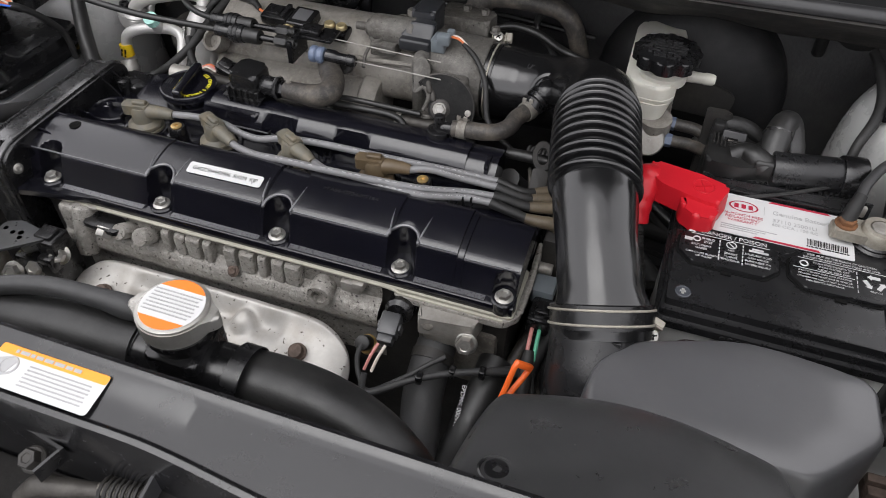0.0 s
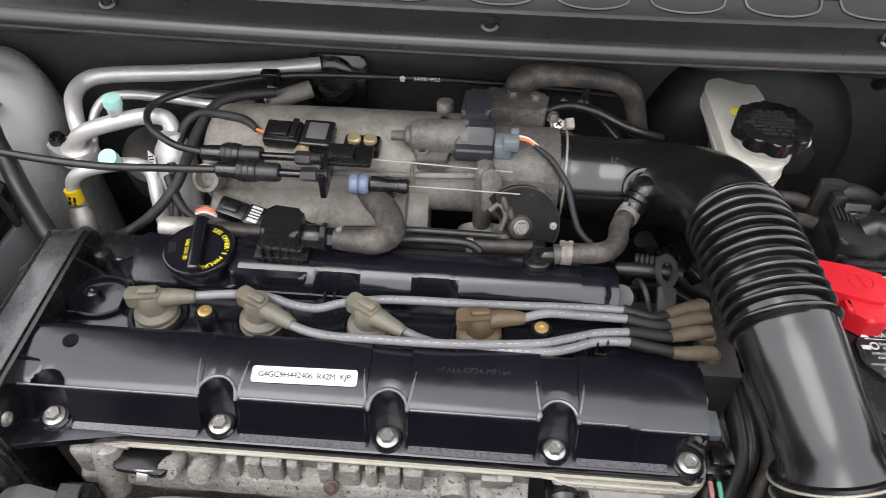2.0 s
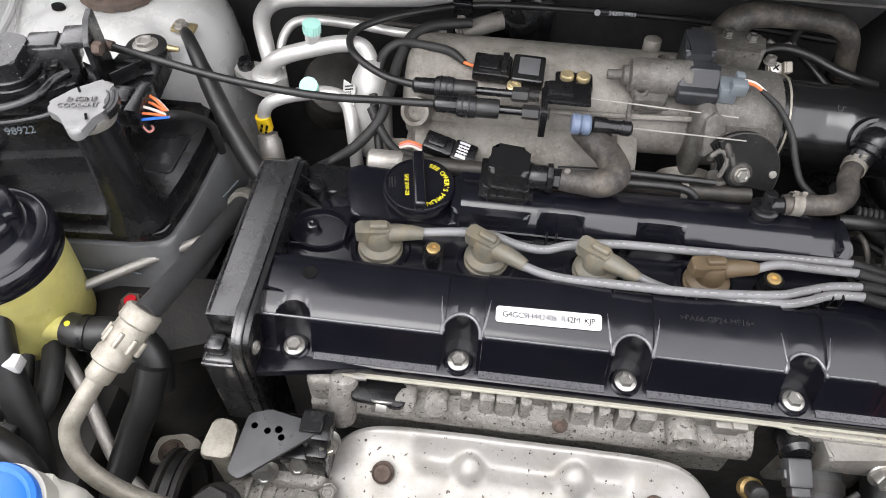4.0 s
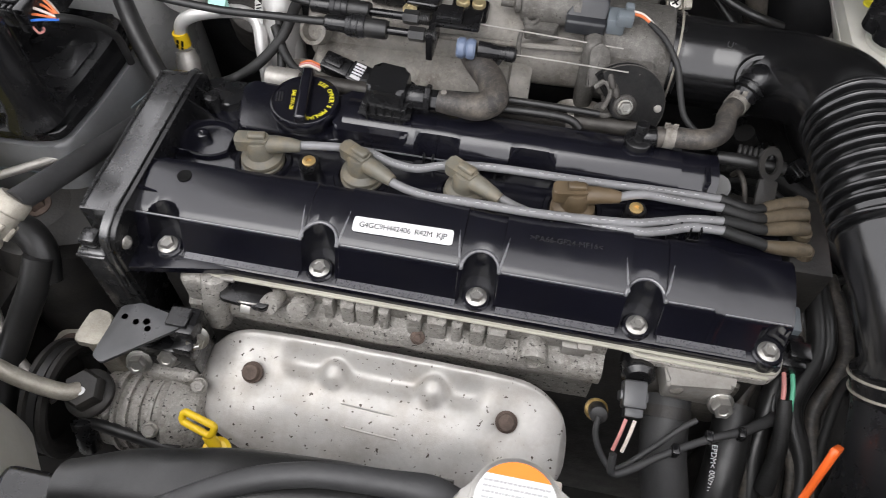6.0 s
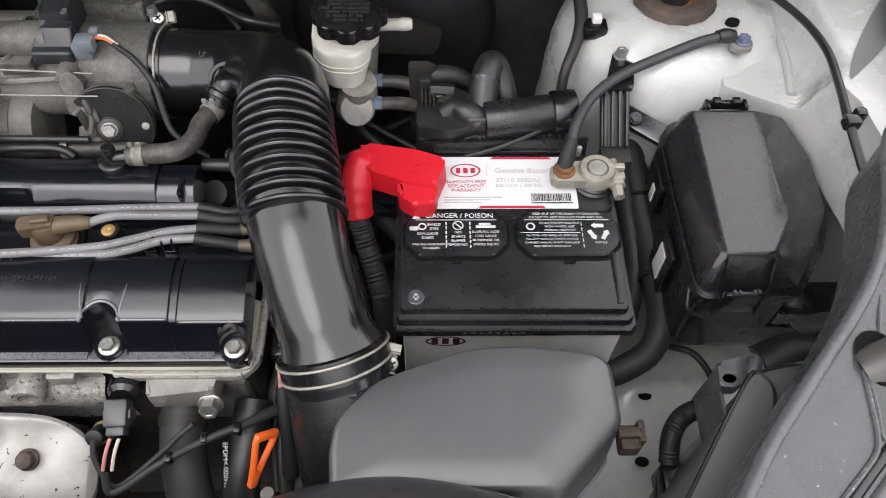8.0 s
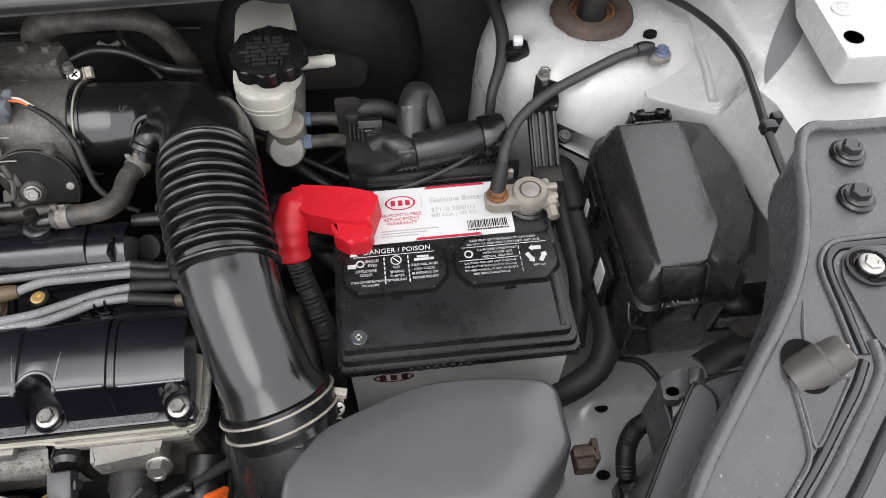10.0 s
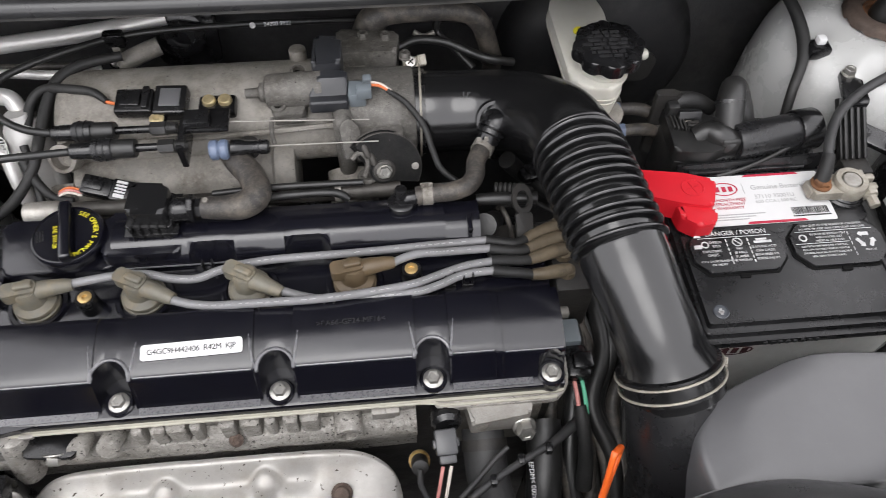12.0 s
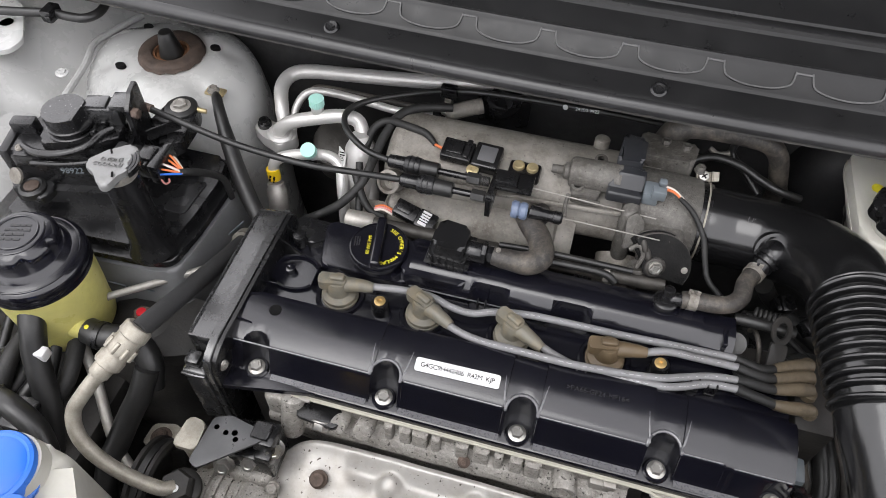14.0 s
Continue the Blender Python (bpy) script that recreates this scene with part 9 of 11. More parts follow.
# ---- passenger side: tanks and pump ----
def build_expansion_tank():
    t = thing("coolant_expansion_tank", (-0.63, 0.13, 0.62), "black coolant tank with grey metal filler cap", "coolant tank")
    tilt = Matrix(((1, 0, 0, 0), (0, 1, 0, 0), (0, 0.03, 1, 0.814), (0, 0, 0, 1)))
    o = rounded([(-0.770, 0.070), (-0.653, 0.069), (-0.590, 0.072), (-0.569, 0.078), (-0.561, 0.125), (-0.557, 0.182), (-0.564, 0.222), (-0.770, 0.222)], 0.010)

    def grow(k, q=0.0):
        return [((x + 0.66) * (1 + k) - 0.66, (y - 0.155) * (1 + 1.4 * k) + 0.155 + q) for x, y in o]
    part("tank", prism(nb(), grow(-0.02), -0.12, 0.017, 0.006, 5, m=tilt, top=grow(-0.045)), BLACK, t)
    part("rim", prism(nb(), grow(0.03), -0.005, 0.0035, 0.0025, 3, m=tilt), SATIN, t)
    part("skirt", prism(nb(), grow(0.13), -0.075, -0.010, 0.004, 3, m=tilt, top=grow(0.045)), TRAYG, t, "grey plastic tray round the tank")
    for k, (x, y) in enumerate(((-0.640, 0.0580), (-0.606, 0.0600), (-0.5500, 0.120), (-0.5455, 0.165))):
        part("tray_mark", box(nb(), (-0.012, -0.0008, -0.0012), (0.012, 0.0008, 0.0012), m=tilt @ Matrix.Translation((x, y, -0.040)) @ pose(0, 0, 0, 0, 0, 0 if k < 2 else 70)), CAPG, t)
    # added lighter plate stands in for a reflection on the tank top
    b = nb()
    prism(b, rounded([(-0.602, 0.128), (-0.576, 0.128), (-0.572, 0.176), (-0.598, 0.176)], 0.005), 0.010, 0.0185, 0.001, m=tilt)
    part("step", b, GRAIN, t)
    c = V((-0.592, 0.0865, 0.0))
    b = lathe(nb(), [(0.0260, 0.826), (0.0235, 0.834), (0.0208, 0.840), (0.0198, 0.85), (0.0172, 0.90), (0.0168, 0.936), (0.0185, 0.938), (0.0185, 0.941)], c, (0, 0, 1), 40)
    part("neck", b, BLACK, t)
    pts = []
    for i in range(96):
        a = 2 * math.pi * i / 96
        lobe = sum(h * max(0.0, math.cos(a - q)) ** 10 for q, h in ((1.25, 0.0085), (3.45, 0.0070), (4.75, 0.0075)))
        r = 0.0185 + lobe
        pts.append((r * math.cos(a), r * math.sin(a)))
    part("cap_skirt", lathe(nb(), [(0.0180, 0.934), (0.0190, 0.936), (0.0190, 0.9425)], c, (0, 0, 1), 40), ALU, t)
    lid = prism(nb(), pts, 0.942, 0.9495, 0.0028, 3, m=Matrix.Translation(c))
    for v in lid.verts:
        v.co.z -= 0.5 * max(0.0, c.y - 0.0145 - v.co.y)
    cap = part("cap", lid, CAPM, t, "grey stamped metal coolant cap")
    b = nb()
    merge(b, words("ENGINE", 0.0060, Matrix.Translation(c) @ pose(-0.003, 0.0030, 0.9494, 0, 0, 10), 0.0006))
    merge(b, words("COOLANT", 0.0060, Matrix.Translation(c) @ pose(-0.003, -0.0035, 0.9494, 0, 0, 10), 0.0006))
    part("moulded_words", b, CAPM, cap)
    wedge = [(0.0135 * math.cos(0.2), 0.0135 * math.sin(0.2))] + [(0.0238 * math.cos(a), 0.0238 * math.sin(a)) for a in [-0.45 + 0.16 * k for k in range(10)]]
    w = part("cap_lock", prism(nb(), wedge, 0.9445, 0.9505, 0.0012, 2, m=Matrix.Translation(c)), BLACK, cap, "black plastic cap insert with raised print")
    for k in range(2):
        a = [(0.0175 + 0.0035 * k) * V((math.cos(q), math.sin(q), 0)) for q in (-0.3, 0.0, 0.3, 0.6, 0.85)]
        part("raised_print", tube(nb(), [c + q + V((0, 0, 0.9505)) for q in a], 0.0007, 6, 4), SLATE, cap)
    for a0 in (2.2, 5.2):
        part("cap_groove", box(nb(), (0.0125, -0.0009, 0.9488), (0.0185, 0.0009, 0.9497), m=Matrix.Translation(c) @ pose(0, 0, 0, 0, 0, math.degrees(a0))), INKK, cap)


build_expansion_tank()


def build_actuator():
    a = thing("cruise_control_actuator", (-0.70, 0.15, 0.80), "black cruise actuator module with round cap and plug", "actuator")
    m = Matrix.Translation((-0.698, 0.155, 0)) @ pose(0, 0, 0, 0, 0, 14)
    # main shell with a stepped shoulder
    b = nb()
    prism(b, rounded([(-0.066, -0.030), (0.040, -0.036), (0.060, -0.022), (0.062, 0.018), (0.040, 0.034), (-0.060, 0.030)], 0.008), 0.815, 0.893, 0.006, 4, m=m)
    prism(b, rounded([(-0.030, -0.024), (0.030, -0.026), (0.052, -0.012), (0.052, 0.020), (0.020, 0.030), (-0.028, 0.026)], 0.010), 0.886, 0.906, 0.005, 4, m=m)
    part("housing", b, BLACK, a)
    # frame below with lugs
    b = nb()
    prism(b, rounded([(-0.075, -0.040), (0.050, -0.046), (0.056, -0.034), (-0.070, -0.026)], 0.004), 0.834, 0.853, 0.002, m=m)
    prism(b, rounded([(-0.078, -0.034), (-0.060, -0.045), (-0.034, -0.060), (-0.024, -0.045), (-0.030, -0.028), (-0.060, -0.020)], 0.008), 0.848, 0.857, 0.003, m=m)
    box(b, (-0.075, -0.028, 0.845), (-0.064, 0.020, 0.896), 0.003, 2, m)
    box(b, (-0.070, 0.002, 0.890), (-0.044, 0.016, 0.907), 0.002, 2, m)
    part("mount_frame", b, GRAIN, a)
    part("grommet", lathe(nb(), [(0.0145, 0.853), (0.0145, 0.860), (0.011, 0.8625), (0.008, 0.861)], m @ V((-0.047, -0.044, 0)), (0, 0, 1), 28), RUBBER, a)
    part("grommet_bolt", lathe(nb(), [(0.008, 0.858), (0.008, 0.8625), (0.006, 0.8635), (0, 0.8635)], m @ V((-0.047, -0.044, 0)), (0, 0, 1), 20), RUST, a, "rusty bolt in the grommet")
    part("screw", hexbolt(nb(), m @ V((-0.055, -0.020, 0.893)), (0, -0.4, 0.9), 0.0034, 0.003, 1.3), ALU, a)
    part("screw", lathe(nb(), [(0.009, 0), (0.009, 0.003), (0.006, 0.004), (0, 0.003)], m @ V((-0.062, -0.036, 0.868)), (-0.2, -0.8, 0.6), 20), ALU, a)
    # round cap with one flat side
    pts = []
    for i in range(72):
        q = 2 * math.pi * i / 72
        x, y = 0.0222 * math.cos(q), 0.0222 * math.sin(q)
        pts.append((min(x, 0.0165), y))
    part("round_cap", prism(nb(), pts, 0.905, 0.932, 0.0016, 3, m=m @ pose(0, 0, 0, 0, 0, -8)), STIP, a, "round stippled cap with one flat side")
    for r, z in ((0.0238, 0.911), (0.0250, 0.904)):
        part("cap_collar", lathe(nb(), [(r - 0.001, 0), (r, 0.001), (r, 0.0040), (r - 0.002, 0.0055)], m @ V((0, 0, z)), (0, 0, 1), 48), BLACK, a)
    b = nb()
    box(b, (0.014, 0.004, 0.905), (0.052, 0.026, 0.927), 0.002, 2, m)
    box(b, (0.016, 0.006, 0.926), (0.040, 0.024, 0.930), 0.0012, 2, m)
    box(b, (0.044, 0.004, 0.925), (0.066, 0.028, 0.932), 0.0015, 2, m)
    part("cable_box", b, TIMING, a)
    # upright cable plate with gusset
    b = nb()
    mm = m @ Matrix(((0, 0, 1, 0.066), (1, 0, 0, 0), (0, 1, 0, 0), (0, 0, 0, 1)))
    prism(b, rounded([(-0.012, 0.880), (0.030, 0.880), (0.030, 0.946), (0.012, 0.946), (-0.006, 0.936)], 0.003), 0.0, 0.0045, 0.001, m=mm)
    prism(b, [(0.066, 0.006), (0.100, 0.030), (0.066, 0.030)], 0.880, 0.895, 0.002, m=m)
    part("cable_plate", b, BLACK, a)
    part("cable_nut", lathe(nb(), [(0.0052, 0), (0.0058, 0.001), (0.0058, 0.006), (0.0052, 0.007)], m @ V((0.071, -0.001, 0.929)), (1, 0.0, -0.05), 6), RUSTB, a, "rusty cable nut")
    # shiny moulded gutter round the cap
    b = nb()
    tube(b, [m @ V((-0.050, -0.020, 0.898)), m @ V((-0.030, -0.033, 0.900)), m @ V((-0.002, -0.036, 0.902)), m @ V((0.022, -0.028, 0.905)), m @ V((0.034, -0.012, 0.908)), m @ V((0.046, -0.004, 0.910))], [0.003, 0.0042, 0.0045, 0.0045, 0.004, 0.003], 12, 7)
    tube(b, [m @ V((-0.040, -0.034, 0.886)), m @ V((-0.002, -0.0385, 0.890)), m @ V((0.030, -0.036, 0.893)), m @ V((0.050, -0.022, 0.896))], 0.003, 10, 6)
    part("moulded_gutter", b, SATIN, a)
    for q in ((0.026, -0.010, 0.906), (0.034, 0.002, 0.908)):
        part("clip_lug", box(nb(), (-0.003, -0.003, 0), (0.003, 0.003, 0.006), 0.001, 2, m @ Matrix.Translation(q)), BLACK, a)
    part("code", words("98922", 0.0095, m @ plane_m((0.002, -0.0385, 0.880), (1, 0.02, 0), (0, 0.25, 0.97)), 0.0006), CAPG, a, "grey stencilled code")
    # bolt arm on the tower
    b = nb()
    prism(b, rounded([(-0.658, 0.186), (-0.612, 0.184), (-0.603, 0.192), (-0.606, 0.238), (-0.613, 0.256), (-0.634, 0.262), (-0.646, 0.250), (-0.650, 0.222)], 0.008), 0.858, 0.877, 0.0025, m=None)
    part("mount_arm", b, BLACK, a)
    part("mount_washer", lathe(nb(), [(0.0185, -0.004), (0.0185, 0.003), (0.0165, 0.0045)], (-0.627, 0.241, 0.8765), (0, 0, 1), 32), RUBBER, a)
    part("mount_bolt", hexbolt(nb(), (-0.627, 0.241, 0.8805), (0, 0, 1), 0.0082, 0.0065, 1.4), ALUB, a, "grey flanged bolt")
    part("mount_peg", cyl(nb(), (-0.612, 0.245, 0.876), (-0.599, 0.247, 0.874), 0.0035, 0.0026, 12, 0.001), GOLD, a, "brass-coloured locating peg")
    b = nb()
    box(b, (-0.604, 0.118, 0.896), (-0.584, 0.148, 0.914), 0.002, 2)
    box(b, (-0.602, 0.124, 0.912), (-0.586, 0.142, 0.919), 0.0015, 2)
    box(b, (-0.586, 0.115, 0.894), (-0.576, 0.151, 0.918), 0.002, 2)
    box(b, (-0.640, 0.120, 0.872), (-0.600, 0.150, 0.908), 0.003, 2)
    plug = part("plug", b, BLACK, a, "black multi-way plug")
    for k in range(3):
        part("plug_slot", box(nb(), (-0.6025 + 0.0055 * k, 0.117, 0.9142), (-0.5995 + 0.0055 * k, 0.123, 0.9165), 0.0006), SATIN, plug)
    for k, mt in enumerate((BLUE, COPPER, WHITEW, PINKW, COPPER, COPPER, WHITEW)):
        part("plug_wire", tube(nb(), [(-0.577, 0.119 + 0.0045 * k, 0.905 + 0.003 * (k % 3)), (-0.570, 0.121 + 0.0034 * k, 0.9055 + 0.002 * (k % 3)), (-0.559, 0.1295 + 0.0006 * k, 0.901)], 0.0012, 8, 5), mt, plug)
    part("plug_wire", tube(nb(), [(-0.577, 0.118, 0.900), (-0.573, 0.117, 0.895), (-0.571, 0.121, 0.894), (-0.573, 0.124, 0.895)], 0.0010, 8, 5), PINKW, plug)
    w = thing("actuator_wiring", (-0.55, 0.13, 0.80), "taped wiring to the actuator plug", "wiring")
    part("loom", tube(nb(), [(-0.563, 0.130, 0.9015), (-0.557, 0.138, 0.896), (-0.553, 0.152, 0.882), (-0.551, 0.168, 0.862), (-0.552, 0.180, 0.842), (-0.553, 0.184, 0.81)], 0.0038, 12, 8), TAPE, w)


build_actuator()


def build_right_hoses():
    g = thing("ground_strap", (-0.57, 0.24, 0.79), "dark sleeved ground strap bolted to the tower", "cable")
    part("strap", tube(nb(), [(-0.610, 0.286, 0.866), (-0.600, 0.272, 0.868), (-0.585, 0.250, 0.862), (-0.566, 0.225, 0.845), (-0.545, 0.200, 0.822), (-0.522, 0.178, 0.80), (-0.50, 0.165, 0.78)], [0.005, 0.0062, 0.0072, 0.0092, 0.0098, 0.0098, 0.009], 16, 8), RUBBER, g)
    part("lug", box(nb(), (-0.622, 0.281, 0.866), (-0.598, 0.294, 0.870), 0.0015, 2, None), GOLD, g)
    part("lug_bolt", hexbolt(nb(), (-0.612, 0.287, 0.8695), (0, 0, 1), 0.0056, 0.006, 1.3), ALU, g)
    p = thing("power_steering_reservoir", (-0.66, 0.02, 0.76), "yellowed power steering fluid tank with black cap", "fluid tank")
    c = V((-0.672, 0.016, -0.016))
    part("tank", lathe(nb(), [(0.046, 0.772), (0.049, 0.776), (0.0505, 0.80), (0.052, 0.815), (0.0535, 0.838), (0.054, 0.866)], c, (0, 0, 1), 56, 0.92, 0.92), FLUID, p)
    b = nb()
    lathe(b, [(0.055, 0.8635), (0.057, 0.866), (0.057, 0.871), (0.0565, 0.8725), (0.0572, 0.874), (0.0572, 0.881), (0.055, 0.8845), (0.050, 0.887), (0.044, 0.8885), (0.041, 0.893), (0.039, 0.895)], c, (0, 0, 1), 64, 0.92, 0.92)
    part("collar", b, GLOSS, p)
    o = c + V((-0.004, 0.004, 0))
    cb = nb()
    rows, cols = ((0.0350, 0.889, 1.0), (0.0350, 0.901, 1.0), (0.0343, 0.9045, 0.9), (0.0325, 0.9075, 0.7), (0.0295, 0.9098, 0.35), (0.0262, 0.9110, 0.0), (0.0262, 0.9122, 0.0), (0.0248, 0.9130, 0.0), (0.0215, 0.9128, 0.0)), 96
    grid = [[cb.verts.new(o + V(((r - 0.0042 * k * max(0.0, math.cos(3.5 * q)) ** 8) * math.cos(q), (r - 0.0042 * k * max(0.0, math.cos(3.5 * q)) ** 8) * math.sin(q), z))) for q in [2 * math.pi * i / cols for i in range(cols)]] for r, z, k in rows]
    for g0, g1 in zip(grid, grid[1:]):
        for i in range(cols):
            cb.faces.new((g0[i], g0[(i + 1) % cols], g1[(i + 1) % cols], g1[i]))
    cb.faces.new(grid[-1])
    cap = part("cap", cb, GLOSS, p, "black screw cap with moulded print", angle=50)
    part("cap_ring", ring(nb(), o + V((0, 0, 0.9131)), (0, 0, 1), 0.0205, 0.0010, 44, 8), GLOSS, cap)
    part("collar_ring", ring(nb(), c + V((0, 0, 0.8862)), (0, 0, 1), 0.0475, 0.0011, 56, 8), GLOSS, p)
    b = nb()
    for k in range(4):
        bars(b, Matrix.Translation(o) @ pose(0, 0.009 - 0.0058 * k, 0.9130, 0, 0, 14), 1, 0.026 - 0.004 * abs(k - 1.5), 0.0026, 0.004, 70 + k)
    part("moulded_print", b, INKP, cap)
    part("outlet", tube(nb(), [(-0.645, -0.008, 0.790), (-0.628, -0.010, 0.792), (-0.612, -0.012, 0.794)], [0.012, 0.0105, 0.010], 18, 4), FLUID, p)
    part("foot", box(nb(), (-0.680, -0.01, 0.62), (-0.650, 0.03, 0.775), 0.004), DARK, p)
    h = thing("power_steering_return_hose", (-0.60, -0.02, 0.68), "black rubber return hose below the tank", "hose")
    part("hose", tube(nb(), [(-0.622, -0.011, 0.794), (-0.606, -0.013, 0.794), (-0.588, -0.010, 0.792), (-0.570, -0.008, 0.784), (-0.556, -0.018, 0.770), (-0.553, -0.034, 0.750)], 0.0135, 18, 7), RUBBER, h)
    part("clamp", clamp_band(nb(), (-0.606, -0.013, 0.794), (1, 0.02, -0.05), 0.0138, 0.006, 0.001), BLACK, h)
    part("paint_dot", lathe(nb(), [(0.0024, 0), (0, 0.0006)], (-0.617, -0.014, 0.8075), (0, -0.2, 1), 14), INKY, h)
    f = thing("power_steering_pressure_hose", (-0.54, 0.03, 0.70), "dark high-pressure steering hose with crimped grey fitting", "hose")
    part("hose", tube(nb(), [(-0.528, 0.200, 0.752), (-0.531, 0.160, 0.770), (-0.5328, 0.107, 0.7925), (-0.5345, 0.050, 0.818), (-0.5358, 0.0, 0.841), (-0.5365, -0.026, 0.8535)], 0.0098, 20, 7), HOSEG, f)
    o, ax = V((-0.5365, -0.022, 0.8535)), V((-0.030, -0.052, -0.028)).normalized()
    part("crimp_fitting", lathe(nb(), [(0.0122, -0.002), (0.0138, 0.0), (0.0142, 0.010), (0.0128, 0.0115), (0.0128, 0.016), (0.0138, 0.018), (0.0132, 0.028), (0.0124, 0.0295), (0.0124, 0.033), (0.0136, 0.035), (0.0136, 0.044), (0.0100, 0.046), (0.0100, 0.056), (0.0085, 0.058)], o, ax, 10), TANNISH, f, "grey crimped metal fitting")
    for k in range(8):
        q = 2 * math.pi * (k + 0.5) / 8
        e1 = ax.cross(V((0, 0, 1))).normalized()
        e2 = ax.cross(e1)
        w = (e1 * math.cos(q) + e2 * math.sin(q)) * 0.0135
        part("crimp_ridge", cyl(nb(), o + ax * 0.018 + w, o + ax * 0.030 + w, 0.0022, n=8, bev=0.0008), TANNISH, f)
    part("metal_line", tube(nb(), [o + ax * 0.054, (-0.572, -0.083, 0.817), (-0.580, -0.096, 0.803), (-0.576, -0.108, 0.789), (-0.565, -0.116, 0.776), (-0.548, -0.121, 0.760), (-0.525, -0.123, 0.744), (-0.500, -0.122, 0.732), (-0.490, -0.116, 0.726)], 0.0072, 16, 8), TANNISH, f, "dull grey steel line")
    part("sleeve_band", lathe(nb(), [(0.0142, 0), (0.0142, 0.012)], (-0.5315, 0.150, 0.7740), (0.02, 0.9, -0.40), 26), ALU, f)
    r = thing("rubber_coolant_hose", (-0.57, -0.07, 0.60), "thick black woven rubber hose", "hose")
    part("hose", tube(nb(), [(-0.553, -0.026, 0.775), (-0.557, -0.045, 0.755), (-0.566, -0.062, 0.735), (-0.573, -0.085, 0.715), (-0.577, -0.107, 0.70), (-0.573, -0.134, 0.68), (-0.56, -0.18, 0.64)], 0.0125, 18, 8), RUBBER, r)
    r2 = thing("steel_brake_line", (-0.60, -0.05, 0.62), "bare grey steel lines beside the wing", "pipes")
    part("line", tube(nb(), [(-0.640, 0.026, 0.785), (-0.625, 0.036, 0.790), (-0.586, 0.065, 0.790), (-0.541, 0.099, 0.790), (-0.52, 0.12, 0.78)], 0.0042, 12, 8), ALUB, r2)
    part("line", tube(nb(), [(-0.640, -0.015, 0.76), (-0.612, -0.045, 0.74), (-0.585, -0.080, 0.715), (-0.56, -0.10, 0.70), (-0.53, -0.115, 0.685)], 0.0058, 12, 8), ALUB, r2)
    l = thing("wing_loom", (-0.67, -0.1, 0.62), "bundle of taped black hoses beside the wing", "wiring")
    part("loom", tube(nb(), [(-0.662, -0.024, 0.830), (-0.657, -0.036, 0.820), (-0.652, -0.053, 0.80), (-0.640, -0.075, 0.770), (-0.633, -0.090, 0.750), (-0.628, -0.116, 0.72), (-0.62, -0.15, 0.68)], 0.0125, 16, 7), RUBBER, l)
    part("loom", tube(nb(), [(-0.665, -0.10, 0.79), (-0.645, -0.105, 0.792), (-0.618, -0.115, 0.780), (-0.602, -0.135, 0.755), (-0.595, -0.17, 0.72)], 0.0115, 16, 7), RUBBER, l)
    part("plug", box(nb(), (-0.664, -0.120, 0.74), (-0.635, -0.085, 0.775), 0.004), BLACK, l)
    part("white_clip", box(nb(), (-0.648, -0.058, 0.800), (-0.636, -0.046, 0.812), 0.002), WHITE, l)
    rnd = random.Random(77)
    for k in range(6):
        x = -0.715 + 0.016 * k
        part("loom", tube(nb(), [(x - 0.01, -0.02 + rnd.uniform(-0.02, 0.02), 0.775), (x + rnd.uniform(-0.012, 0.012), -0.055, 0.76 + rnd.uniform(-0.015, 0.015)), (x + rnd.uniform(-0.015, 0.015), -0.10, 0.735), (x + 0.02, -0.15, 0.69)], rnd.uniform(0.0045, 0.010), 12, 7), rnd.choice((TAPE, RUBBER, TAPE)), l)
    for q, sz in (((-0.705, -0.055, 0.770), 0.014), ((-0.690, -0.092, 0.765), 0.012), ((-0.672, -0.135, 0.750), 0.015)):
        pm = Matrix.Translation(q) @ pose(0, 0, 0, 20, 15, 40 + 900 * sz)
        b = box(nb(), (-sz, -sz * 0.7, -sz * 0.6), (sz, sz * 0.7, sz * 0.6), 0.002, 2, pm)
        box(b, (-sz * 0.5, -sz * 0.35, sz * 0.5), (sz * 0.6, sz * 0.35, sz * 0.9), 0.0012, 2, pm)
        part("plug", b, BLACK, l)
    part("backing_tray", box(nb(), (-0.735, -0.20, 0.66), (-0.60, 0.03, 0.72), 0.008), DARK, l)
    m = thing("engine_mount", (-0.60, 0.04, 0.60), "black engine mount with red-marked bolt", "engine mount")
    part("dome", lathe(nb(), [(0.062, 0.60), (0.060, 0.72), (0.050, 0.745), (0.030, 0.756), (0, 0.758)], (-0.598, 0.038, 0), (0, 0, 1), 44), DARK, m)
    b = nb()
    prism(b, rounded([(-0.625, 0.005), (-0.565, -0.005), (-0.500, 0.02), (-0.500, 0.075), (-0.57, 0.075), (-0.622, 0.065)], 0.015), 0.735, 0.756, 0.005)
    part("arm", b, DARK, m)
    part("bolt", hexbolt(nb(), (-0.598, 0.036, 0.757), (0, 0, 1), 0.010, 0.012, 1.4), RUSTB, m, "rusty mount bolt")
    part("paint_mark", lathe(nb(), [(0.0058, 0), (0.005, 0.002), (0, 0.0025)], (-0.598, 0.036, 0.7685), (0, 0, 1), 20), RED, m, "red paint dab")
    t = thing("mount_tab", (-0.53, -0.04, 0.58), "dull beige steel tab with rusty bolt", "bracket")
    prism(b := nb(), rounded([(-0.578, -0.064), (-0.540, -0.064), (-0.536, -0.040), (-0.552, -0.034), (-0.576, -0.040)], 0.004), 0.655, 0.661, 0.001)
    part("tab", b, TANNISH, t)
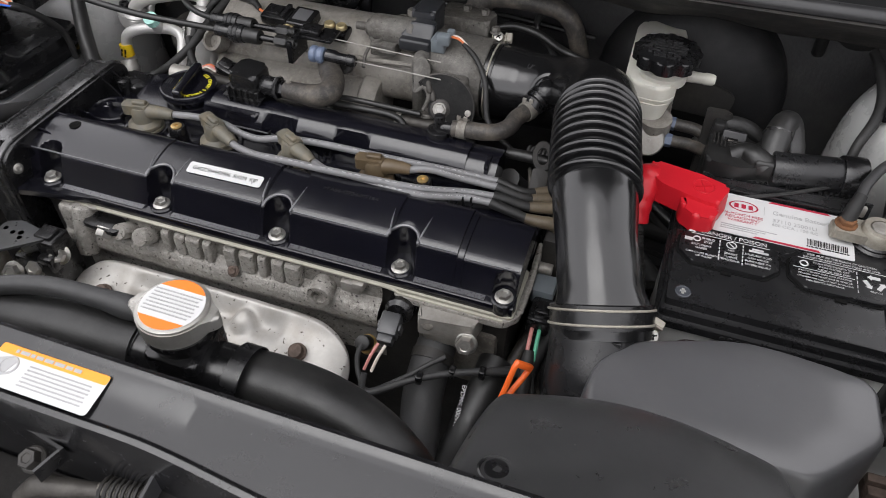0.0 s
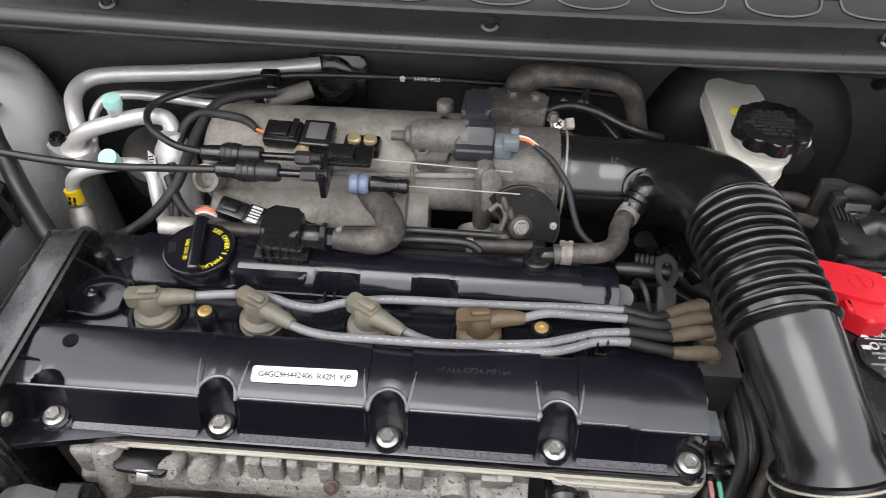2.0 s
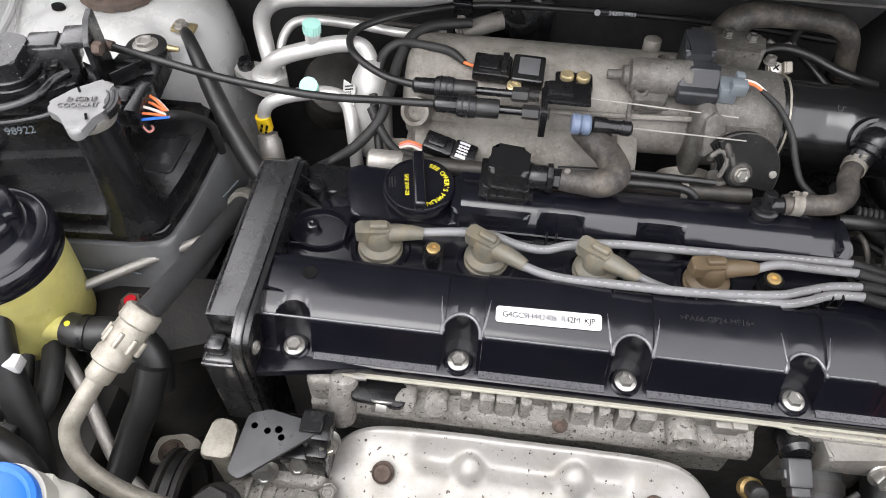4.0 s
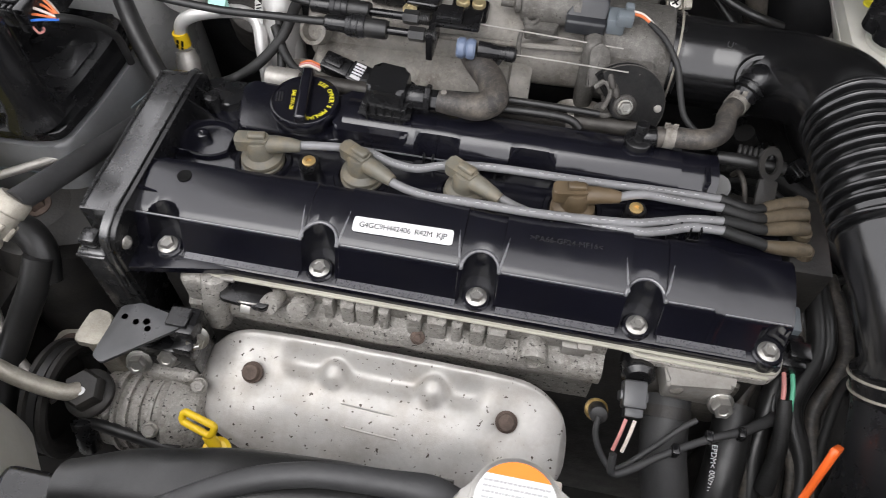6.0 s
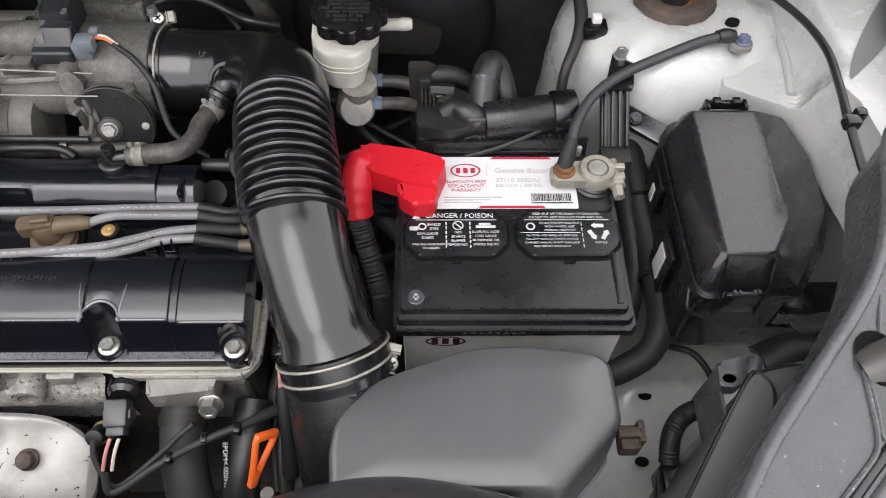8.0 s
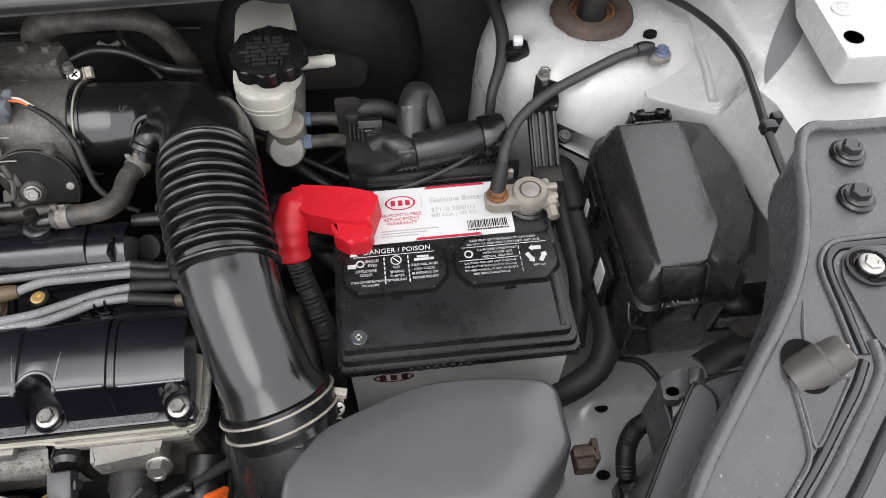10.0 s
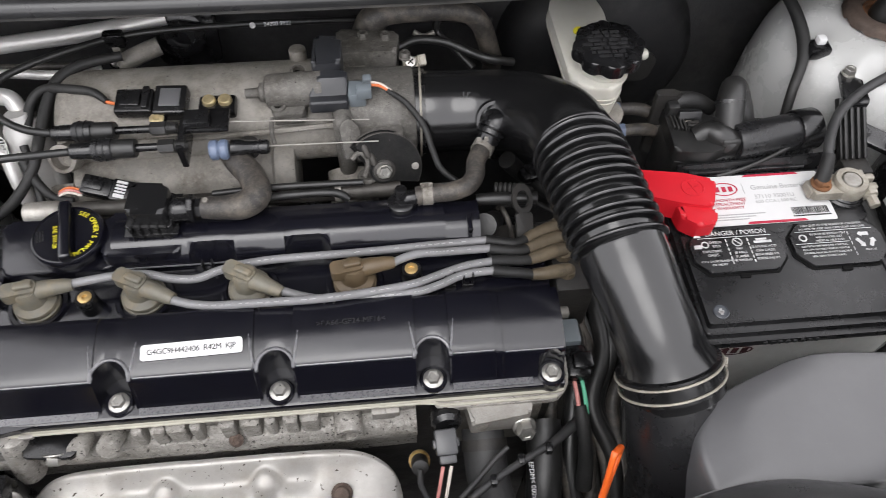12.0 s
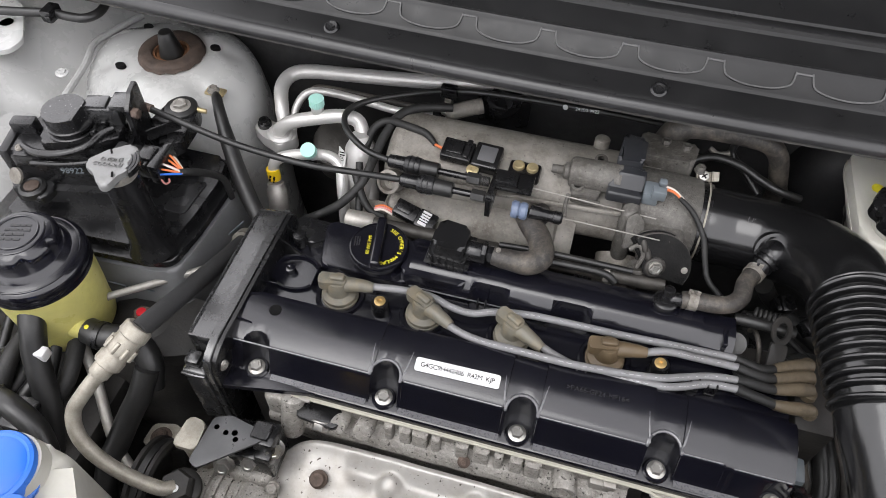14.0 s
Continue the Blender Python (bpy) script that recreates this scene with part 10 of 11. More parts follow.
    part("bolt", hexbolt(nb(), (-0.560, -0.053, 0.661), (0, 0, 1), 0.0085, 0.006, 1.4), RUSTB, t)


build_right_hoses()


def build_pump():
    p = thing("power_steering_pump", (-0.46, -0.10, 0.58), "dull cast steering pump with pulley and grey bracket", "pump")
    b = nb()
    cyl(b, (-0.490, -0.104, 0.665), (-0.425, -0.100, 0.668), 0.034, 0.036, 36, 0.005)
    cyl(b, (-0.430, -0.100, 0.668), (-0.398, -0.098, 0.670), 0.040, 0.030, 36, 0.006)
    box(b, (-0.460, -0.085, 0.68), (-0.408, -0.060, 0.712), 0.006, 3)
    box(b, (-0.505, -0.128, 0.66), (-0.472, -0.098, 0.700), 0.006, 3)
    part("body", b, ALUD, p)
    for k in range(4):
        part("fin", lathe(nb(), [(0.0385, 0), (0.0385, 0.003)], (-0.470 + 0.011 * k, -0.1025, 0.667), (1, 0.05, 0.04), 36), ALUD, p)
    for q in ((-0.405, -0.083, 0.702), (-0.432, -0.128, 0.697)):
        part("body_bolt", hexbolt(nb(), q, (0.2, -0.5, 0.8), 0.006, 0.007, 1.2), ALUB, p)
    b = lathe(nb(), [(0.062, -0.012), (0.066, -0.010), (0.066, -0.006), (0.060, -0.004), (0.060, 0.004), (0.066, 0.006), (0.066, 0.010), (0.060, 0.012), (0.052, 0.010), (0.048, -0.004), (0.0, -0.004)], (-0.530, -0.108, 0.674), (1, 0.05, 0.0), 64, 0.8, 0.8)
    part("pulley", b, DARK, p, "dark steel belt pulley")
    part("belt", lathe(nb(), [(0.0605, -0.0035), (0.0635, -0.0035), (0.0635, 0.0035), (0.0605, 0.0035)], (-0.530, -0.108, 0.674), (1, 0.05, 0), 64, 0.8, 0.8, caps=False), RUBBER, p)
    b = nb()
    lathe(b, [(0.021, -0.004), (0.021, 0.0), (0.019, 0.002), (0.0155, 0.003)], (-0.488, -0.113, 0.715), (-0.05, -0.15, 1), 32)
    lathe(b, [(0.0165, 0.002), (0.0175, 0.004), (0.0175, 0.012), (0.0150, 0.015), (0.0, 0.0155)], (-0.488, -0.113, 0.715), (-0.05, -0.15, 1), 6)
    part("banjo_bolt", b, DARK, p, "large grey banjo bolt")
    part("paint_dot", lathe(nb(), [(0.004, 0), (0, 0.0008)], (-0.487, -0.118, 0.7305), (0, 0, 1), 14), INKW, p)
    b = nb()
    box(b, (-0.500, -0.080, 0.67), (-0.478, -0.060, 0.752), 0.004, 3)
    prism(b, rounded([(-0.502, -0.085), (-0.476, -0.085), (-0.478, -0.055), (-0.498, -0.052)], 0.006), 0.745, 0.753, 0.002)
    part("ear", b, TANNISH, p)
    part("plate", prism(nb(), rounded([(-0.468, -0.052), (-0.452, -0.046), (-0.420, -0.052), (-0.411, -0.058), (-0.415, -0.064), (-0.462, -0.104), (-0.472, -0.099)], 0.003), 0.7625, 0.7655, 0.0008), MIDGREY, p, "grey steel adjuster plate with holes")
    for x, y in ((-0.461, -0.061), (-0.450, -0.064), (-0.438, -0.068)):
        part("plate_hole", lathe(nb(), [(0.0026, 0.7658), (0, 0.7658)], (x, y, 0), (0, 0, 1), 16), INKK, p)
    part("rust_hole", lathe(nb(), [(0.003, 0.7658), (0, 0.7658)], (-0.4415, -0.062, 0), (0, 0, 1), 16), RUST, p)
    b = nb()
    box(b, (-0.425, -0.066, 0.742), (-0.402, -0.040, 0.764), 0.003, 2)
    box(b, (-0.422, -0.074, 0.728), (-0.404, -0.058, 0.748), 0.003, 2)
    box(b, (-0.426, -0.062, 0.763), (-0.408, -0.044, 0.768), 0.001, 1)
    box(b, (-0.455, -0.075, 0.70), (-0.405, -0.035, 0.742), 0.005, 2)
    part("bracket", b, BLACK, p)
    for q, ax in (((-0.455, -0.080, 0.722), (0.2, -0.75, 0.55)), ((-0.428, -0.072, 0.730), (0.1, -0.7, 0.5)), ((-0.407, -0.058, 0.742), (0.3, -0.6, 0.5))):
        part("bracket_bolt", hexbolt(nb(), q, ax, 0.0082, 0.010, 1.35), STEEL, p)
    part("wire_plug", tube(nb(), [(-0.495, -0.128, 0.69), (-0.47, -0.132, 0.692), (-0.44, -0.134, 0.687), (-0.41, -0.135, 0.675)], 0.0055, 12, 6), RUBBER, p)
    part("sensor", cyl(nb(), (-0.494, -0.130, 0.695), (-0.490, -0.145, 0.665), 0.010, n=18, bev=0.002), BLACK, p)
    a = thing("alternator", (-0.42, -0.13, 0.48), "dull aluminium alternator below the pump", "alternator")
    b = nb()
    cyl(b, (-0.480, -0.135, 0.57), (-0.37, -0.130, 0.57), 0.062, n=40, bev=0.008)
    part("body", b, ALU, a)
    for k in range(8):
        part("fin", lathe(nb(), [(0.0635, 0), (0.0635, 0.004)], (-0.470 + 0.012 * k, -0.1345, 0.57), (1, 0.05, 0), 40), ALU, a)
    d = thing("oil_dipstick", (-0.365, -0.14, 0.66), "yellow plastic oil dipstick handle", "dipstick")
    m = plane_m((-0.372, -0.132, 0.752), (0.9, -0.25, 0.0), (0.2, 0.6, 0.75))
    pts = rounded([(-0.015, -0.0050), (0.013, -0.0050), (0.015, 0.0050), (-0.015, 0.0042)], 0.004, 5)
    b = tube(nb(), [m @ V((x, y, 0)) for x, y in pts] + [m @ V((*pts[0], 0))], 0.0030, 10, 2)
    part("loop", b, YELLOW, d)
    part("stop", lathe(nb(), [(0.010, 0), (0.0115, 0.002), (0.0115, 0.005), (0.009, 0.007)], (-0.358, -0.143, 0.728), (0.1, -0.25, 0.95), 24), YELLOW, d)
    part("stem", cyl(nb(), (-0.364, -0.137, 0.745), (-0.357, -0.143, 0.732), 0.005, n=12), YELLOW, d)
    part("guide_tube", cyl(nb(), (-0.357, -0.143, 0.728), (-0.345, -0.150, 0.66), 0.0055, n=14), ALU, d)
    w = thing("washer_bottle", (-0.58, -0.18, 0.70), "white washer bottle with blue flip cap", "washer bottle")
    prism(b := nb(), rounded([(-0.620, -0.250), (-0.505, -0.255), (-0.490, -0.195), (-0.535, -0.140), (-0.600, -0.145)], 0.018), 0.70, 0.846, 0.015, 5)
    lathe(b, [(0.034, 0.85), (0.030, 0.876)], (-0.570, -0.172, -0.016), (0, 0, 1), 36)
    part("bottle", b, NATURAL, w)
    b = lathe(nb(), [(0.034, 0.860), (0.0355, 0.862), (0.0355, 0.866), (0.033, 0.868), (0.033, 0.879), (0.0318, 0.8815), (0.029, 0.8825), (0.0265, 0.8810), (0.022, 0.8835), (0, 0.8845)], (-0.574, -0.176, -0.016), (0, 0, 1), 48)
    prism(b, rounded([(-0.550, -0.222), (-0.528, -0.217), (-0.533, -0.187), (-0.553, -0.192)], 0.006), 0.858, 0.866, 0.002)
    part("cap", b, BLUE, w, "blue plastic cap")


build_pump()

# ---- radiator side ----
def build_front():
    s = thing("radiator_support", (-0.1, -0.27, 0.60), "black painted radiator support panel with sticker", "radiator support", kind="structure")
    prof = [(-0.247, 0.905), (-0.2455, 0.924), (-0.247, 0.9295), (-0.2505, 0.9315), (-0.2545, 0.9300), (-0.2575, 0.9265), (-0.290, 0.9225), (-0.297, 0.9215), (-0.300, 0.9235), (-0.303, 0.922), (-0.304, 0.914), (-0.304, 0.60), (-0.30, 0.60), (-0.30, 0.905)]

    def skin(u, v):
        x = -0.75 + 1.07 * u
        k = v * (len(prof) - 1)
        i = min(int(k + 1e-6), len(prof) - 2)
        y, z = V(prof[i]).lerp(V(prof[i + 1]), k - i)
        return V((x, y + (0.014 - 0.010 * ease(-0.10, 0.03, x) if y < -0.28 else 0.0), z))
    b = sheet(nb(), skin, 214, len(prof) - 1, 0.002)
    part("panel", b, PANELB, s)
    m = plane_m((-0.161, -0.2685, 0.92575), (1, 0, 0), (0, 1, 0.12))
    st = part("warning_sticker", prism(nb(), rounded([(-0.039, -0.0155), (0.0375, -0.0155), (0.0375, 0.0105), (-0.039, 0.0105)], 0.003), 0, 0.0005, m=m), WHITE, s, "white warning sticker with orange band")
    part("orange_band", prism(nb(), rounded([(-0.039, 0.0045), (0.0375, 0.0045), (0.0375, 0.0105), (-0.039, 0.0105)], 0.002), 0.0004, 0.0008, m=m), INKO, st)
    b = nb()
    bars(b, m @ pose(0.010, 0.0012, 0.0007), 6, 0.046, 0.0009, 0.0025, 41)
    bars(b, m @ pose(0.0, 0.0075, 0.0009), 1, 0.055, 0.0022, 0.0025, 43, 0.7)
    part("print", b, INKG, st)
    b = nb()
    prism(b, [(-0.036, -0.008), (-0.026, -0.009), (-0.022, 0.002), (-0.030, 0.003), (-0.037, 0.000)], 0.0005, 0.0008, m=m)
    ring(b, m @ V((-0.026, -0.002, 0.0006)), m.to_3x3() @ V((0, 0, 1)), 0.0055, 0.0008, 24, 6)
    part("pictogram", b, INKG, st)
    # latch group in front
    l = thing("bonnet_latch", (-0.13, -0.32, 0.80), "greasy steel bonnet latch with coil spring", "latch")
    coil = []
    for i in range(9 * 12 + 1):
        q = 2 * math.pi * i / 12
        coil.append((-0.1205 + 0.0036 * i / 12, -0.2985 + 0.0008 * i / 12 + 0.0085 * math.cos(q), 0.866 + 0.0085 * math.sin(q)))
    part("spring", tube(nb(), coil, 0.0012, 6, 1), DARK, l)
    part("spring_pin", cyl(nb(), (-0.150, -0.306, 0.866), (-0.085, -0.290, 0.868), 0.0045, n=14), ALU, l)
    part("lever", tube(nb(), [(-0.170, -0.318, 0.862), (-0.158, -0.309, 0.868), (-0.145, -0.306, 0.868), (-0.128, -0.301, 0.867), (-0.120, -0.299, 0.866)], [0.004, 0.0075, 0.0065, 0.005, 0.0045], 14, 6), RAIL, l, "greasy steel lever")
    part("strip", sheet(nb(), lambda u, v: V((-0.176 + 0.028 * min(1, 2 * u) - 0.006 * max(0, 2 * u - 1), -0.2895 - 0.004 * min(1, 2 * u) - 0.016 * max(0, 2 * u - 1), 0.893 - 0.012 * v - 0.004 * u)), 12, 2, 0.002), PANELB, l)
    part("bolt", hexbolt(nb(), (-0.1665, -0.2995, 0.877), (0, -0.4, 0.9), 0.0065, 0.008, 1.3), DARK, l)
    part("side_plate", sheet(nb(), lambda u, v: V((-0.086 + 0.004 * u, -0.282 - 0.035 * u, 0.893 - 0.05 * v)), 6, 4, 0.002), MIDGREY, l)
    part("top_plate", prism(nb(), rounded([(-0.085, -0.286), (-0.045, -0.290), (-0.040, -0.325), (-0.082, -0.320)], 0.004), 0.872, 0.876, 0.001), DARK, l)
    part("back_plate", box(nb(), (-0.30, -0.36, 0.70), (0.06, -0.290, 0.846), 0.005), DARK, l)
    w = thing("white_hinge_plate", (-0.21, -0.33, 0.84), "white painted front panel edge", "panel")
    prism(b := nb(), rounded([(-0.26, -0.40), (-0.185, -0.40), (-0.186, -0.325), (-0.194, -0.315), (-0.26, -0.312)], 0.008), 0.85, 0.885, 0.004)
    part("plate", b, PAINT, w)
    r = thing("radiator", (-0.1, -0.22, 0.50), "black radiator with plastic top tank", "radiator")
    part("core", box(nb(), (-0.45, -0.240, 0.50), (0.10, -0.20, 0.80), 0.004), DARK, r)
    part("top_tank", box(nb(), (-0.45, -0.245, 0.80), (0.10, -0.205, 0.836), 0.008, 3), BLACK, r)
    h = thing("upper_radiator_hose", (-0.1, -0.19, 0.80), "thick black upper radiator hose", "hose")
    part("hose", tube(nb(), [(-0.40, -0.215, 0.835), (-0.345, -0.208, 0.845), (-0.290, -0.203, 0.852), (-0.235, -0.199, 0.855), (-0.185, -0.197, 0.856), (-0.165, -0.196, 0.857)], [0.020, 0.027, 0.030, 0.029, 0.026, 0.0255], 28, 8), RUBBER, h)
    part("hose", tube(nb(), [(-0.100, -0.192, 0.850), (-0.070, -0.190, 0.849), (-0.035, -0.190, 0.846), (0.000, -0.195, 0.838), (0.030, -0.204, 0.822), (0.055, -0.214, 0.79)], [0.0235, 0.0245, 0.0245, 0.0240, 0.0235, 0.023], 28, 8), RUBBER, h)
    part("filler_pipe", tube(nb(), [(-0.170, -0.196, 0.857), (-0.14, -0.195, 0.856), (-0.11, -0.193, 0.853), (-0.095, -0.192, 0.851)], 0.0225, 28, 5), BLACK, h)
    for x in (-0.172, -0.088):
        part("clamp", clamp_band(nb(), (x, -0.1945, 0.854), (1, 0.02, -0.05), 0.0258, 0.012, 0.0012), BLACK, h)
    b = lathe(nb(), [(0.020, 0.86), (0.020, 0.892), (0.024, 0.894), (0.024, 0.899)], (-0.130, -0.192, 0), (0, 0, 1), 30)
    prism(b, rounded([(-0.150, -0.215), (-0.108, -0.215), (-0.112, -0.17), (-0.148, -0.17)], 0.006), 0.85, 0.884, 0.003)
    part("filler_neck", b, BLACK, h)
    c = thing("coolant_pressure_cap", (-0.130, -0.191, 0.896), "metal radiator cap with orange warning label", "cap")
    pts = []
    for i in range(90):
        a = 2 * math.pi * i / 90
        rr = 0.0250 + 0.0078 * max(0, math.cos(2 * (a - 0.12))) ** 7
        pts.append((rr * math.cos(a), rr * math.sin(a)))
    m = Matrix.Translation((-0.1315, -0.191, 0)) @ pose(0, 0, 0, 0, 0, 0)
    part("shell", prism(nb(), pts, 0.9030, 0.9130, 0.0028, 4, m=m), ENAMEL, c)
    part("skirt", lathe(nb(), [(0.0235, 0.894), (0.0245, 0.896), (0.0245, 0.904)], (-0.1315, -0.191, 0), (0, 0, 1), 40), ENAMEL, c)
    part("dome", lathe(nb(), [(0.0245, 0.912), (0.0240, 0.9148), (0.0225, 0.9155), (0, 0.9155)], (-0.1315, -0.191, 0), (0, 0, 1), 44), ENAMEL, c)
    lab = part("label", lathe(nb(), [(0.0218, 0.9156), (0.0216, 0.9160), (0, 0.9160)], (-0.1315, -0.191, 0), (0, 0, 1), 44), WHITE, c, "white round label with orange bands")
    for s1 in (1, -1):
        seg = [(0.0216 * math.cos(a), 0.0216 * math.sin(a)) for a in [radians((90 if s1 > 0 else 270) - 52 + 104 * i / 20) for i in range(21)]]
        part("orange_segment", prism(nb(), seg, 0.9160, 0.9162, m=m @ pose(0, 0, 0, 0, 0, 0)), INKD, lab)
    b = bars(nb(), m @ pose(0, 0.0095, 0.9163), 7, 0.036, 0.0009, 0.0030, 61)
    part("print", b, INKG, lab)
    part("overflow_hose", tube(nb(), [(-0.160, -0.187, 0.889), (-0.178, -0.186, 0.889), (-0.205, -0.187, 0.891), (-0.245, -0.191, 0.892), (-0.285, -0.203, 0.888), (-0.33, -0.225, 0.875)], [0.0058, 0.0092, 0.0075, 0.0072, 0.0072, 0.0072], 16, 8), HOSEG, c, "thin overflow hose")
    d = thing("transmission_dipstick", (0.08, -0.10, 0.70), "orange plastic gearbox dipstick handle", "dipstick")
    q0, q1 = V((0.0755, -0.1060, 0.7770)), V((0.0885, -0.0780, 0.8070))
    mm = plane_m((q0 + q1) / 2, q1 - q0, (0.55, 0.48, -0.68))
    L = (q1 - q0).length / 2
    b = nb()
    for sy in (-1, 1):
        tube(b, [mm @ V((-L, 0.0015 * sy, 0)), mm @ V((-0.2 * L, 0.0045 * sy, 0)), mm @ V((0.7 * L, 0.0088 * sy, 0)), mm @ V((L, 0.0080 * sy, 0))], 0.0026, 10, 6)
    box(b, (L - 0.005, -0.0105, -0.0028), (L + 0.001, 0.0105, 0.0028), 0.0016, 2, mm)
    box(b, (-L - 0.003, -0.0035, -0.0028), (-0.45 * L, 0.0035, 0.0028), 0.0014, 2, mm)
    part("handle", b, ORANGE, d)
    part("stem", cyl(nb(), (0.086, -0.112, 0.772), (0.0885, -0.118, 0.735), 0.0052, 0.006, 14), ALU, d)
    part("collar", lathe(nb(), [(0.009, 0), (0.0095, 0.002), (0.0095, 0.008), (0.007, 0.010)], (0.0875, -0.116, 0.748), (0, 0.1, 1), 20), BLACK, d)
    part("guide_tube", cyl(nb(), (0.0865, -0.118, 0.755), (0.092, -0.125, 0.70), 0.007, n=14), ALU, d)
    part("guide_plate", lathe(nb(), [(0.013, 0), (0.014, 0.003), (0.010, 0.005)], (0.0885, -0.120, 0.745), (0, -0.2, 1), 24), ALUB, d)
    lh = thing("lower_coolant_hose", (0.0, -0.08, 0.55), "thick dusty black coolant hose", "hose")
    part("hose", tube(nb(), [(-0.006, -0.020, 0.720), (-0.006, -0.040, 0.712), (-0.004, -0.065, 0.700), (0.003, -0.095, 0.682), (0.010, -0.13, 0.655), (0.014, -0.17, 0.62), (0.016, -0.20, 0.58)], 0.0195, 26, 7), HOSEG, lh)
    part("clamp", clamp_band(nb(), (-0.006, -0.034, 0.7145), (0, 1, 0.35), 0.0198, 0.010, 0.0012), DARK, lh)
    h2 = thing("second_coolant_hose", (0.045, -0.08, 0.55), "black coolant hose with white lettering", "hose")
    part("hose", tube(nb(), [(0.052, -0.015, 0.712), (0.050, -0.040, 0.705), (0.045, -0.075, 0.690), (0.038, -0.11, 0.665), (0.03, -0.15, 0.63), (0.026, -0.20, 0.58)], 0.0165, 24, 7), RUBBER, h2)
    part("print", words("EPDM< 000917 17-05", 0.0062, plane_m((0.0345, -0.078, 0.7035), (0.05, -1, -0.62), (1, 0.1, 0.35)), 0.0002), INKW, h2, "white hose lettering")
    sn = thing("camshaft_sensor_plug", (-0.04, -0.045, 0.74), "dark sensor plug with pink and white wires", "sensor plug")
    b = nb()
    lathe(b, [(0.0125, 0), (0.0135, 0.004), (0.0135, 0.020), (0.010, 0.024)], (-0.042, -0.010, 0.760), (0.05, -0.95, 0.25), 26)
    part("sensor", b, BLACK, sn)
    b = nb()
    mm = plane_m((-0.043, -0.046, 0.762), (1, 0.05, 0), (0.1, -1, -0.35))
    box(b, (-0.0092, -0.012, -0.008), (0.0092, 0.010, 0.008), 0.002, 2, mm)
    box(b, (-0.0112, -0.004, -0.004), (0.0112, 0.004, 0.0100), 0.0015, 2, mm)
    for q in (-0.005, 0.0, 0.005):
        box(b, (q - 0.0008, -0.011, 0.0075), (q + 0.0008, 0.008, 0.0092), 0.0004, 1, mm)
    box(b, (-0.0072, 0.009, -0.006), (0.0072, 0.017, 0.006), 0.0015, 2, mm)
    part("plug", b, MIDGREY, sn)
    for x, mt in ((-0.047, PINKW), (-0.040, WHITEW)):
        part("wire", tube(nb(), [(x, -0.064, 0.757), (x - 0.003, -0.075, 0.752), (x - 0.006, -0.085, 0.742)], 0.0015, 10, 5), mt, sn)
    b = lathe(nb(), [(0.009, 0), (0.0095, 0.003), (0.0095, 0.010), (0.0065, 0.013)], (-0.066, -0.045, 0.722), (0, -0.4, 0.85), 20)
    part("temperature_sensor", b, BRASS, sn, "brass-bodied sensor")
    part("sensor_cap", cyl(nb(), (-0.066, -0.049, 0.732), (-0.066, -0.060, 0.745), 0.0075, n=18, bev=0.002), RUBBER, sn)
    lm = thing("front_wiring_loom", (0.0, -0.06, 0.62), "black wiring loom in front of the engine", "wiring")
    part("loom", tube(nb(), [(-0.052, -0.087, 0.740), (-0.050, -0.098, 0.728), (-0.038, -0.094, 0.728), (-0.015, -0.080, 0.735), (0.010, -0.066, 0.738), (0.032, -0.055, 0.738), (0.052, -0.045, 0.735), (0.072, -0.030, 0.725), (0.085, -0.02, 0.715)], [0.003, 0.0034, 0.0034, 0.0032, 0.0032, 0.0034, 0.004, 0.005, 0.006], 12, 8), HOSEG, lm)
    part("branch", tube(nb(), [(-0.066, -0.060, 0.744), (-0.066, -0.072, 0.735), (-0.058, -0.085, 0.725), (-0.046, -0.092, 0.722), (-0.02, -0.072, 0.728), (0.0, -0.055, 0.737), (0.012, -0.047, 0.742)], 0.0024, 12, 8), HOSEG, lm)
    for x, y in ((-0.004, -0.074), (0.022, -0.058), (0.048, -0.050)):
        part("clip", box(nb(), (x - 0.003, y - 0.0045, 0.732), (x + 0.003, y + 0.0045, 0.743), 0.0015), BLACK, lm)
    gp = thing("oxygen_sensor_plug", (0.078, 0.04, 0.70), "pale grey connector with black plug and green wire", "connector")
    box(b := nb(), (0.068, 0.035, 0.752), (0.090, 0.060, 0.770), 0.003, 2)
    part("socket", b, CAPG, gp)
    b = nb()
    box(b, (0.072, 0.004, 0.742), (0.094, 0.036, 0.764), 0.004, 2)
    box(b, (0.078, 0.010, 0.762), (0.096, 0.026, 0.770), 0.002, 2)
    part("plug", b, BLACK, gp)
    for x, mt in ((0.079, PINKW), (0.086, GREENW)):
        part("wire", tube(nb(), [(x, 0.006, 0.752), (x + 0.001, -0.008, 0.748), (x + 0.002, -0.022, 0.738)], 0.002, 10, 5), mt, gp)
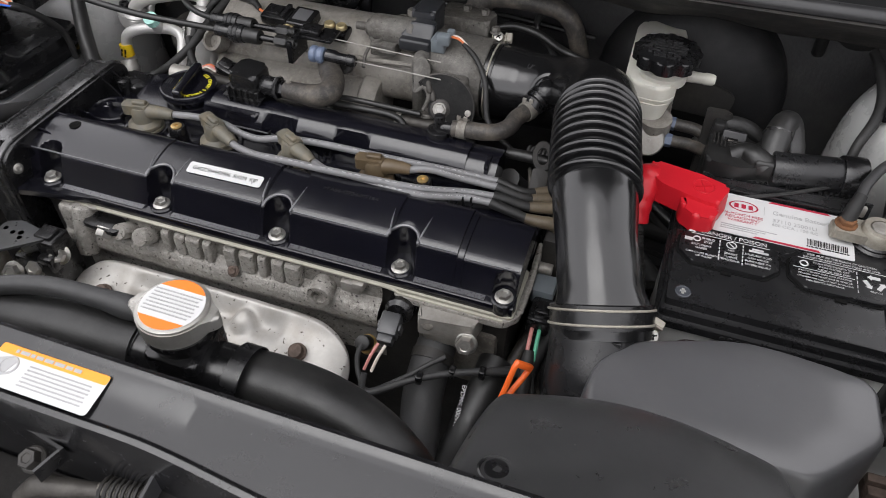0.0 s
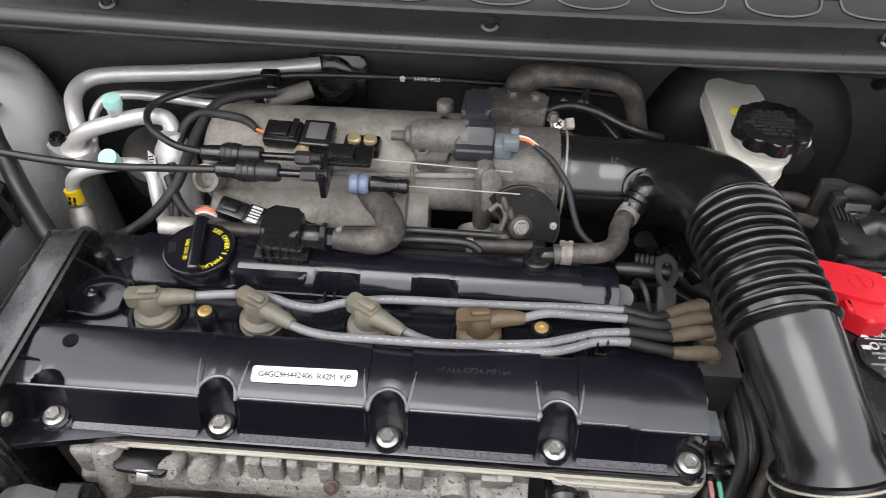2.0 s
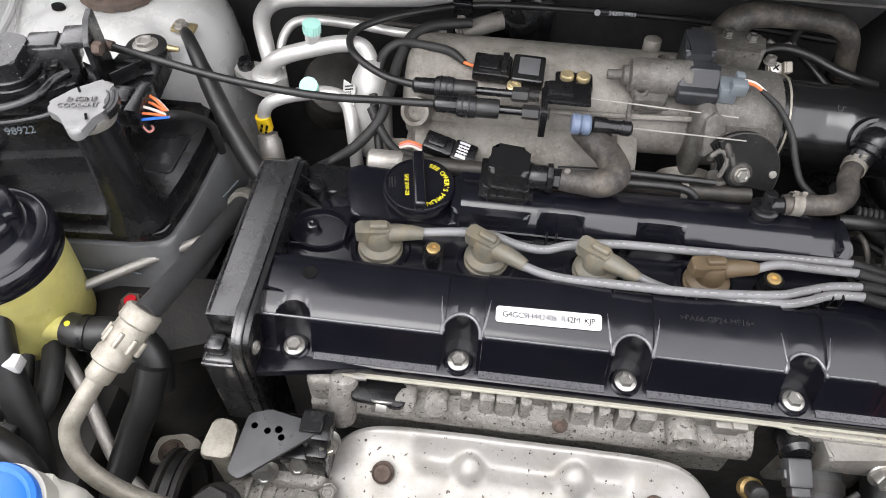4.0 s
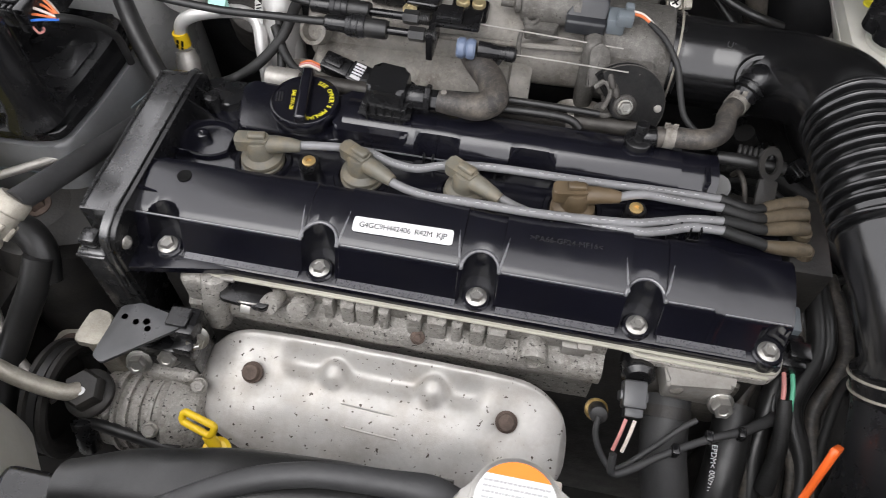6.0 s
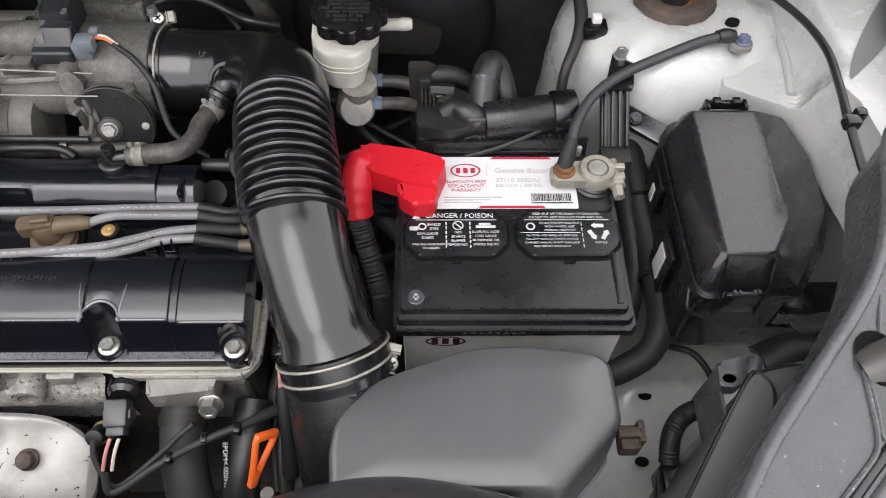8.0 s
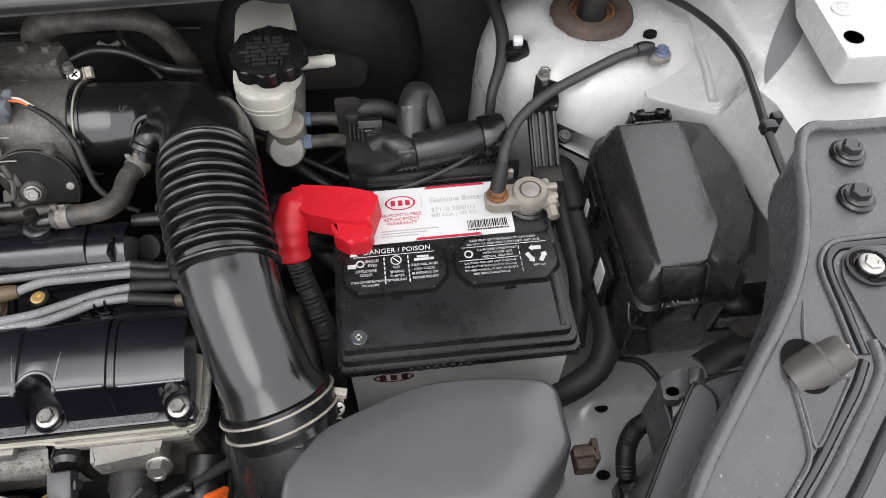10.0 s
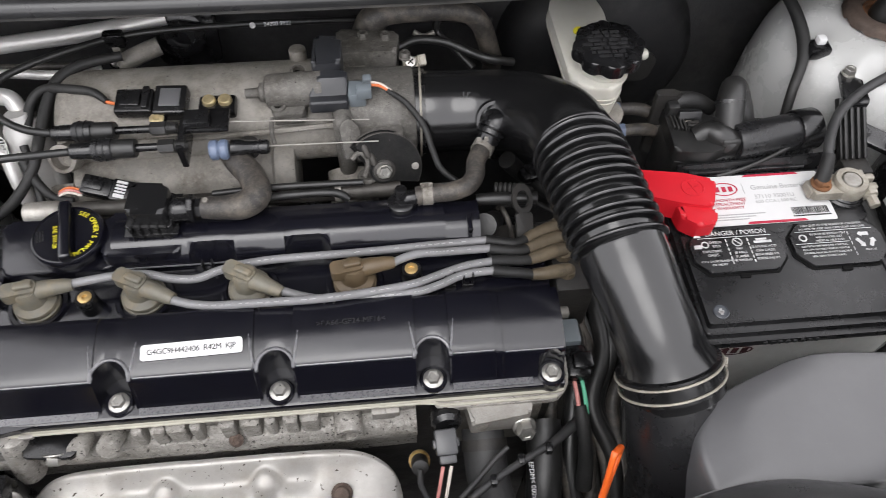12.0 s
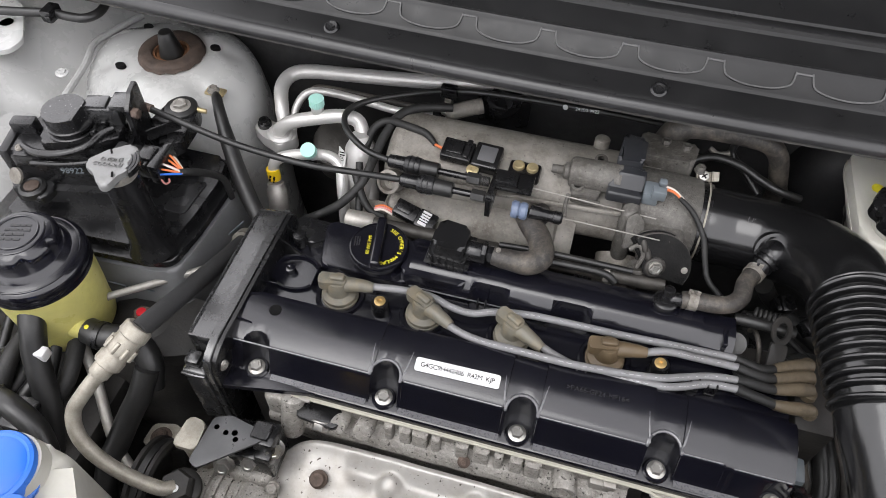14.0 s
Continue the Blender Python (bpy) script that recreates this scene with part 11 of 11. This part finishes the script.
    part("sleeve", tube(nb(), [(0.082, -0.015, 0.743), (0.084, -0.03, 0.732), (0.086, -0.05, 0.71), (0.085, -0.07, 0.68)], [0.0055, 0.0065, 0.007, 0.008], 14, 6), TAPE, gp)
    part("stub", cyl(nb(), (0.062, 0.066, 0.770), (0.082, 0.066, 0.770), 0.006, n=16, bev=0.001), ALUB, gp)
    # clutter low down between the engine and the filter box
    cl = thing("gearbox_cables", (0.10, -0.02, 0.55), "tangle of dark shift cables and hoses", "cables")
    rnd = random.Random(12)
    for k in range(9):
        x = 0.075 + 0.008 * k
        part("cable", tube(nb(), [(x, 0.10 + rnd.uniform(-0.02, 0.02), 0.74), (x + rnd.uniform(-0.01, 0.02), 0.05, 0.725 + rnd.uniform(-0.01, 0.01)), (x + rnd.uniform(-0.015, 0.015), 0.0, 0.70 + rnd.uniform(-0.01, 0.015)), (x + rnd.uniform(-0.01, 0.01), -0.05, 0.68), (x, -0.12, 0.64)], rnd.choice((0.004, 0.005, 0.007, 0.009)), 12, 7), rnd.choice((TAPE, RUBBER, DUSTY)), cl)
    b = nb()
    cyl(b, (0.062, -0.075, 0.660), (0.082, -0.100, 0.660), 0.007, n=14)
    lathe(b, [(0.017, 0), (0.017, 0.008), (0.008, 0.010)], (0.060, -0.098, 0.662), (0, 0, 1), 24)
    part("lever", b, DARK, cl)
    part("lever_bolt", hexbolt(nb(), (0.060, -0.098, 0.671), (0, 0, 1), 0.008, 0.006, 1.3), RUSTB, cl)
    # heater plumbing at the end of the exhaust shield
    ex = thing("exhaust_sensor_wire", (-0.10, -0.10, 0.62), "heat-sleeved sensor wire with blue-white plug", "wiring")
    part("sleeve", tube(nb(), [(-0.165, -0.125, 0.675), (-0.135, -0.118, 0.690), (-0.110, -0.112, 0.695), (-0.092, -0.110, 0.695)], 0.0048, 12, 7), DUSTY, ex)
    box(b := nb(), (-0.098, -0.122, 0.688), (-0.084, -0.104, 0.702), 0.002, 2)
    part("plug", b, WHITEW, ex)
    part("plug_band", box(nb(), (-0.0995, -0.1235, 0.688), (-0.0835, -0.118, 0.7035), 0.001), BLUE, ex)


build_front()
